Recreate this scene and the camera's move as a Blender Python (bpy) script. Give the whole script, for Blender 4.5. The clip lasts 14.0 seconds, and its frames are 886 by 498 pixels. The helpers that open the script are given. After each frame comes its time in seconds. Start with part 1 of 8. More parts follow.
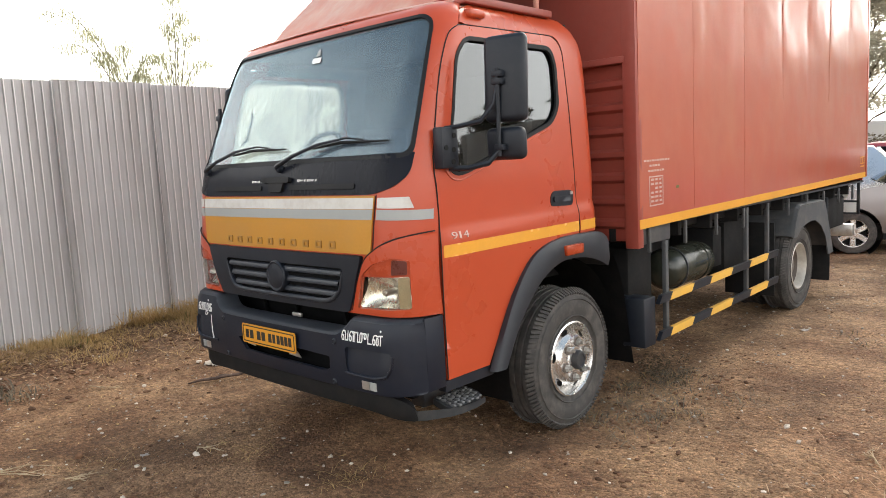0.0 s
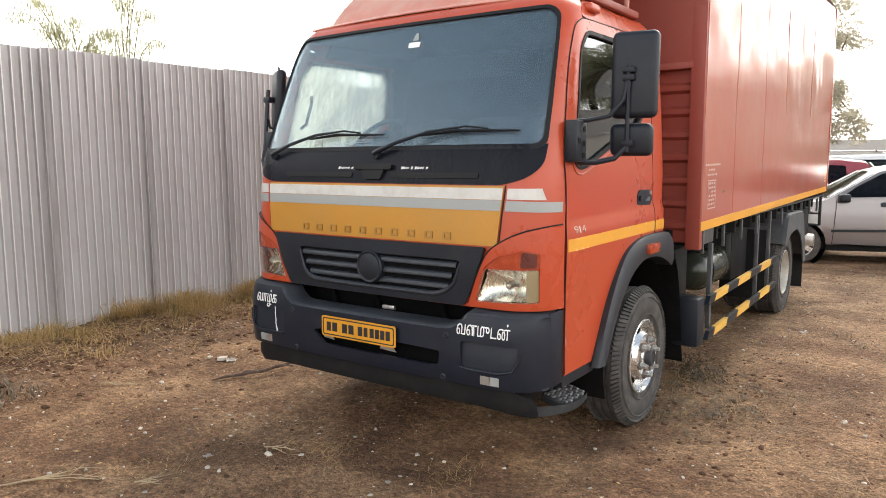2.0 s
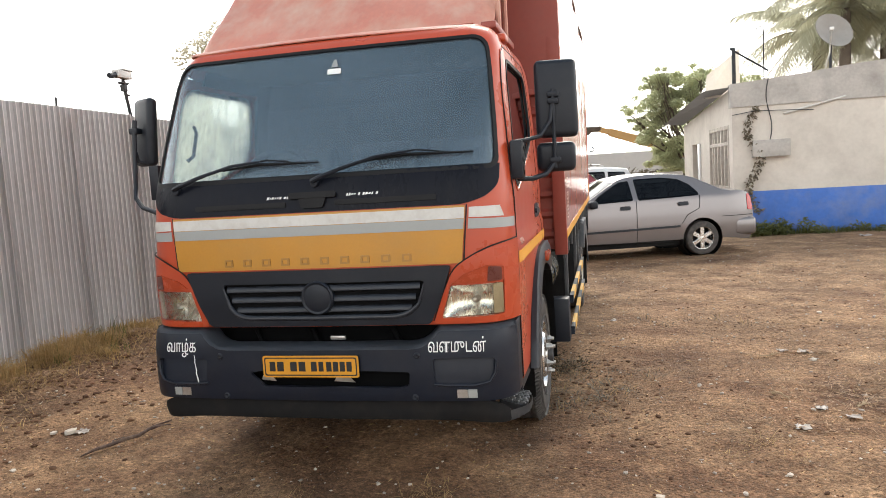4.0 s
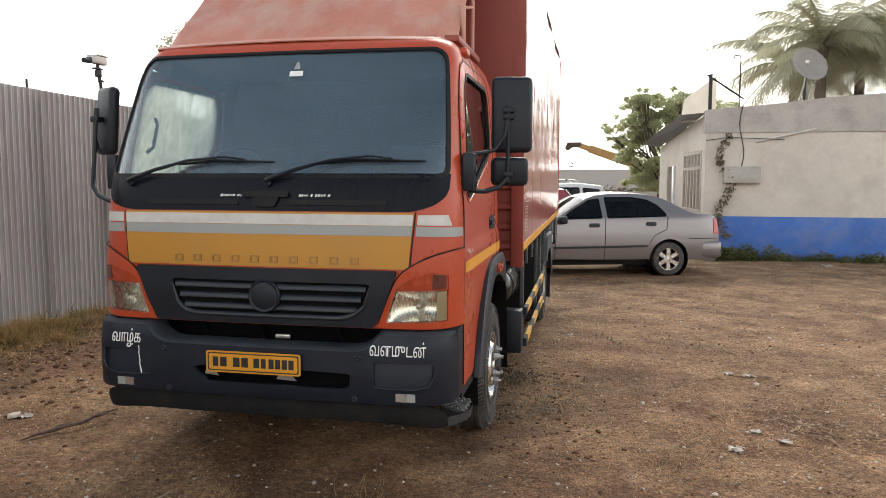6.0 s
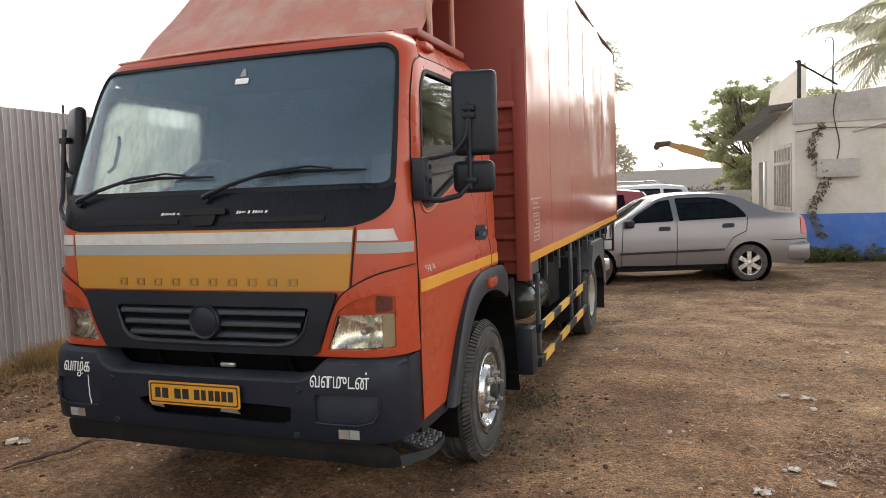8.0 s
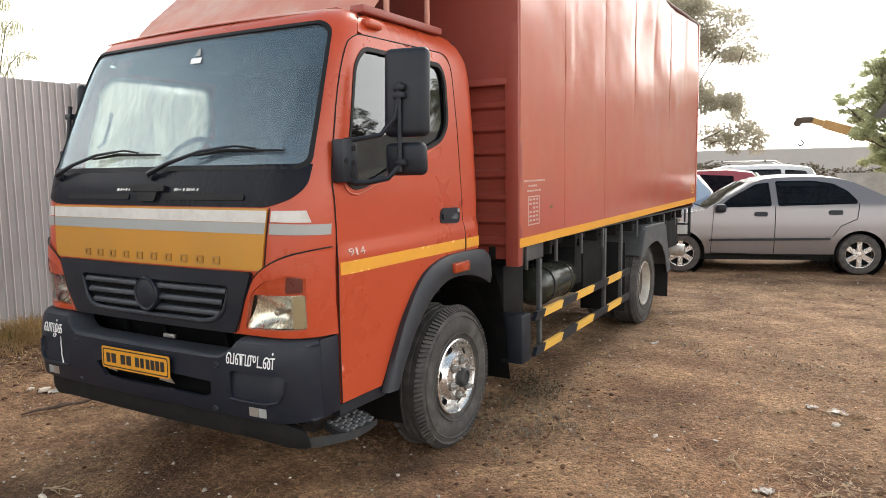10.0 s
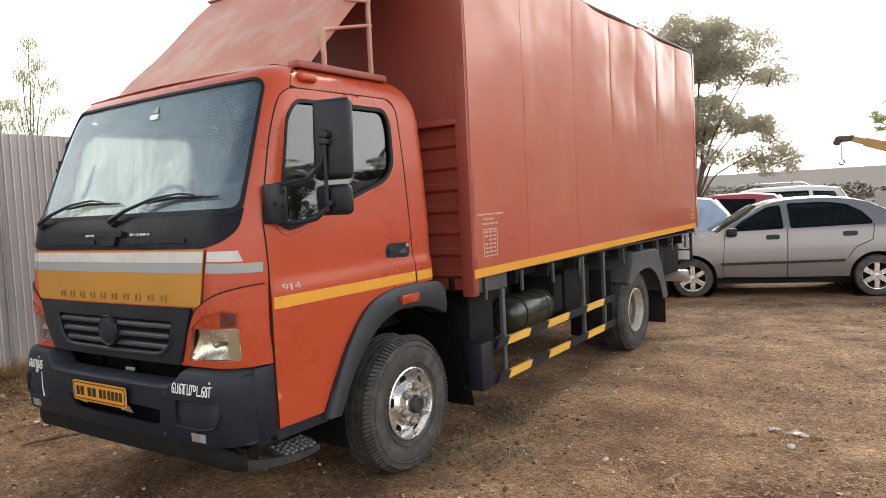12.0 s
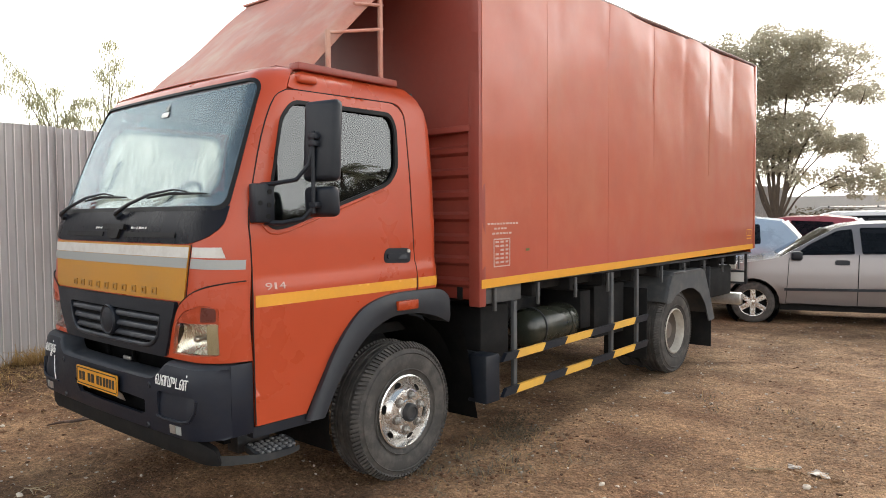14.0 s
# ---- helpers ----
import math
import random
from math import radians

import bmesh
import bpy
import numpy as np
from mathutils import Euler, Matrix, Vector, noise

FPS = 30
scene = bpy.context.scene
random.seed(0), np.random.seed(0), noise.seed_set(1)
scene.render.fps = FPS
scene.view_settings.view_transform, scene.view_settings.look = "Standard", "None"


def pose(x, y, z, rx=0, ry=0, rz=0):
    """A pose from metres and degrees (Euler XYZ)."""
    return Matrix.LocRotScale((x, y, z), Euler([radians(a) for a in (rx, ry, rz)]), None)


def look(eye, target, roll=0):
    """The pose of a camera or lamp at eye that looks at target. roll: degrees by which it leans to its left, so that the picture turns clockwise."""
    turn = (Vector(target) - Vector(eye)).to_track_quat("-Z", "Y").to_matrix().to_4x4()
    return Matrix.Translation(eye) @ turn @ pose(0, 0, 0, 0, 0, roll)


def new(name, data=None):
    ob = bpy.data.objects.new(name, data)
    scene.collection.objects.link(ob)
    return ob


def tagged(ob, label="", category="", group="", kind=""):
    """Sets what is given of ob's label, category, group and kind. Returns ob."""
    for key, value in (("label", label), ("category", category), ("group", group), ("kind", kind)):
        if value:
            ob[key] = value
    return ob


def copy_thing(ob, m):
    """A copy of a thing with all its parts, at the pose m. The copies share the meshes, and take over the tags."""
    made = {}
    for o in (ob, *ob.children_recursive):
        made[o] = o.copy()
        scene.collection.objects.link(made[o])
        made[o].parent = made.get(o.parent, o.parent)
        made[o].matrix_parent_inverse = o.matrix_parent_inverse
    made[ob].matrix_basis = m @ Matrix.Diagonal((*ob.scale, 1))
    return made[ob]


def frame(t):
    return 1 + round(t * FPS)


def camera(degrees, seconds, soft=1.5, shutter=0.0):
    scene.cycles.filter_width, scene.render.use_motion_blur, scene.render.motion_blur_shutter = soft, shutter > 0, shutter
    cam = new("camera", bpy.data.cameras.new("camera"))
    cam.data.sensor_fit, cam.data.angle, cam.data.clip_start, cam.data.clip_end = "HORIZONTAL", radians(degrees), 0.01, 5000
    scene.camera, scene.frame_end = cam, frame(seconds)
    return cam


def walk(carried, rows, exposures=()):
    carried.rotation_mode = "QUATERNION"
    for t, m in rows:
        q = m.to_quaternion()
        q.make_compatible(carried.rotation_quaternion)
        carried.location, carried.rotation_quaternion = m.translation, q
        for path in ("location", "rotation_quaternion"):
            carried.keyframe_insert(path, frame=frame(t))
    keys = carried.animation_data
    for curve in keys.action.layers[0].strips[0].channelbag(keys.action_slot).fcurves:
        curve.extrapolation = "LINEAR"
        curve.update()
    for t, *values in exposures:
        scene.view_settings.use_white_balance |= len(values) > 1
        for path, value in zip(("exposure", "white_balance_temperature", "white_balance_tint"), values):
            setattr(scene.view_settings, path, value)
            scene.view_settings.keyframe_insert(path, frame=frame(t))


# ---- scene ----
cam = camera(63.0, 14.0, 0.9)
PATH = [
    (0, (3.305, -1.937, 1.547), (1.935, -0.5, 1.308), -3.0),
    (0.5, (3.112, -2.092, 1.522), (1.808, -0.592, 1.295), -0.3),
    (1, (2.927, -2.311, 1.561), (1.67, -0.777, 1.306), -1.9),
    (1.5, (2.698, -2.41, 1.519), (1.496, -0.836, 1.243), -1.6),
    (2, (2.447, -2.549, 1.527), (1.296, -0.932, 1.283), -0.3),
    (2.5, (2.215, -2.797, 1.55), (1.279, -1.068, 1.18), -0.7),
    (3, (1.958, -2.866, 1.509), (1.042, -1.103, 1.278), -1.7),
    (3.5, (1.686, -2.902, 1.52), (0.938, -1.063, 1.279), -2.1),
    (3.7, (1.576, -2.984, 1.526), (0.976, -1.087, 1.32), -3.0),
    (4.75, (1.358, -3.130, 1.548), (0.987, -1.173, 1.363), -3.4),
    (5.8, (1.537, -3.14, 1.559), (1.127, -1.188, 1.411), -2.0),
    (6, (1.617, -3.109, 1.545), (1.215, -1.158, 1.368), 0.2),
    (6.5, (1.817, -3.032, 1.556), (1.294, -1.104, 1.462), -0.2),
    (7, (1.932, -2.861, 1.528), (1.281, -0.975, 1.394), -0.5),
    (7.2, (1.986, -2.806, 1.522), (1.353, -0.913, 1.391), -1.6),
    (9.3, (2.694, -2.214, 1.575), (1.72, -0.478, 1.379), -0.9),
    (9.5, (2.815, -2.21, 1.547), (1.779, -0.507, 1.394), -0.3),
    (10, (3.022, -2.033, 1.56), (2.009, -0.322, 1.345), -0.8),
    (10.5, (3.177, -2.016, 1.562), (2.105, -0.337, 1.384), -0.7),
    (11, (3.418, -2.057, 1.565), (2.207, -0.473, 1.407), -0.8),
    (11.5, (3.619, -1.884, 1.563), (2.355, -0.337, 1.465), 0.4),
    (12, (3.656, -1.899, 1.566), (2.521, -0.257, 1.444), -2.8),
    (12.5, (3.76, -1.993, 1.539), (2.493, -0.457, 1.347), -2.3),
    (13, (3.877, -1.895, 1.519), (2.5, -0.447, 1.429), -1.3),
    (13.5, (4.008, -1.729, 1.542), (2.594, -0.316, 1.486), 1.4),
    (14, (3.992, -1.557, 1.541), (2.681, -0.051, 1.45), -0.4),
]
walk(cam, [(t, look(eye, target, roll)) for t, eye, target, roll in PATH], exposures=[(0.0, 0.5), (1.0, 0.62), (1.5, 0.5), (2.0, 0.6), (2.5, 0.85), (3.5, 0.6), (5.8, 0.05), (6.5, -0.06), (7.2, -0.16), (9.5, 0.38), (10.5, 0.4), (12.0, 0.22), (12.5, 0.32), (13.0, 0.22), (14.0, 0.25)])

# ---- world and light ----
world = bpy.data.worlds.new("sky_world")
scene.world = world
world.use_nodes = True
wn, wl = world.node_tree.nodes, world.node_tree.links
wn.clear()
w_out = wn.new("ShaderNodeOutputWorld")
w_bg = wn.new("ShaderNodeBackground")
w_sky = wn.new("ShaderNodeTexSky")
w_sky.sky_type = "NISHITA"
w_sky.sun_disc = False
w_sky.sun_elevation = radians(38)
w_sky.sun_rotation = radians(-2.5)
w_sky.air_density = 1.6
w_sky.dust_density = 6.0
w_sky.ozone_density = 1.5
# haze: a bright veil that thins towards the zenith
w_geo = wn.new("ShaderNodeTexCoord")
w_sep = wn.new("ShaderNodeSeparateXYZ")
w_ramp = wn.new("ShaderNodeValToRGB")
w_ramp.color_ramp.interpolation = "EASE"
w_ramp.color_ramp.elements[0].position, w_ramp.color_ramp.elements[0].color = 0.36, (1.0, 0.985, 0.955, 1)
w_ramp.color_ramp.elements[1].position, w_ramp.color_ramp.elements[1].color = 0.74, (0.120, 0.160, 0.205, 1)
# the veil is brighter on the sun's side
w_dot = wn.new("ShaderNodeVectorMath")
w_dot.operation = "DOT_PRODUCT"
w_dot.inputs[1].default_value = (-0.14, 0.99, 0.0)
w_side = wn.new("ShaderNodeMapRange")
w_side.inputs[1].default_value, w_side.inputs[2].default_value = -1.0, 1.0
w_side.inputs[3].default_value, w_side.inputs[4].default_value = 0.72, 1.35
w_veil = wn.new("ShaderNodeVectorMath")
w_veil.operation = "SCALE"
w_mix = wn.new("ShaderNodeMix")
w_mix.data_type = "RGBA"
w_mix.inputs[0].default_value = 0.90
w_sc = wn.new("ShaderNodeVectorMath")
w_sc.operation = "SCALE"
w_sc.inputs[3].default_value = 0.06
wl.new(w_geo.outputs["Generated"], w_sep.inputs[0])
wl.new(w_sep.outputs["Z"], w_ramp.inputs[0])
wl.new(w_sky.outputs[0], w_sc.inputs[0])
wl.new(w_sc.outputs[0], w_mix.inputs[6])
wl.new(w_geo.outputs["Generated"], w_dot.inputs[0])
wl.new(w_dot.outputs["Value"], w_side.inputs[0])
wl.new(w_ramp.outputs[0], w_veil.inputs[0])
wl.new(w_side.outputs[0], w_veil.inputs[3])
wl.new(w_veil.outputs[0], w_mix.inputs[7])
wl.new(w_mix.outputs[2], w_bg.inputs[0])
w_bg.inputs[1].default_value = 2.7
wl.new(w_bg.outputs[0], w_out.inputs[0])

sun_data = bpy.data.lights.new("sun", "SUN")
sun_data.energy = 2.6
sun_data.angle = radians(24)
sun_data.color = (1.0, 0.93, 0.82)
sun = new("sun", sun_data)
sun.matrix_world = look((-0.7, 19, 13.5), (0, 2, 0))

# ---- materials ----
def node_mat(name):
    m = bpy.data.materials.new(name)
    m.use_nodes = True
    nt = m.node_tree
    bsdf = nt.nodes["Principled BSDF"]
    return m, nt.nodes, nt.links, bsdf


def surface(name, base, rough=0.5, metal=0.0, vary=0.12, scale=3.0, fine=60.0, bump=0.1, depth=0.002, dirt=None, dirt_amount=0.0,
            coat=0.0, stretch=(1, 1, 1), island=0.0, spec=0.5, rough_vary=0.1, seed=0.0):
    """Painted, rubbery, earthy or metal surface: broad stains, fine grain, dust and relief."""
    m, n, l, b = node_mat(name)
    tc = n.new("ShaderNodeTexCoord")
    mp = n.new("ShaderNodeMapping")
    mp.inputs["Scale"].default_value = stretch
    mp.inputs["Location"].default_value = (seed, seed * 0.7, seed * 1.3)
    l.new(tc.outputs["Object"], mp.inputs[0])
    big = n.new("ShaderNodeTexNoise")
    big.inputs["Scale"].default_value, big.inputs["Detail"].default_value = scale, 5
    small = n.new("ShaderNodeTexNoise")
    small.inputs["Scale"].default_value, small.inputs["Detail"].default_value = fine, 4
    l.new(mp.outputs[0], big.inputs[0])
    l.new(mp.outputs[0], small.inputs[0])
    add = n.new("ShaderNodeMath")
    add.operation = "MULTIPLY_ADD"
    add.inputs[1].default_value = 0.65
    l.new(big.outputs[0], add.inputs[0])
    half = n.new("ShaderNodeMath")
    half.operation = "MULTIPLY"
    half.inputs[1].default_value = 0.35
    l.new(small.outputs[0], half.inputs[0])
    l.new(half.outputs[0], add.inputs[2])
    ramp = n.new("ShaderNodeValToRGB")
    ramp.color_ramp.elements[0].position, ramp.color_ramp.elements[1].position = 0.3, 0.7
    ramp.color_ramp.elements[0].color = (*[c * (1 - vary) for c in base], 1)
    ramp.color_ramp.elements[1].color = (*[min(1, c * (1 + vary)) for c in base], 1)
    l.new(add.outputs[0], ramp.inputs[0])
    colour = ramp.outputs[0]
    if island:
        geo = n.new("ShaderNodeNewGeometry")
        hsv = n.new("ShaderNodeHueSaturation")
        mr = n.new("ShaderNodeMapRange")
        mr.inputs[3].default_value, mr.inputs[4].default_value = 1 - island, 1 + island
        l.new(geo.outputs["Random Per Island"], mr.inputs[0])
        l.new(mr.outputs[0], hsv.inputs["Value"])
        l.new(colour, hsv.inputs["Color"])
        colour = hsv.outputs[0]
    if dirt:
        dn = n.new("ShaderNodeTexNoise")
        dn.inputs["Scale"].default_value, dn.inputs["Detail"].default_value, dn.inputs["Roughness"].default_value = scale * 1.7, 7, 0.65
        l.new(mp.outputs[0], dn.inputs[0])
        dr = n.new("ShaderNodeMapRange")
        dr.inputs[1].default_value, dr.inputs[2].default_value = 0.45, 0.75
        dr.inputs[4].default_value = dirt_amount
        l.new(dn.outputs[0], dr.inputs[0])
        mx = n.new("ShaderNodeMix")
        mx.data_type = "RGBA"
        mx.inputs[7].default_value = (*dirt, 1)
        l.new(dr.outputs[0], mx.inputs[0])
        l.new(colour, mx.inputs[6])
        colour = mx.outputs[2]
    l.new(colour, b.inputs["Base Color"])
    rr = n.new("ShaderNodeMapRange")
    rr.inputs[1].default_value, rr.inputs[2].default_value = 0.3, 0.7
    rr.inputs[3].default_value, rr.inputs[4].default_value = max(0.02, rough - rough_vary), min(1, rough + rough_vary)
    l.new(add.outputs[0], rr.inputs[0])
    l.new(rr.outputs[0], b.inputs["Roughness"])
    b.inputs["Metallic"].default_value = metal
    b.inputs["Specular IOR Level"].default_value = spec
    b.inputs["Coat Weight"].default_value = coat
    b.inputs["Coat Roughness"].default_value = 0.2
    if bump:
        bp = n.new("ShaderNodeBump")
        bp.inputs["Strength"].default_value, bp.inputs["Distance"].default_value = bump, depth
        l.new(add.outputs[0], bp.inputs["Height"])
        l.new(bp.outputs[0], b.inputs["Normal"])
    return m


def glass(name, tint, rough=0.02, alpha_mix=0.5, blur=0.0, top=1.0, slant=4.0, sheen=(0.95, 0.97, 1.0)):
    """Tinted pane: a see-through share and a mirror-like share."""
    m, n, l, b = node_mat(name)
    out = n["Material Output"]
    n.remove(b)
    tr = n.new("ShaderNodeBsdfRefraction" if blur else "ShaderNodeBsdfTransparent")
    tr.inputs[0].default_value = (*tint, 1)
    if blur:
        tr.inputs["IOR"].default_value, tr.inputs["Roughness"].default_value = 1.12, blur
    gl = n.new("ShaderNodeBsdfGlossy")
    gl.inputs["Roughness"].default_value = rough
    gl.inputs[0].default_value = (*sheen, 1)
    lw = n.new("ShaderNodeLayerWeight")
    lw.inputs[0].default_value = 0.5
    pw = n.new("ShaderNodeMath")
    pw.operation = "POWER"
    pw.inputs[1].default_value = slant
    l.new(lw.outputs["Facing"], pw.inputs[0])
    mr = n.new("ShaderNodeMapRange")
    mr.inputs[3].default_value, mr.inputs[4].default_value = alpha_mix, top
    l.new(pw.outputs[0], mr.inputs[0])
    mx = n.new("ShaderNodeMixShader")
    l.new(mr.outputs[0], mx.inputs[0])
    l.new(tr.outputs[0], mx.inputs[1])
    l.new(gl.outputs[0], mx.inputs[2])
    l.new(mx.outputs[0], out.inputs[0])
    return m


def leafy(name, base, glow, vary=0.35):
    """Thin leaves: part of the light passes through them."""
    m = surface(name, base, 0.6, vary=0.2, scale=2, fine=20, bump=0.0, island=vary, spec=0.3)
    n, l = m.node_tree.nodes, m.node_tree.links
    b, out = n["Principled BSDF"], n["Material Output"]
    tl = n.new("ShaderNodeBsdfTranslucent")
    tl.inputs[0].default_value = (*glow, 1)
    mx = n.new("ShaderNodeMixShader")
    mx.inputs[0].default_value = 0.5
    l.new(b.outputs[0], mx.inputs[1])
    l.new(tl.outputs[0], mx.inputs[2])
    l.new(mx.outputs[0], out.inputs[0])
    return m


M_CAB = surface("cab_orange_paint", (0.425, 0.060, 0.021), 0.30, vary=0.04, scale=1.2, fine=9, bump=0.0, coat=0.05, spec=0.4, dirt=(0.42, 0.12, 0.06), dirt_amount=0.05, rough_vary=0.05)
M_ROOF = surface("faded_roof_paint", (0.47, 0.178, 0.126), 0.55, vary=0.16, scale=2.4, fine=30, bump=0.2, dirt=(0.50, 0.365, 0.28), dirt_amount=0.75, stretch=(1.2, 0.8, 0.8))
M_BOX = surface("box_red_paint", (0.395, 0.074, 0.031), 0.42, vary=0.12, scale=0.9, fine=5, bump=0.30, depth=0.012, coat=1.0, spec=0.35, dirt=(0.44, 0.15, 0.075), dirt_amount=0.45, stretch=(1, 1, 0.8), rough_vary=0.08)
M_BOX.node_tree.nodes["Principled BSDF"].inputs["Coat Roughness"].default_value = 0.17
M_BOX.node_tree.nodes["Principled BSDF"].inputs["Coat IOR"].default_value = 1.26
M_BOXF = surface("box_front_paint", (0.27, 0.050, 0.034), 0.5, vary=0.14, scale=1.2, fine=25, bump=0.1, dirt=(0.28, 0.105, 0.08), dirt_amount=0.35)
M_RAIL = surface("weathered_rail_paint", (0.10, 0.032, 0.024), 0.6, vary=0.3, scale=3, fine=30, bump=0.3, dirt=(0.16, 0.10, 0.08), dirt_amount=0.6)
M_YELLOW = surface("hood_yellow_paint", (0.455, 0.208, 0.018), 0.40, vary=0.08, scale=3, fine=90, bump=0.04, dirt=(0.36, 0.21, 0.06), dirt_amount=0.3, rough_vary=0.04)
M_BADGE = surface("dull_gold_badge", (0.33, 0.17, 0.04), 0.35, 0.3, vary=0.1, scale=9, fine=90, bump=0.03)
M_STRIPE = surface("stripe_yellow_paint", (0.66, 0.30, 0.020), 0.5, vary=0.07, scale=4, fine=50, bump=0.03, dirt=(0.50, 0.25, 0.05), dirt_amount=0.2, rough_vary=0.02)
M_BANDYELLOW = surface("guard_band_yellow", (0.68, 0.38, 0.055), 0.55, vary=0.08, scale=5, fine=60, bump=0.05, dirt=(0.44, 0.27, 0.10), dirt_amount=0.4)
M_LABEL = surface("faded_stencil_paint", (0.50, 0.36, 0.31), 0.6, vary=0.15, scale=30, fine=120, bump=0.0, dirt=(0.42, 0.16, 0.10), dirt_amount=0.6)
# near-black that puts the shade of the front openings into the colour
M_MOUTH = surface("gap_shade_black", (0.0035, 0.0038, 0.0045), 0.8, vary=0.2, scale=8, fine=60, bump=0.2, spec=0.1)
M_WHITE = surface("white_strip_film", (0.56, 0.55, 0.52), 0.5, vary=0.06, scale=9, fine=80, bump=0.05, dirt=(0.30, 0.23, 0.18), dirt_amount=0.35)
M_GREY = surface("grey_strip_film", (0.30, 0.31, 0.30), 0.45, vary=0.06, scale=6, fine=80, bump=0.04)
M_BLACK = surface("black_plastic", (0.0080, 0.0112, 0.0178), 0.46, vary=0.2, scale=4, fine=160, bump=0.10, dirt=(0.036, 0.037, 0.041), dirt_amount=0.25, spec=0.34)
M_FLARE = surface("faded_flare_plastic", (0.020, 0.0235, 0.030), 0.5, vary=0.2, scale=4, fine=120, bump=0.12, dirt=(0.06, 0.058, 0.058), dirt_amount=0.3, spec=0.35)
M_BUMPER = surface("bumper_dark_paint", (0.0085, 0.0120, 0.0215), 0.42, vary=0.18, scale=3, fine=70, bump=0.12, dirt=(0.034, 0.033, 0.034), dirt_amount=0.3, spec=0.30)
M_GLOSSBLACK = surface("gloss_black_panel", (0.006, 0.0075, 0.013), 0.3, vary=0.2, scale=6, fine=60, bump=0.03, dirt=(0.02, 0.02, 0.022), dirt_amount=0.3, spec=0.10, stretch=(1, 1, 0.3))
M_RUBBER = surface("seal_rubber", (0.008, 0.008, 0.009), 0.6, vary=0.2, scale=8, fine=90, bump=0.1, spec=0.25)
M_TYRE = surface("tyre_rubber", (0.052, 0.049, 0.047), 0.7, vary=0.25, scale=7, fine=60, bump=0.3, depth=0.003, dirt=(0.18, 0.16, 0.14), dirt_amount=0.5, spec=0.3)
M_RIM = surface("rim_silver_paint", (0.70, 0.69, 0.67), 0.24, 0.85, vary=0.05, scale=9, fine=70, bump=0.05, dirt=(0.36, 0.29, 0.23), dirt_amount=0.14)
M_RIMDULL = surface("rim_dusty_steel", (0.36, 0.31, 0.28), 0.55, 0.3, vary=0.2, scale=9, fine=50, bump=0.2, dirt=(0.20, 0.13, 0.09), dirt_amount=0.7)
M_REARRIM = surface("dull_cream_rim_paint", (0.52, 0.49, 0.43), 0.42, 0.25, vary=0.12, scale=9, fine=60, bump=0.1, dirt=(0.26, 0.20, 0.15), dirt_amount=0.5)
M_DISC = surface("dusty_wheel_disc", (0.13, 0.11, 0.095), 0.7, 0.1, vary=0.25, scale=9, fine=50, bump=0.2, dirt=(0.20, 0.14, 0.10), dirt_amount=0.5)
M_CHASSIS = surface("chassis_black_paint", (0.024, 0.028, 0.034), 0.55, vary=0.3, scale=5, fine=50, bump=0.25, dirt=(0.10, 0.085, 0.070), dirt_amount=0.45, spec=0.3)
M_TANK = surface("tank_olive_paint", (0.028, 0.032, 0.025), 0.22, vary=0.2, scale=5, fine=60, bump=0.1, dirt=(0.10, 0.085, 0.062), dirt_amount=0.35)
M_FENDER = surface("dusty_fender_plastic", (0.058, 0.062, 0.067), 0.6, vary=0.25, scale=5, fine=40, bump=0.15, dirt=(0.15, 0.135, 0.12), dirt_amount=0.45)
# black of liners and rubber; under the truck it also carries the shade
M_LINER = surface("dark_liner_and_shade", (0.0075, 0.008, 0.009), 0.75, vary=0.3, scale=6, fine=50, bump=0.2, dirt=(0.030, 0.026, 0.022), dirt_amount=0.4, spec=0.25)
M_TREAD = surface("scuffed_step_plastic", (0.115, 0.115, 0.118), 0.5, vary=0.2, scale=12, fine=60, bump=0.15, dirt=(0.10, 0.085, 0.07), dirt_amount=0.4)
# bumper colour lightened for the skylight on its ledge, with dust mottling
M_LEDGE = surface("skylit_bumper_top", (0.058, 0.066, 0.082), 0.5, vary=0.2, scale=6, fine=60, bump=0.1, dirt=(0.12, 0.11, 0.10), dirt_amount=0.3)
M_STEEL = surface("bare_steel", (0.55, 0.54, 0.52), 0.35, 0.85, vary=0.15, scale=12, fine=90, bump=0.1, dirt=(0.25, 0.17, 0.11), dirt_amount=0.35)
M_AMBER = surface("amber_lens", (0.34, 0.046, 0.013), 0.25, vary=0.2, scale=20, fine=160, bump=0.2, coat=0.15, spec=0.3)
M_AMBERDARK = surface("smoked_amber_lens", (0.085, 0.012, 0.006), 0.3, vary=0.15, scale=20, fine=160, bump=0.1, coat=0.2)
M_REDLENS = surface("red_lens", (0.45, 0.02, 0.02), 0.15, vary=0.15, scale=20, fine=160, bump=0.2, coat=0.6)
M_REFLECTOR = surface("lamp_reflector", (0.86, 0.85, 0.80), 0.26, 0.85, vary=0.08, scale=18, fine=60, bump=0.5, depth=0.004, stretch=(2.2, 1, 0.5))
M_LENS = glass("lamp_lens_glass", (0.97, 0.97, 0.94), 0.05, 0.03)


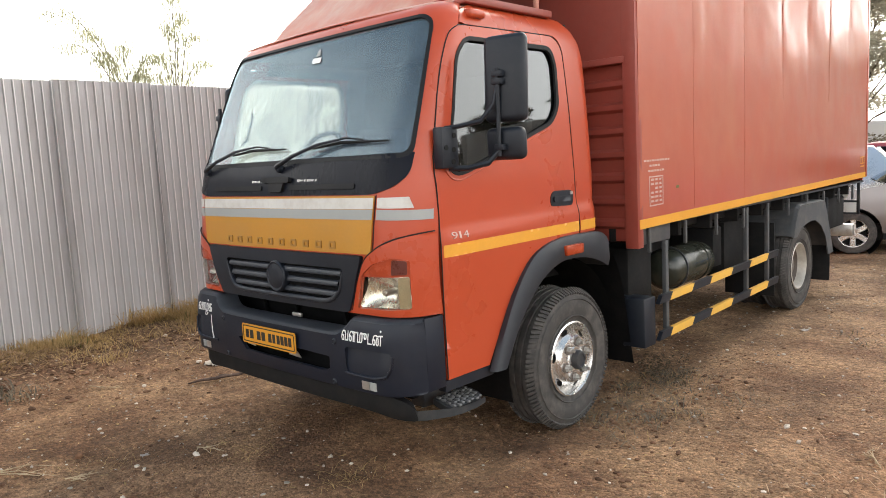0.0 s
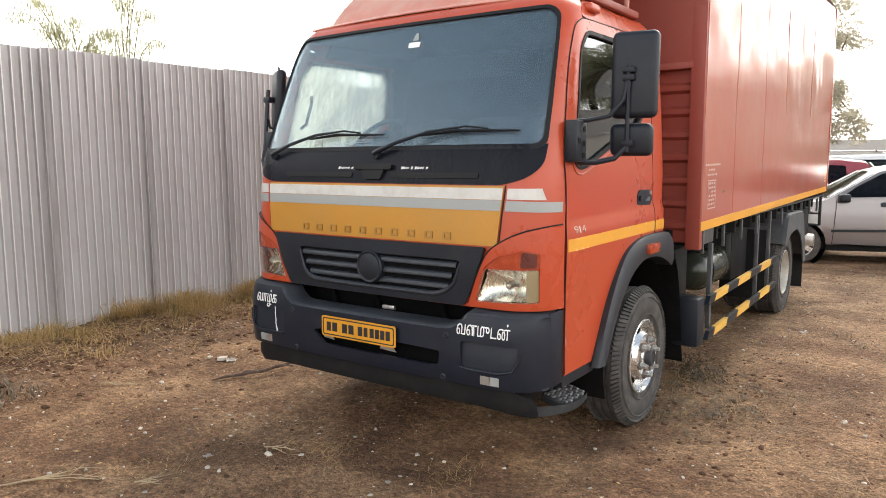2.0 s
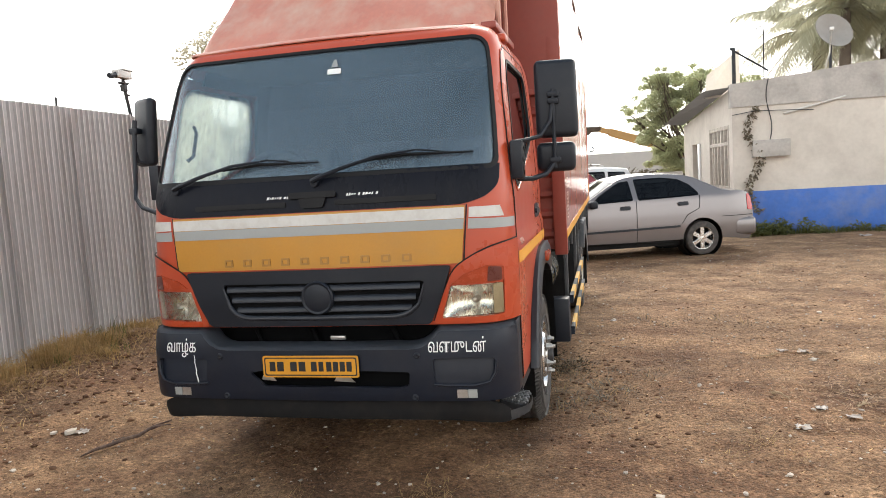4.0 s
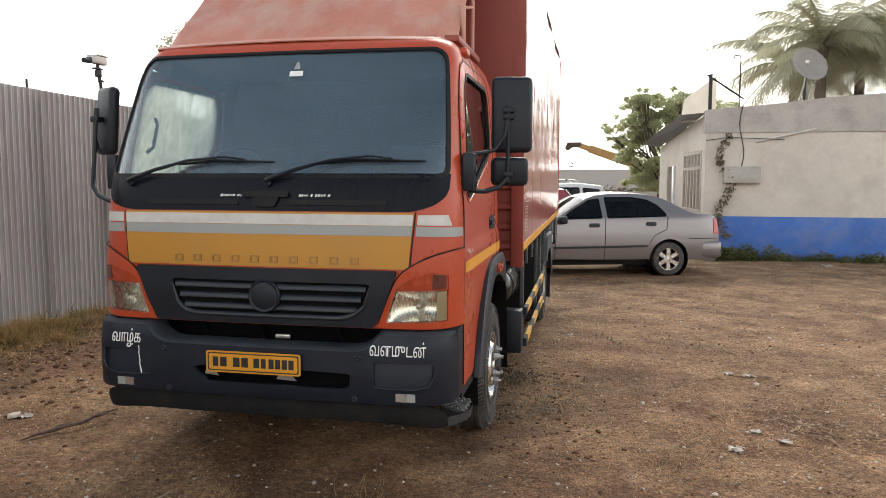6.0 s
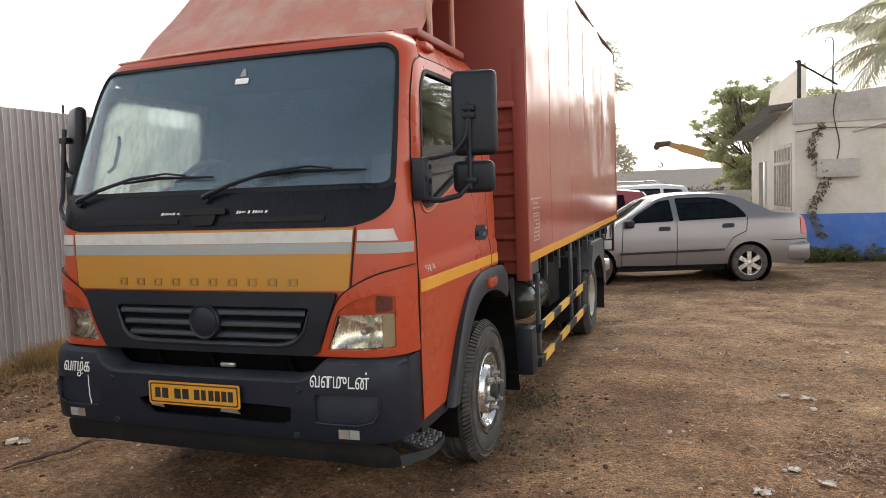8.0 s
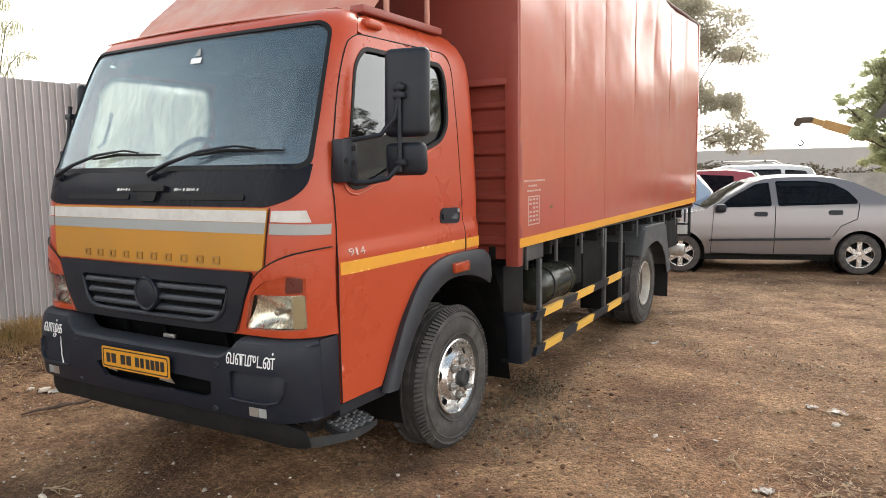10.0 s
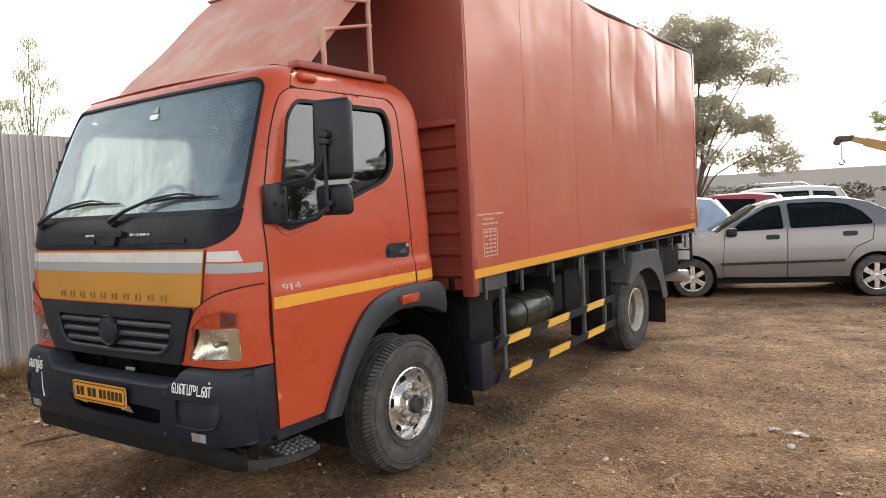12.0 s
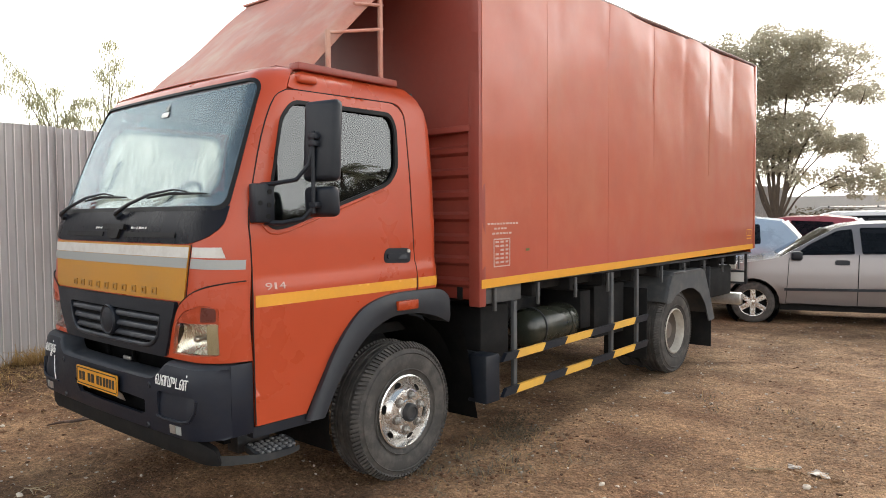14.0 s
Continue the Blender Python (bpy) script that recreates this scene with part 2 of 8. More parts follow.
def dusty_glass(name, tint, dust, amount, mirror, rough, streak=(22, 22, 1.2), glow=0.5, blur=0.0, top=1.0, slant=4.0, sheen=(0.95, 0.97, 1.0)):
    """Pane with a dried film of dust that runs down it in streaks: see-through, mirror-like and chalky shares."""
    m = glass(name, tint, rough, mirror, blur, top, slant, sheen)
    n, l = m.node_tree.nodes, m.node_tree.links
    out = n["Material Output"]
    pane = out.inputs[0].links[0].from_socket
    tc = n.new("ShaderNodeTexCoord")
    mp = n.new("ShaderNodeMapping")
    mp.inputs["Scale"].default_value = streak
    l.new(tc.outputs["Object"], mp.inputs[0])
    runs = n.new("ShaderNodeTexNoise")
    runs.inputs["Scale"].default_value, runs.inputs["Detail"].default_value = 1.6, 6
    l.new(mp.outputs[0], runs.inputs[0])
    broad = n.new("ShaderNodeTexNoise")
    broad.inputs["Scale"].default_value, broad.inputs["Detail"].default_value = 2.3, 4
    l.new(tc.outputs["Object"], broad.inputs[0])
    add = n.new("ShaderNodeMath")
    add.operation = "ADD"
    l.new(runs.outputs[0], add.inputs[0])
    l.new(broad.outputs[0], add.inputs[1])
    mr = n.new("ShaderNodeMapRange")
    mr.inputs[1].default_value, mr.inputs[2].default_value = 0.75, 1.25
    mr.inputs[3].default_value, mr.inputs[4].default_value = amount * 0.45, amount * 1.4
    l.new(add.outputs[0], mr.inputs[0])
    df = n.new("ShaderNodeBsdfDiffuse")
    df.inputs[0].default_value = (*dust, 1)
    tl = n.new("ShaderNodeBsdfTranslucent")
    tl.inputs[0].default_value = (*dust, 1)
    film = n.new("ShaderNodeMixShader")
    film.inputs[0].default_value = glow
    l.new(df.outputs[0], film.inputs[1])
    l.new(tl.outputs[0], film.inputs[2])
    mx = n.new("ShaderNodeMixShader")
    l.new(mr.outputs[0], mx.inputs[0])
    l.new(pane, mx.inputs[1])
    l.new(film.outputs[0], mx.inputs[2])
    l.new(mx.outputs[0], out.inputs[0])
    return m


# streaky dust, coloured blue to carry the sky's reflected veil as well
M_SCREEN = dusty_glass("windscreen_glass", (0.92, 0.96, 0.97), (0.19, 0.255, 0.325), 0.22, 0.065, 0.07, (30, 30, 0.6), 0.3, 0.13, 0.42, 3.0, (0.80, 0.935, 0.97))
M_FARGLASS = dusty_glass("dusty_side_glass", (0.9, 0.92, 0.88), (0.86, 0.86, 0.74), 0.75, 0.02, 0.05, (7, 7, 1.2), 0.92)
M_SIDEGLASS = glass("side_window_glass", (0.36, 0.39, 0.38), 0.02, 0.075)
M_CARGLASS = glass("dark_car_glass", (0.20, 0.20, 0.21), 0.02, 0.02)
M_MIRROR = surface("mirror_glass", (0.9, 0.9, 0.9), 0.03, 1.0, vary=0.02, scale=5, fine=30, bump=0.0, rough_vary=0.01)
# lighter than the grille: slat highlights put into the colour, over slight dirt
M_SLAT = surface("highlit_grille_plastic", (0.019, 0.023, 0.031), 0.42, vary=0.2, scale=5, fine=120, bump=0.08, dirt=(0.05, 0.048, 0.050), dirt_amount=0.3, spec=0.4)
M_LAMPEDGE = surface("yellowed_lamp_plastic", (0.30, 0.24, 0.155), 0.3, vary=0.15, scale=15, fine=80, bump=0.05)
M_PLATE = surface("plate_yellow", (0.66, 0.30, 0.018), 0.4, vary=0.06, scale=10, fine=90, bump=0.04, dirt=(0.4, 0.22, 0.06), dirt_amount=0.3)
M_INK = surface("black_ink", (0.015, 0.015, 0.017), 0.5, vary=0.1, scale=20, fine=100, bump=0.0)
M_PAINTWHITE = surface("hand_painted_white", (0.80, 0.80, 0.78), 0.5, vary=0.05, scale=20, fine=100, bump=0.1)
M_INTERIOR = surface("cab_interior_plastic", (0.030, 0.032, 0.036), 0.7, vary=0.2, scale=6, fine=60, bump=0.1)
M_SEAT = surface("seat_cloth", (0.045, 0.045, 0.05), 0.9, vary=0.2, scale=8, fine=150, bump=0.3)
M_FENCE = surface("fence_sheet_metal", (0.545, 0.530, 0.530), 0.40, 0.2, vary=0.12, scale=2.6, fine=34, bump=0.15, dirt=(0.36, 0.325, 0.30), dirt_amount=0.5, stretch=(1, 1, 0.13))
# fence metal made paler: the light on the rib crests put into the colour
M_FENCERIB = surface("lit_rib_metal", (0.84, 0.815, 0.80), 0.42, 0.15, vary=0.10, scale=2, fine=30, bump=0.1, dirt=(0.55, 0.50, 0.48), dirt_amount=0.3, stretch=(1, 1, 0.25))
M_WALL = surface("weathered_wall_paint", (0.62, 0.575, 0.51), 0.85, vary=0.10, scale=0.9, fine=14, bump=0.3, depth=0.006, dirt=(0.30, 0.26, 0.22), dirt_amount=0.4)
M_GABLE = surface("sunlit_lime_wash", (0.80, 0.76, 0.69), 0.8, vary=0.08, scale=1.5, fine=20, bump=0.2, dirt=(0.55, 0.48, 0.40), dirt_amount=0.3)
M_PARAPET = surface("bare_grey_plaster", (0.46, 0.435, 0.40), 0.9, vary=0.2, scale=1.2, fine=18, bump=0.4, depth=0.008, dirt=(0.20, 0.185, 0.17), dirt_amount=0.6)
M_BLUE = surface("blue_wall_paint", (0.055, 0.15, 0.47), 0.7, vary=0.2, scale=1.5, fine=14, bump=0.3, depth=0.005, dirt=(0.24, 0.26, 0.32), dirt_amount=0.45)
M_WOODDOOR = surface("weathered_door_wood", (0.15, 0.12, 0.09), 0.8, vary=0.25, scale=4, fine=30, bump=0.2, stretch=(1, 1, 0.2))
M_SHEETROOF = surface("grey_roof_sheet", (0.26, 0.25, 0.24), 0.7, vary=0.2, scale=2, fine=20, bump=0.2)
M_CAR = surface("silver_car_paint", (0.222, 0.205, 0.206), 0.24, 0.5, vary=0.03, scale=0.8, fine=5, bump=0.0, coat=0.5, rough_vary=0.03)
M_CARBLUE = surface("pale_blue_car_paint", (0.34, 0.43, 0.53), 0.3, 0.2, vary=0.05, scale=2, fine=120, bump=0.02, coat=0.6)
M_CARWHITE = surface("white_car_paint", (0.70, 0.70, 0.69), 0.32, 0.0, vary=0.04, scale=2, fine=120, bump=0.02, coat=0.5)
M_CARRED = surface("dark_red_car_paint", (0.28, 0.05, 0.06), 0.32, 0.1, vary=0.05, scale=2, fine=120, bump=0.02, coat=0.5)
M_CRANE = surface("crane_yellow_paint", (0.55, 0.33, 0.13), 0.6, vary=0.12, scale=2, fine=30, bump=0.1)
M_BARK = surface("tree_bark", (0.11, 0.085, 0.065), 0.9, vary=0.3, scale=6, fine=40, bump=0.5, depth=0.01)
M_LEAF = leafy("grey_green_leaves", (0.32, 0.297, 0.23), (0.64, 0.595, 0.465), 0.14)
M_LEAF2 = leafy("bright_green_leaves", (0.36, 0.38, 0.25), (0.68, 0.70, 0.43), 0.22)
M_FEATHER = leafy("feathery_leaves", (0.36, 0.355, 0.245), (0.58, 0.57, 0.36))
M_PALM = leafy("palm_leaves", (0.35, 0.345, 0.255), (0.58, 0.565, 0.41))
M_DRYGRASS = leafy("dry_grass", (0.53, 0.375, 0.180), (0.38, 0.255, 0.105), 0.65)
M_LITTER = leafy("dead_leaf_litter", (0.44, 0.30, 0.185), (0.30, 0.19, 0.10), 0.75)
M_DISHPAINT = surface("weathered_dish_paint", (0.28, 0.262, 0.24), 0.7, vary=0.12, scale=3, fine=30, bump=0.1, dirt=(0.24, 0.21, 0.18), dirt_amount=0.5)
M_OLDFRAME = surface("weathered_window_frame", (0.52, 0.47, 0.41), 0.7, vary=0.15, scale=4, fine=40, bump=0.1, dirt=(0.18, 0.14, 0.11), dirt_amount=0.4)
M_WEED = leafy("green_weeds", (0.13, 0.14, 0.06), (0.16, 0.17, 0.05), 0.4)
M_STONE = surface("pale_stone", (0.45, 0.395, 0.33), 0.85, vary=0.2, scale=12, fine=80, bump=0.4, island=0.45)
M_TWIG = surface("dry_wood", (0.075, 0.046, 0.036), 0.85, vary=0.35, scale=10, fine=60, bump=0.5, dirt=(0.30, 0.22, 0.16), dirt_amount=0.6, stretch=(1, 1, 0.3))
M_STRAWWOOD = surface("bleached_twig", (0.42, 0.32, 0.20), 0.85, vary=0.25, scale=10, fine=60, bump=0.2)
M_CLOD = surface("loose_earth", (0.135, 0.072, 0.042), 0.95, vary=0.2, scale=20, fine=90, bump=0.3, island=0.5, spec=0.2)
M_PAPER = surface("crumpled_plastic", (0.34, 0.30, 0.26), 0.5, vary=0.1, scale=15, fine=60, bump=0.2)
M_FARWALL = surface("distant_wall", (0.45, 0.43, 0.41), 0.9, vary=0.08, scale=0.3, fine=4, bump=0.1)
M_LOWLEAF = leafy("dull_weed_leaves", (0.085, 0.066, 0.044), (0.085, 0.064, 0.036), 0.5)
M_SHRUB = surface("dry_shrub_leaves", (0.13, 0.105, 0.07), 0.8, vary=0.2, scale=2, fine=20, bump=0.0, island=0.35)
M_CCTV = surface("white_camera_housing", (0.50, 0.49, 0.46), 0.5, vary=0.08, scale=10, fine=50, bump=0.05)


def ground_mat():
    m, n, l, b = node_mat("bare_earth")
    tc = n.new("ShaderNodeTexCoord")

    def nz(scale, detail=6, rough=0.6):
        t = n.new("ShaderNodeTexNoise")
        t.inputs["Scale"].default_value, t.inputs["Detail"].default_value, t.inputs["Roughness"].default_value = scale, detail, rough
        l.new(tc.outputs["Object"], t.inputs[0])
        return t.outputs[0]

    def ramp(src, stops):
        r = n.new("ShaderNodeValToRGB")
        while len(r.color_ramp.elements) < len(stops):
            r.color_ramp.elements.new(0.5)
        for e, (p, c) in zip(r.color_ramp.elements, stops):
            e.position, e.color = p, (*c, 1)
        l.new(src, r.inputs[0])
        return r.outputs[0]

    def mix(fac, a, c):
        x = n.new("ShaderNodeMix")
        x.data_type = "RGBA"
        l.new(fac, x.inputs[0])
        l.new(a, x.inputs[6])
        l.new(c, x.inputs[7])
        return x.outputs[2]

    soil = ramp(nz(1.3, 8, 0.58), [(0.34, (0.072, 0.035, 0.019)), (0.5, (0.182, 0.098, 0.052)), (0.66, (0.345, 0.206, 0.113))])
    pale = ramp(nz(3.5, 8, 0.62), [(0.36, (0.135, 0.074, 0.039)), (0.64, (0.350, 0.219, 0.122))])
    patch = n.new("ShaderNodeMapRange")
    patch.inputs[1].default_value, patch.inputs[2].default_value, patch.inputs[4].default_value = 0.42, 0.62, 0.75
    l.new(nz(0.55, 5), patch.inputs[0])
    col = mix(patch.outputs[0], soil, pale)
    # paler earth blended in with growing y, from the truck's front backwards
    sep = n.new("ShaderNodeSeparateXYZ")
    l.new(tc.outputs["Object"], sep.inputs[0])
    far = n.new("ShaderNodeMapRange")
    far.inputs[1].default_value, far.inputs[2].default_value, far.inputs[4].default_value = -0.5, 5.5, 0.7
    l.new(sep.outputs["Y"], far.inputs[0])
    dry = ramp(nz(2.2, 9, 0.62), [(0.34, (0.128, 0.073, 0.041)), (0.66, (0.388, 0.254, 0.148))])
    col = mix(far.outputs[0], col, dry)
    # dark crumbly soil on the bank by the fence
    bank = n.new("ShaderNodeMapRange")
    bank.inputs[1].default_value, bank.inputs[2].default_value, bank.inputs[3].default_value, bank.inputs[4].default_value = -3.3, -2.35, 0.95, 0.0
    l.new(sep.outputs["X"], bank.inputs[0])
    edge = n.new("ShaderNodeMapRange")
    edge.inputs[1].default_value, edge.inputs[2].default_value = 0.30, 0.48
    l.new(nz(3.1, 6), edge.inputs[0])
    bk = n.new("ShaderNodeMath")
    bk.operation = "MULTIPLY"
    l.new(bank.outputs[0], bk.inputs[0])
    l.new(edge.outputs[0], bk.inputs[1])
    humus = ramp(nz(11, 6), [(0.3, (0.055, 0.032, 0.021)), (0.7, (0.150, 0.090, 0.056))])
    col = mix(bk.outputs[0], col, humus)
    # damp and trodden patches, darker and redder
    damp = n.new("ShaderNodeMapRange")
    damp.inputs[1].default_value, damp.inputs[2].default_value, damp.inputs[4].default_value = 0.51, 0.66, 0.66
    l.new(nz(0.8, 7, 0.66), damp.inputs[0])
    wet = ramp(nz(7, 6, 0.6), [(0.3, (0.080, 0.038, 0.022)), (0.7, (0.172, 0.089, 0.050))])
    col = mix(damp.outputs[0], col, wet)
    # fine speckle
    sp = n.new("ShaderNodeMapRange")
    sp.inputs[1].default_value, sp.inputs[2].default_value, sp.inputs[3].default_value, sp.inputs[4].default_value = 0.36, 0.64, 0.60, 1.48
    l.new(nz(24, 9, 0.80), sp.inputs[0])
    spk = n.new("ShaderNodeVectorMath")
    spk.operation = "SCALE"
    l.new(col, spk.inputs[0])
    l.new(sp.outputs[0], spk.inputs[3])
    col = spk.outputs[0]
    # crumbs of earth, each its own shade
    def crumb(scale, lo, hi):
        v = n.new("ShaderNodeTexVoronoi")
        v.inputs["Scale"].default_value = scale
        l.new(tc.outputs["Object"], v.inputs[0])
        hue = n.new("ShaderNodeSeparateColor")
        l.new(v.outputs["Color"], hue.inputs[0])
        r = n.new("ShaderNodeMapRange")
        r.inputs[3].default_value, r.inputs[4].default_value = lo, hi
        l.new(hue.outputs[0], r.inputs[0])
        return v.outputs["Distance"], r.outputs[0]

    big, big_shade = crumb(55, 0.72, 1.28)
    small, small_shade = crumb(150, 0.70, 1.34)
    # broad trodden and dusty patches
    broad = n.new("ShaderNodeMapRange")
    broad.inputs[1].default_value, broad.inputs[2].default_value, broad.inputs[3].default_value, broad.inputs[4].default_value = 0.36, 0.64, 0.82, 1.20
    l.new(nz(0.9, 7, 0.62), broad.inputs[0])
    for shade in (big_shade, small_shade, broad.outputs[0]):
        k = n.new("ShaderNodeVectorMath")
        k.operation = "SCALE"
        l.new(col, k.inputs[0])
        l.new(shade, k.inputs[3])
        col = k.outputs[0]
    # light grit
    vor = n.new("ShaderNodeTexVoronoi")
    vor.inputs["Scale"].default_value = 38
    l.new(tc.outputs["Object"], vor.inputs[0])
    grit = n.new("ShaderNodeMapRange")
    grit.inputs[1].default_value, grit.inputs[2].default_value, grit.inputs[3].default_value, grit.inputs[4].default_value = 0.05, 0.16, 0.55, 0.0
    l.new(vor.outputs["Distance"], grit.inputs[0])
    gsel = n.new("ShaderNodeMath")
    gsel.operation = "MULTIPLY"
    gm = n.new("ShaderNodeMapRange")
    gm.inputs[1].default_value, gm.inputs[2].default_value = 0.48, 0.62
    l.new(nz(6, 3), gm.inputs[0])
    l.new(grit.outputs[0], gsel.inputs[0])
    l.new(gm.outputs[0], gsel.inputs[1])
    white = ramp(nz(20, 2), [(0.3, (0.36, 0.29, 0.22)), (0.7, (0.55, 0.47, 0.38))])
    col = mix(gsel.outputs[0], col, white)
    l.new(col, b.inputs["Base Color"])
    b.inputs["Roughness"].default_value = 0.92
    b.inputs["Specular IOR Level"].default_value = 0.25
    hb = gsel.outputs[0]
    for src, gain in ((nz(7, 10, 0.66), 0.62), (big, -0.15), (small, -0.05)):
        k = n.new("ShaderNodeMath")
        k.operation = "MULTIPLY_ADD"
        k.inputs[1].default_value = gain
        l.new(src, k.inputs[0])
        l.new(hb, k.inputs[2])
        hb = k.outputs[0]
    bp = n.new("ShaderNodeBump")
    bp.inputs["Strength"].default_value, bp.inputs["Distance"].default_value = 1.0, 0.065
    l.new(hb, bp.inputs["Height"])
    l.new(bp.outputs[0], b.inputs["Normal"])
    return m


M_GROUND = ground_mat()

# ---- building tools ----
from mathutils.geometry import delaunay_2d_cdt


def mesh_of(bm, name, material, smooth=True, angle=35):
    bm.normal_update()
    for f in bm.faces:
        f.smooth = smooth
    if smooth:
        lim = radians(angle)
        for e in bm.edges:
            if len(e.link_faces) != 2 or e.calc_face_angle(0) > lim:
                e.smooth = False
    me = bpy.data.meshes.new(name)
    bm.to_mesh(me)
    bm.free()
    me.materials.append(material)
    return me


def part(name, bm, material, parent, label="", smooth=True, angle=35):
    ob = new(name, mesh_of(bm, name, material, smooth, angle))
    ob.parent = parent
    if label:
        tagged(ob, label)
    return ob


def thing(name, label, category, group="", kind="", at=None):
    ob = new(name)
    if at is not None:
        ob.matrix_world = at
    return tagged(ob, label, category, group, kind)


def solid(name, bm, material, label, category, group="", kind="", smooth=True, angle=35):
    ob = new(name, mesh_of(bm, name, material, smooth, angle))
    return tagged(ob, label, category, group, kind)


def add_box(bm, x0, x1, y0, y1, z0, z1, bevel=0.0, m=None, seg=2):
    made = bmesh.ops.create_cube(bm, size=1.0)["verts"]
    for v in made:
        v.co = Vector((x0 + (v.co.x + 0.5) * (x1 - x0), y0 + (v.co.y + 0.5) * (y1 - y0), z0 + (v.co.z + 0.5) * (z1 - z0)))
    if bevel:
        es = list({e for v in made for e in v.link_edges})
        made = bmesh.ops.bevel(bm, geom=es, offset=bevel, segments=seg, affect="EDGES", profile=0.5)["verts"]
        made = list({v for v in made})
    if m is not None:
        bmesh.ops.transform(bm, matrix=m, verts=made)
    return made


def new_box(x0, x1, y0, y1, z0, z1, bevel=0.0, m=None, seg=2):
    bm = bmesh.new()
    add_box(bm, x0, x1, y0, y1, z0, z1, bevel, m, seg)
    return bm


def ring_frame(d):
    d = d.normalized()
    a = d.cross(Vector((0, 0, 1)))
    if a.length < 1e-4:
        a = d.cross(Vector((1, 0, 0)))
    a.normalize()
    return a, d.cross(a).normalized()


def add_tube(bm, pts, r, seg=10, caps=True):
    """A round bar along points; r a number or a list."""
    pts = [Vector(p) for p in pts]
    rs = r if isinstance(r, (list, tuple)) else [r] * len(pts)
    rings = []
    a0 = None
    for i, p in enumerate(pts):
        d = pts[min(i + 1, len(pts) - 1)] - pts[max(i - 1, 0)]
        if a0 is None:
            a, b = ring_frame(d)
        else:
            d.normalize()
            a = (a0 - d * a0.dot(d)).normalized()
            b = d.cross(a)
        a0 = a
        rings.append([bm.verts.new(p + rs[i] * (math.cos(k * math.tau / seg) * a + math.sin(k * math.tau / seg) * b)) for k in range(seg)])
    for q, w_ in zip(rings, rings[1:]):
        for k in range(seg):
            bm.faces.new((q[k], q[(k + 1) % seg], w_[(k + 1) % seg], w_[k]))
    if caps:
        bm.faces.new(rings[0][::-1])
        bm.faces.new(rings[-1])
    return bm


def new_tube(pts, r, seg=10):
    return add_tube(bmesh.new(), pts, r, seg)


def add_lathe(bm, profile, seg=48, m=None, closed=False):
    """Turns (radius, x) pairs round the x axis."""
    m = m or Matrix()
    rings = []
    for r, x in profile:
        rings.append([bm.verts.new(m @ Vector((x, r * math.cos(k * math.tau / seg), r * math.sin(k * math.tau / seg)))) for k in range(seg)])
    pairs = list(zip(rings, rings[1:]))
    if closed:
        pairs.append((rings[-1], rings[0]))
    for q, w_ in pairs:
        for k in range(seg):
            bm.faces.new((q[k], w_[k], w_[(k + 1) % seg], q[(k + 1) % seg]))
    bmesh.ops.recalc_face_normals(bm, faces=bm.faces[:])
    return bm


def inside(poly, x, y):
    hit_ = False
    j = len(poly) - 1
    for i in range(len(poly)):
        (xi, yi), (xj, yj) = poly[i], poly[j]
        if (yi > y) != (yj > y) and x < (xj - xi) * (y - yi) / (yj - yi) + xi:
            hit_ = not hit_
        j = i
    return hit_


def dense(poly, h):
    out = []
    for i, (ax, ay) in enumerate(poly):
        bx, by = poly[(i + 1) % len(poly)]
        k = max(1, int(math.hypot(bx - ax, by - ay) / h))
        out += [(ax + (bx - ax) * j / k, ay + (by - ay) * j / k) for j in range(k)]
    return out


def smooth_line(pts, k):
    """Catmull-Rom line through the points, k steps between each two."""
    p = [Vector(q) for q in pts]
    p = [2 * p[0] - p[1]] + p + [2 * p[-1] - p[-2]]
    out = []
    for a, b, c, d in zip(p, p[1:], p[2:], p[3:]):
        for j in range(k):
            t = j / k
            out.append(tuple(0.5 * (2 * b + (c - a) * t + (2 * a - 5 * b + 4 * c - d) * t * t + (3 * b - a - 3 * c + d) * t ** 3)))
    return out + [tuple(p[-2])]


def rounded(poly, r, seg=5):
    """Rounds the corners of an outline; r a number or one for each corner."""
    out = []
    n_ = len(poly)
    for i in range(n_):
        p, a, c = Vector(poly[i]), Vector(poly[i - 1]), Vector(poly[(i + 1) % n_])
        ri = r[i] if isinstance(r, (list, tuple)) else r
        ri = min(ri, (a - p).length * 0.48, (c - p).length * 0.48)
        if ri < 1e-4:
            out.append((p.x, p.y))
            continue
        s, e = p + (a - p).normalized() * ri, p + (c - p).normalized() * ri
        for k in range(seg + 1):
            t = k / seg
            q = (1 - t) ** 2 * s + 2 * t * (1 - t) * p + t * t * e
            out.append((q.x, q.y))
    return out


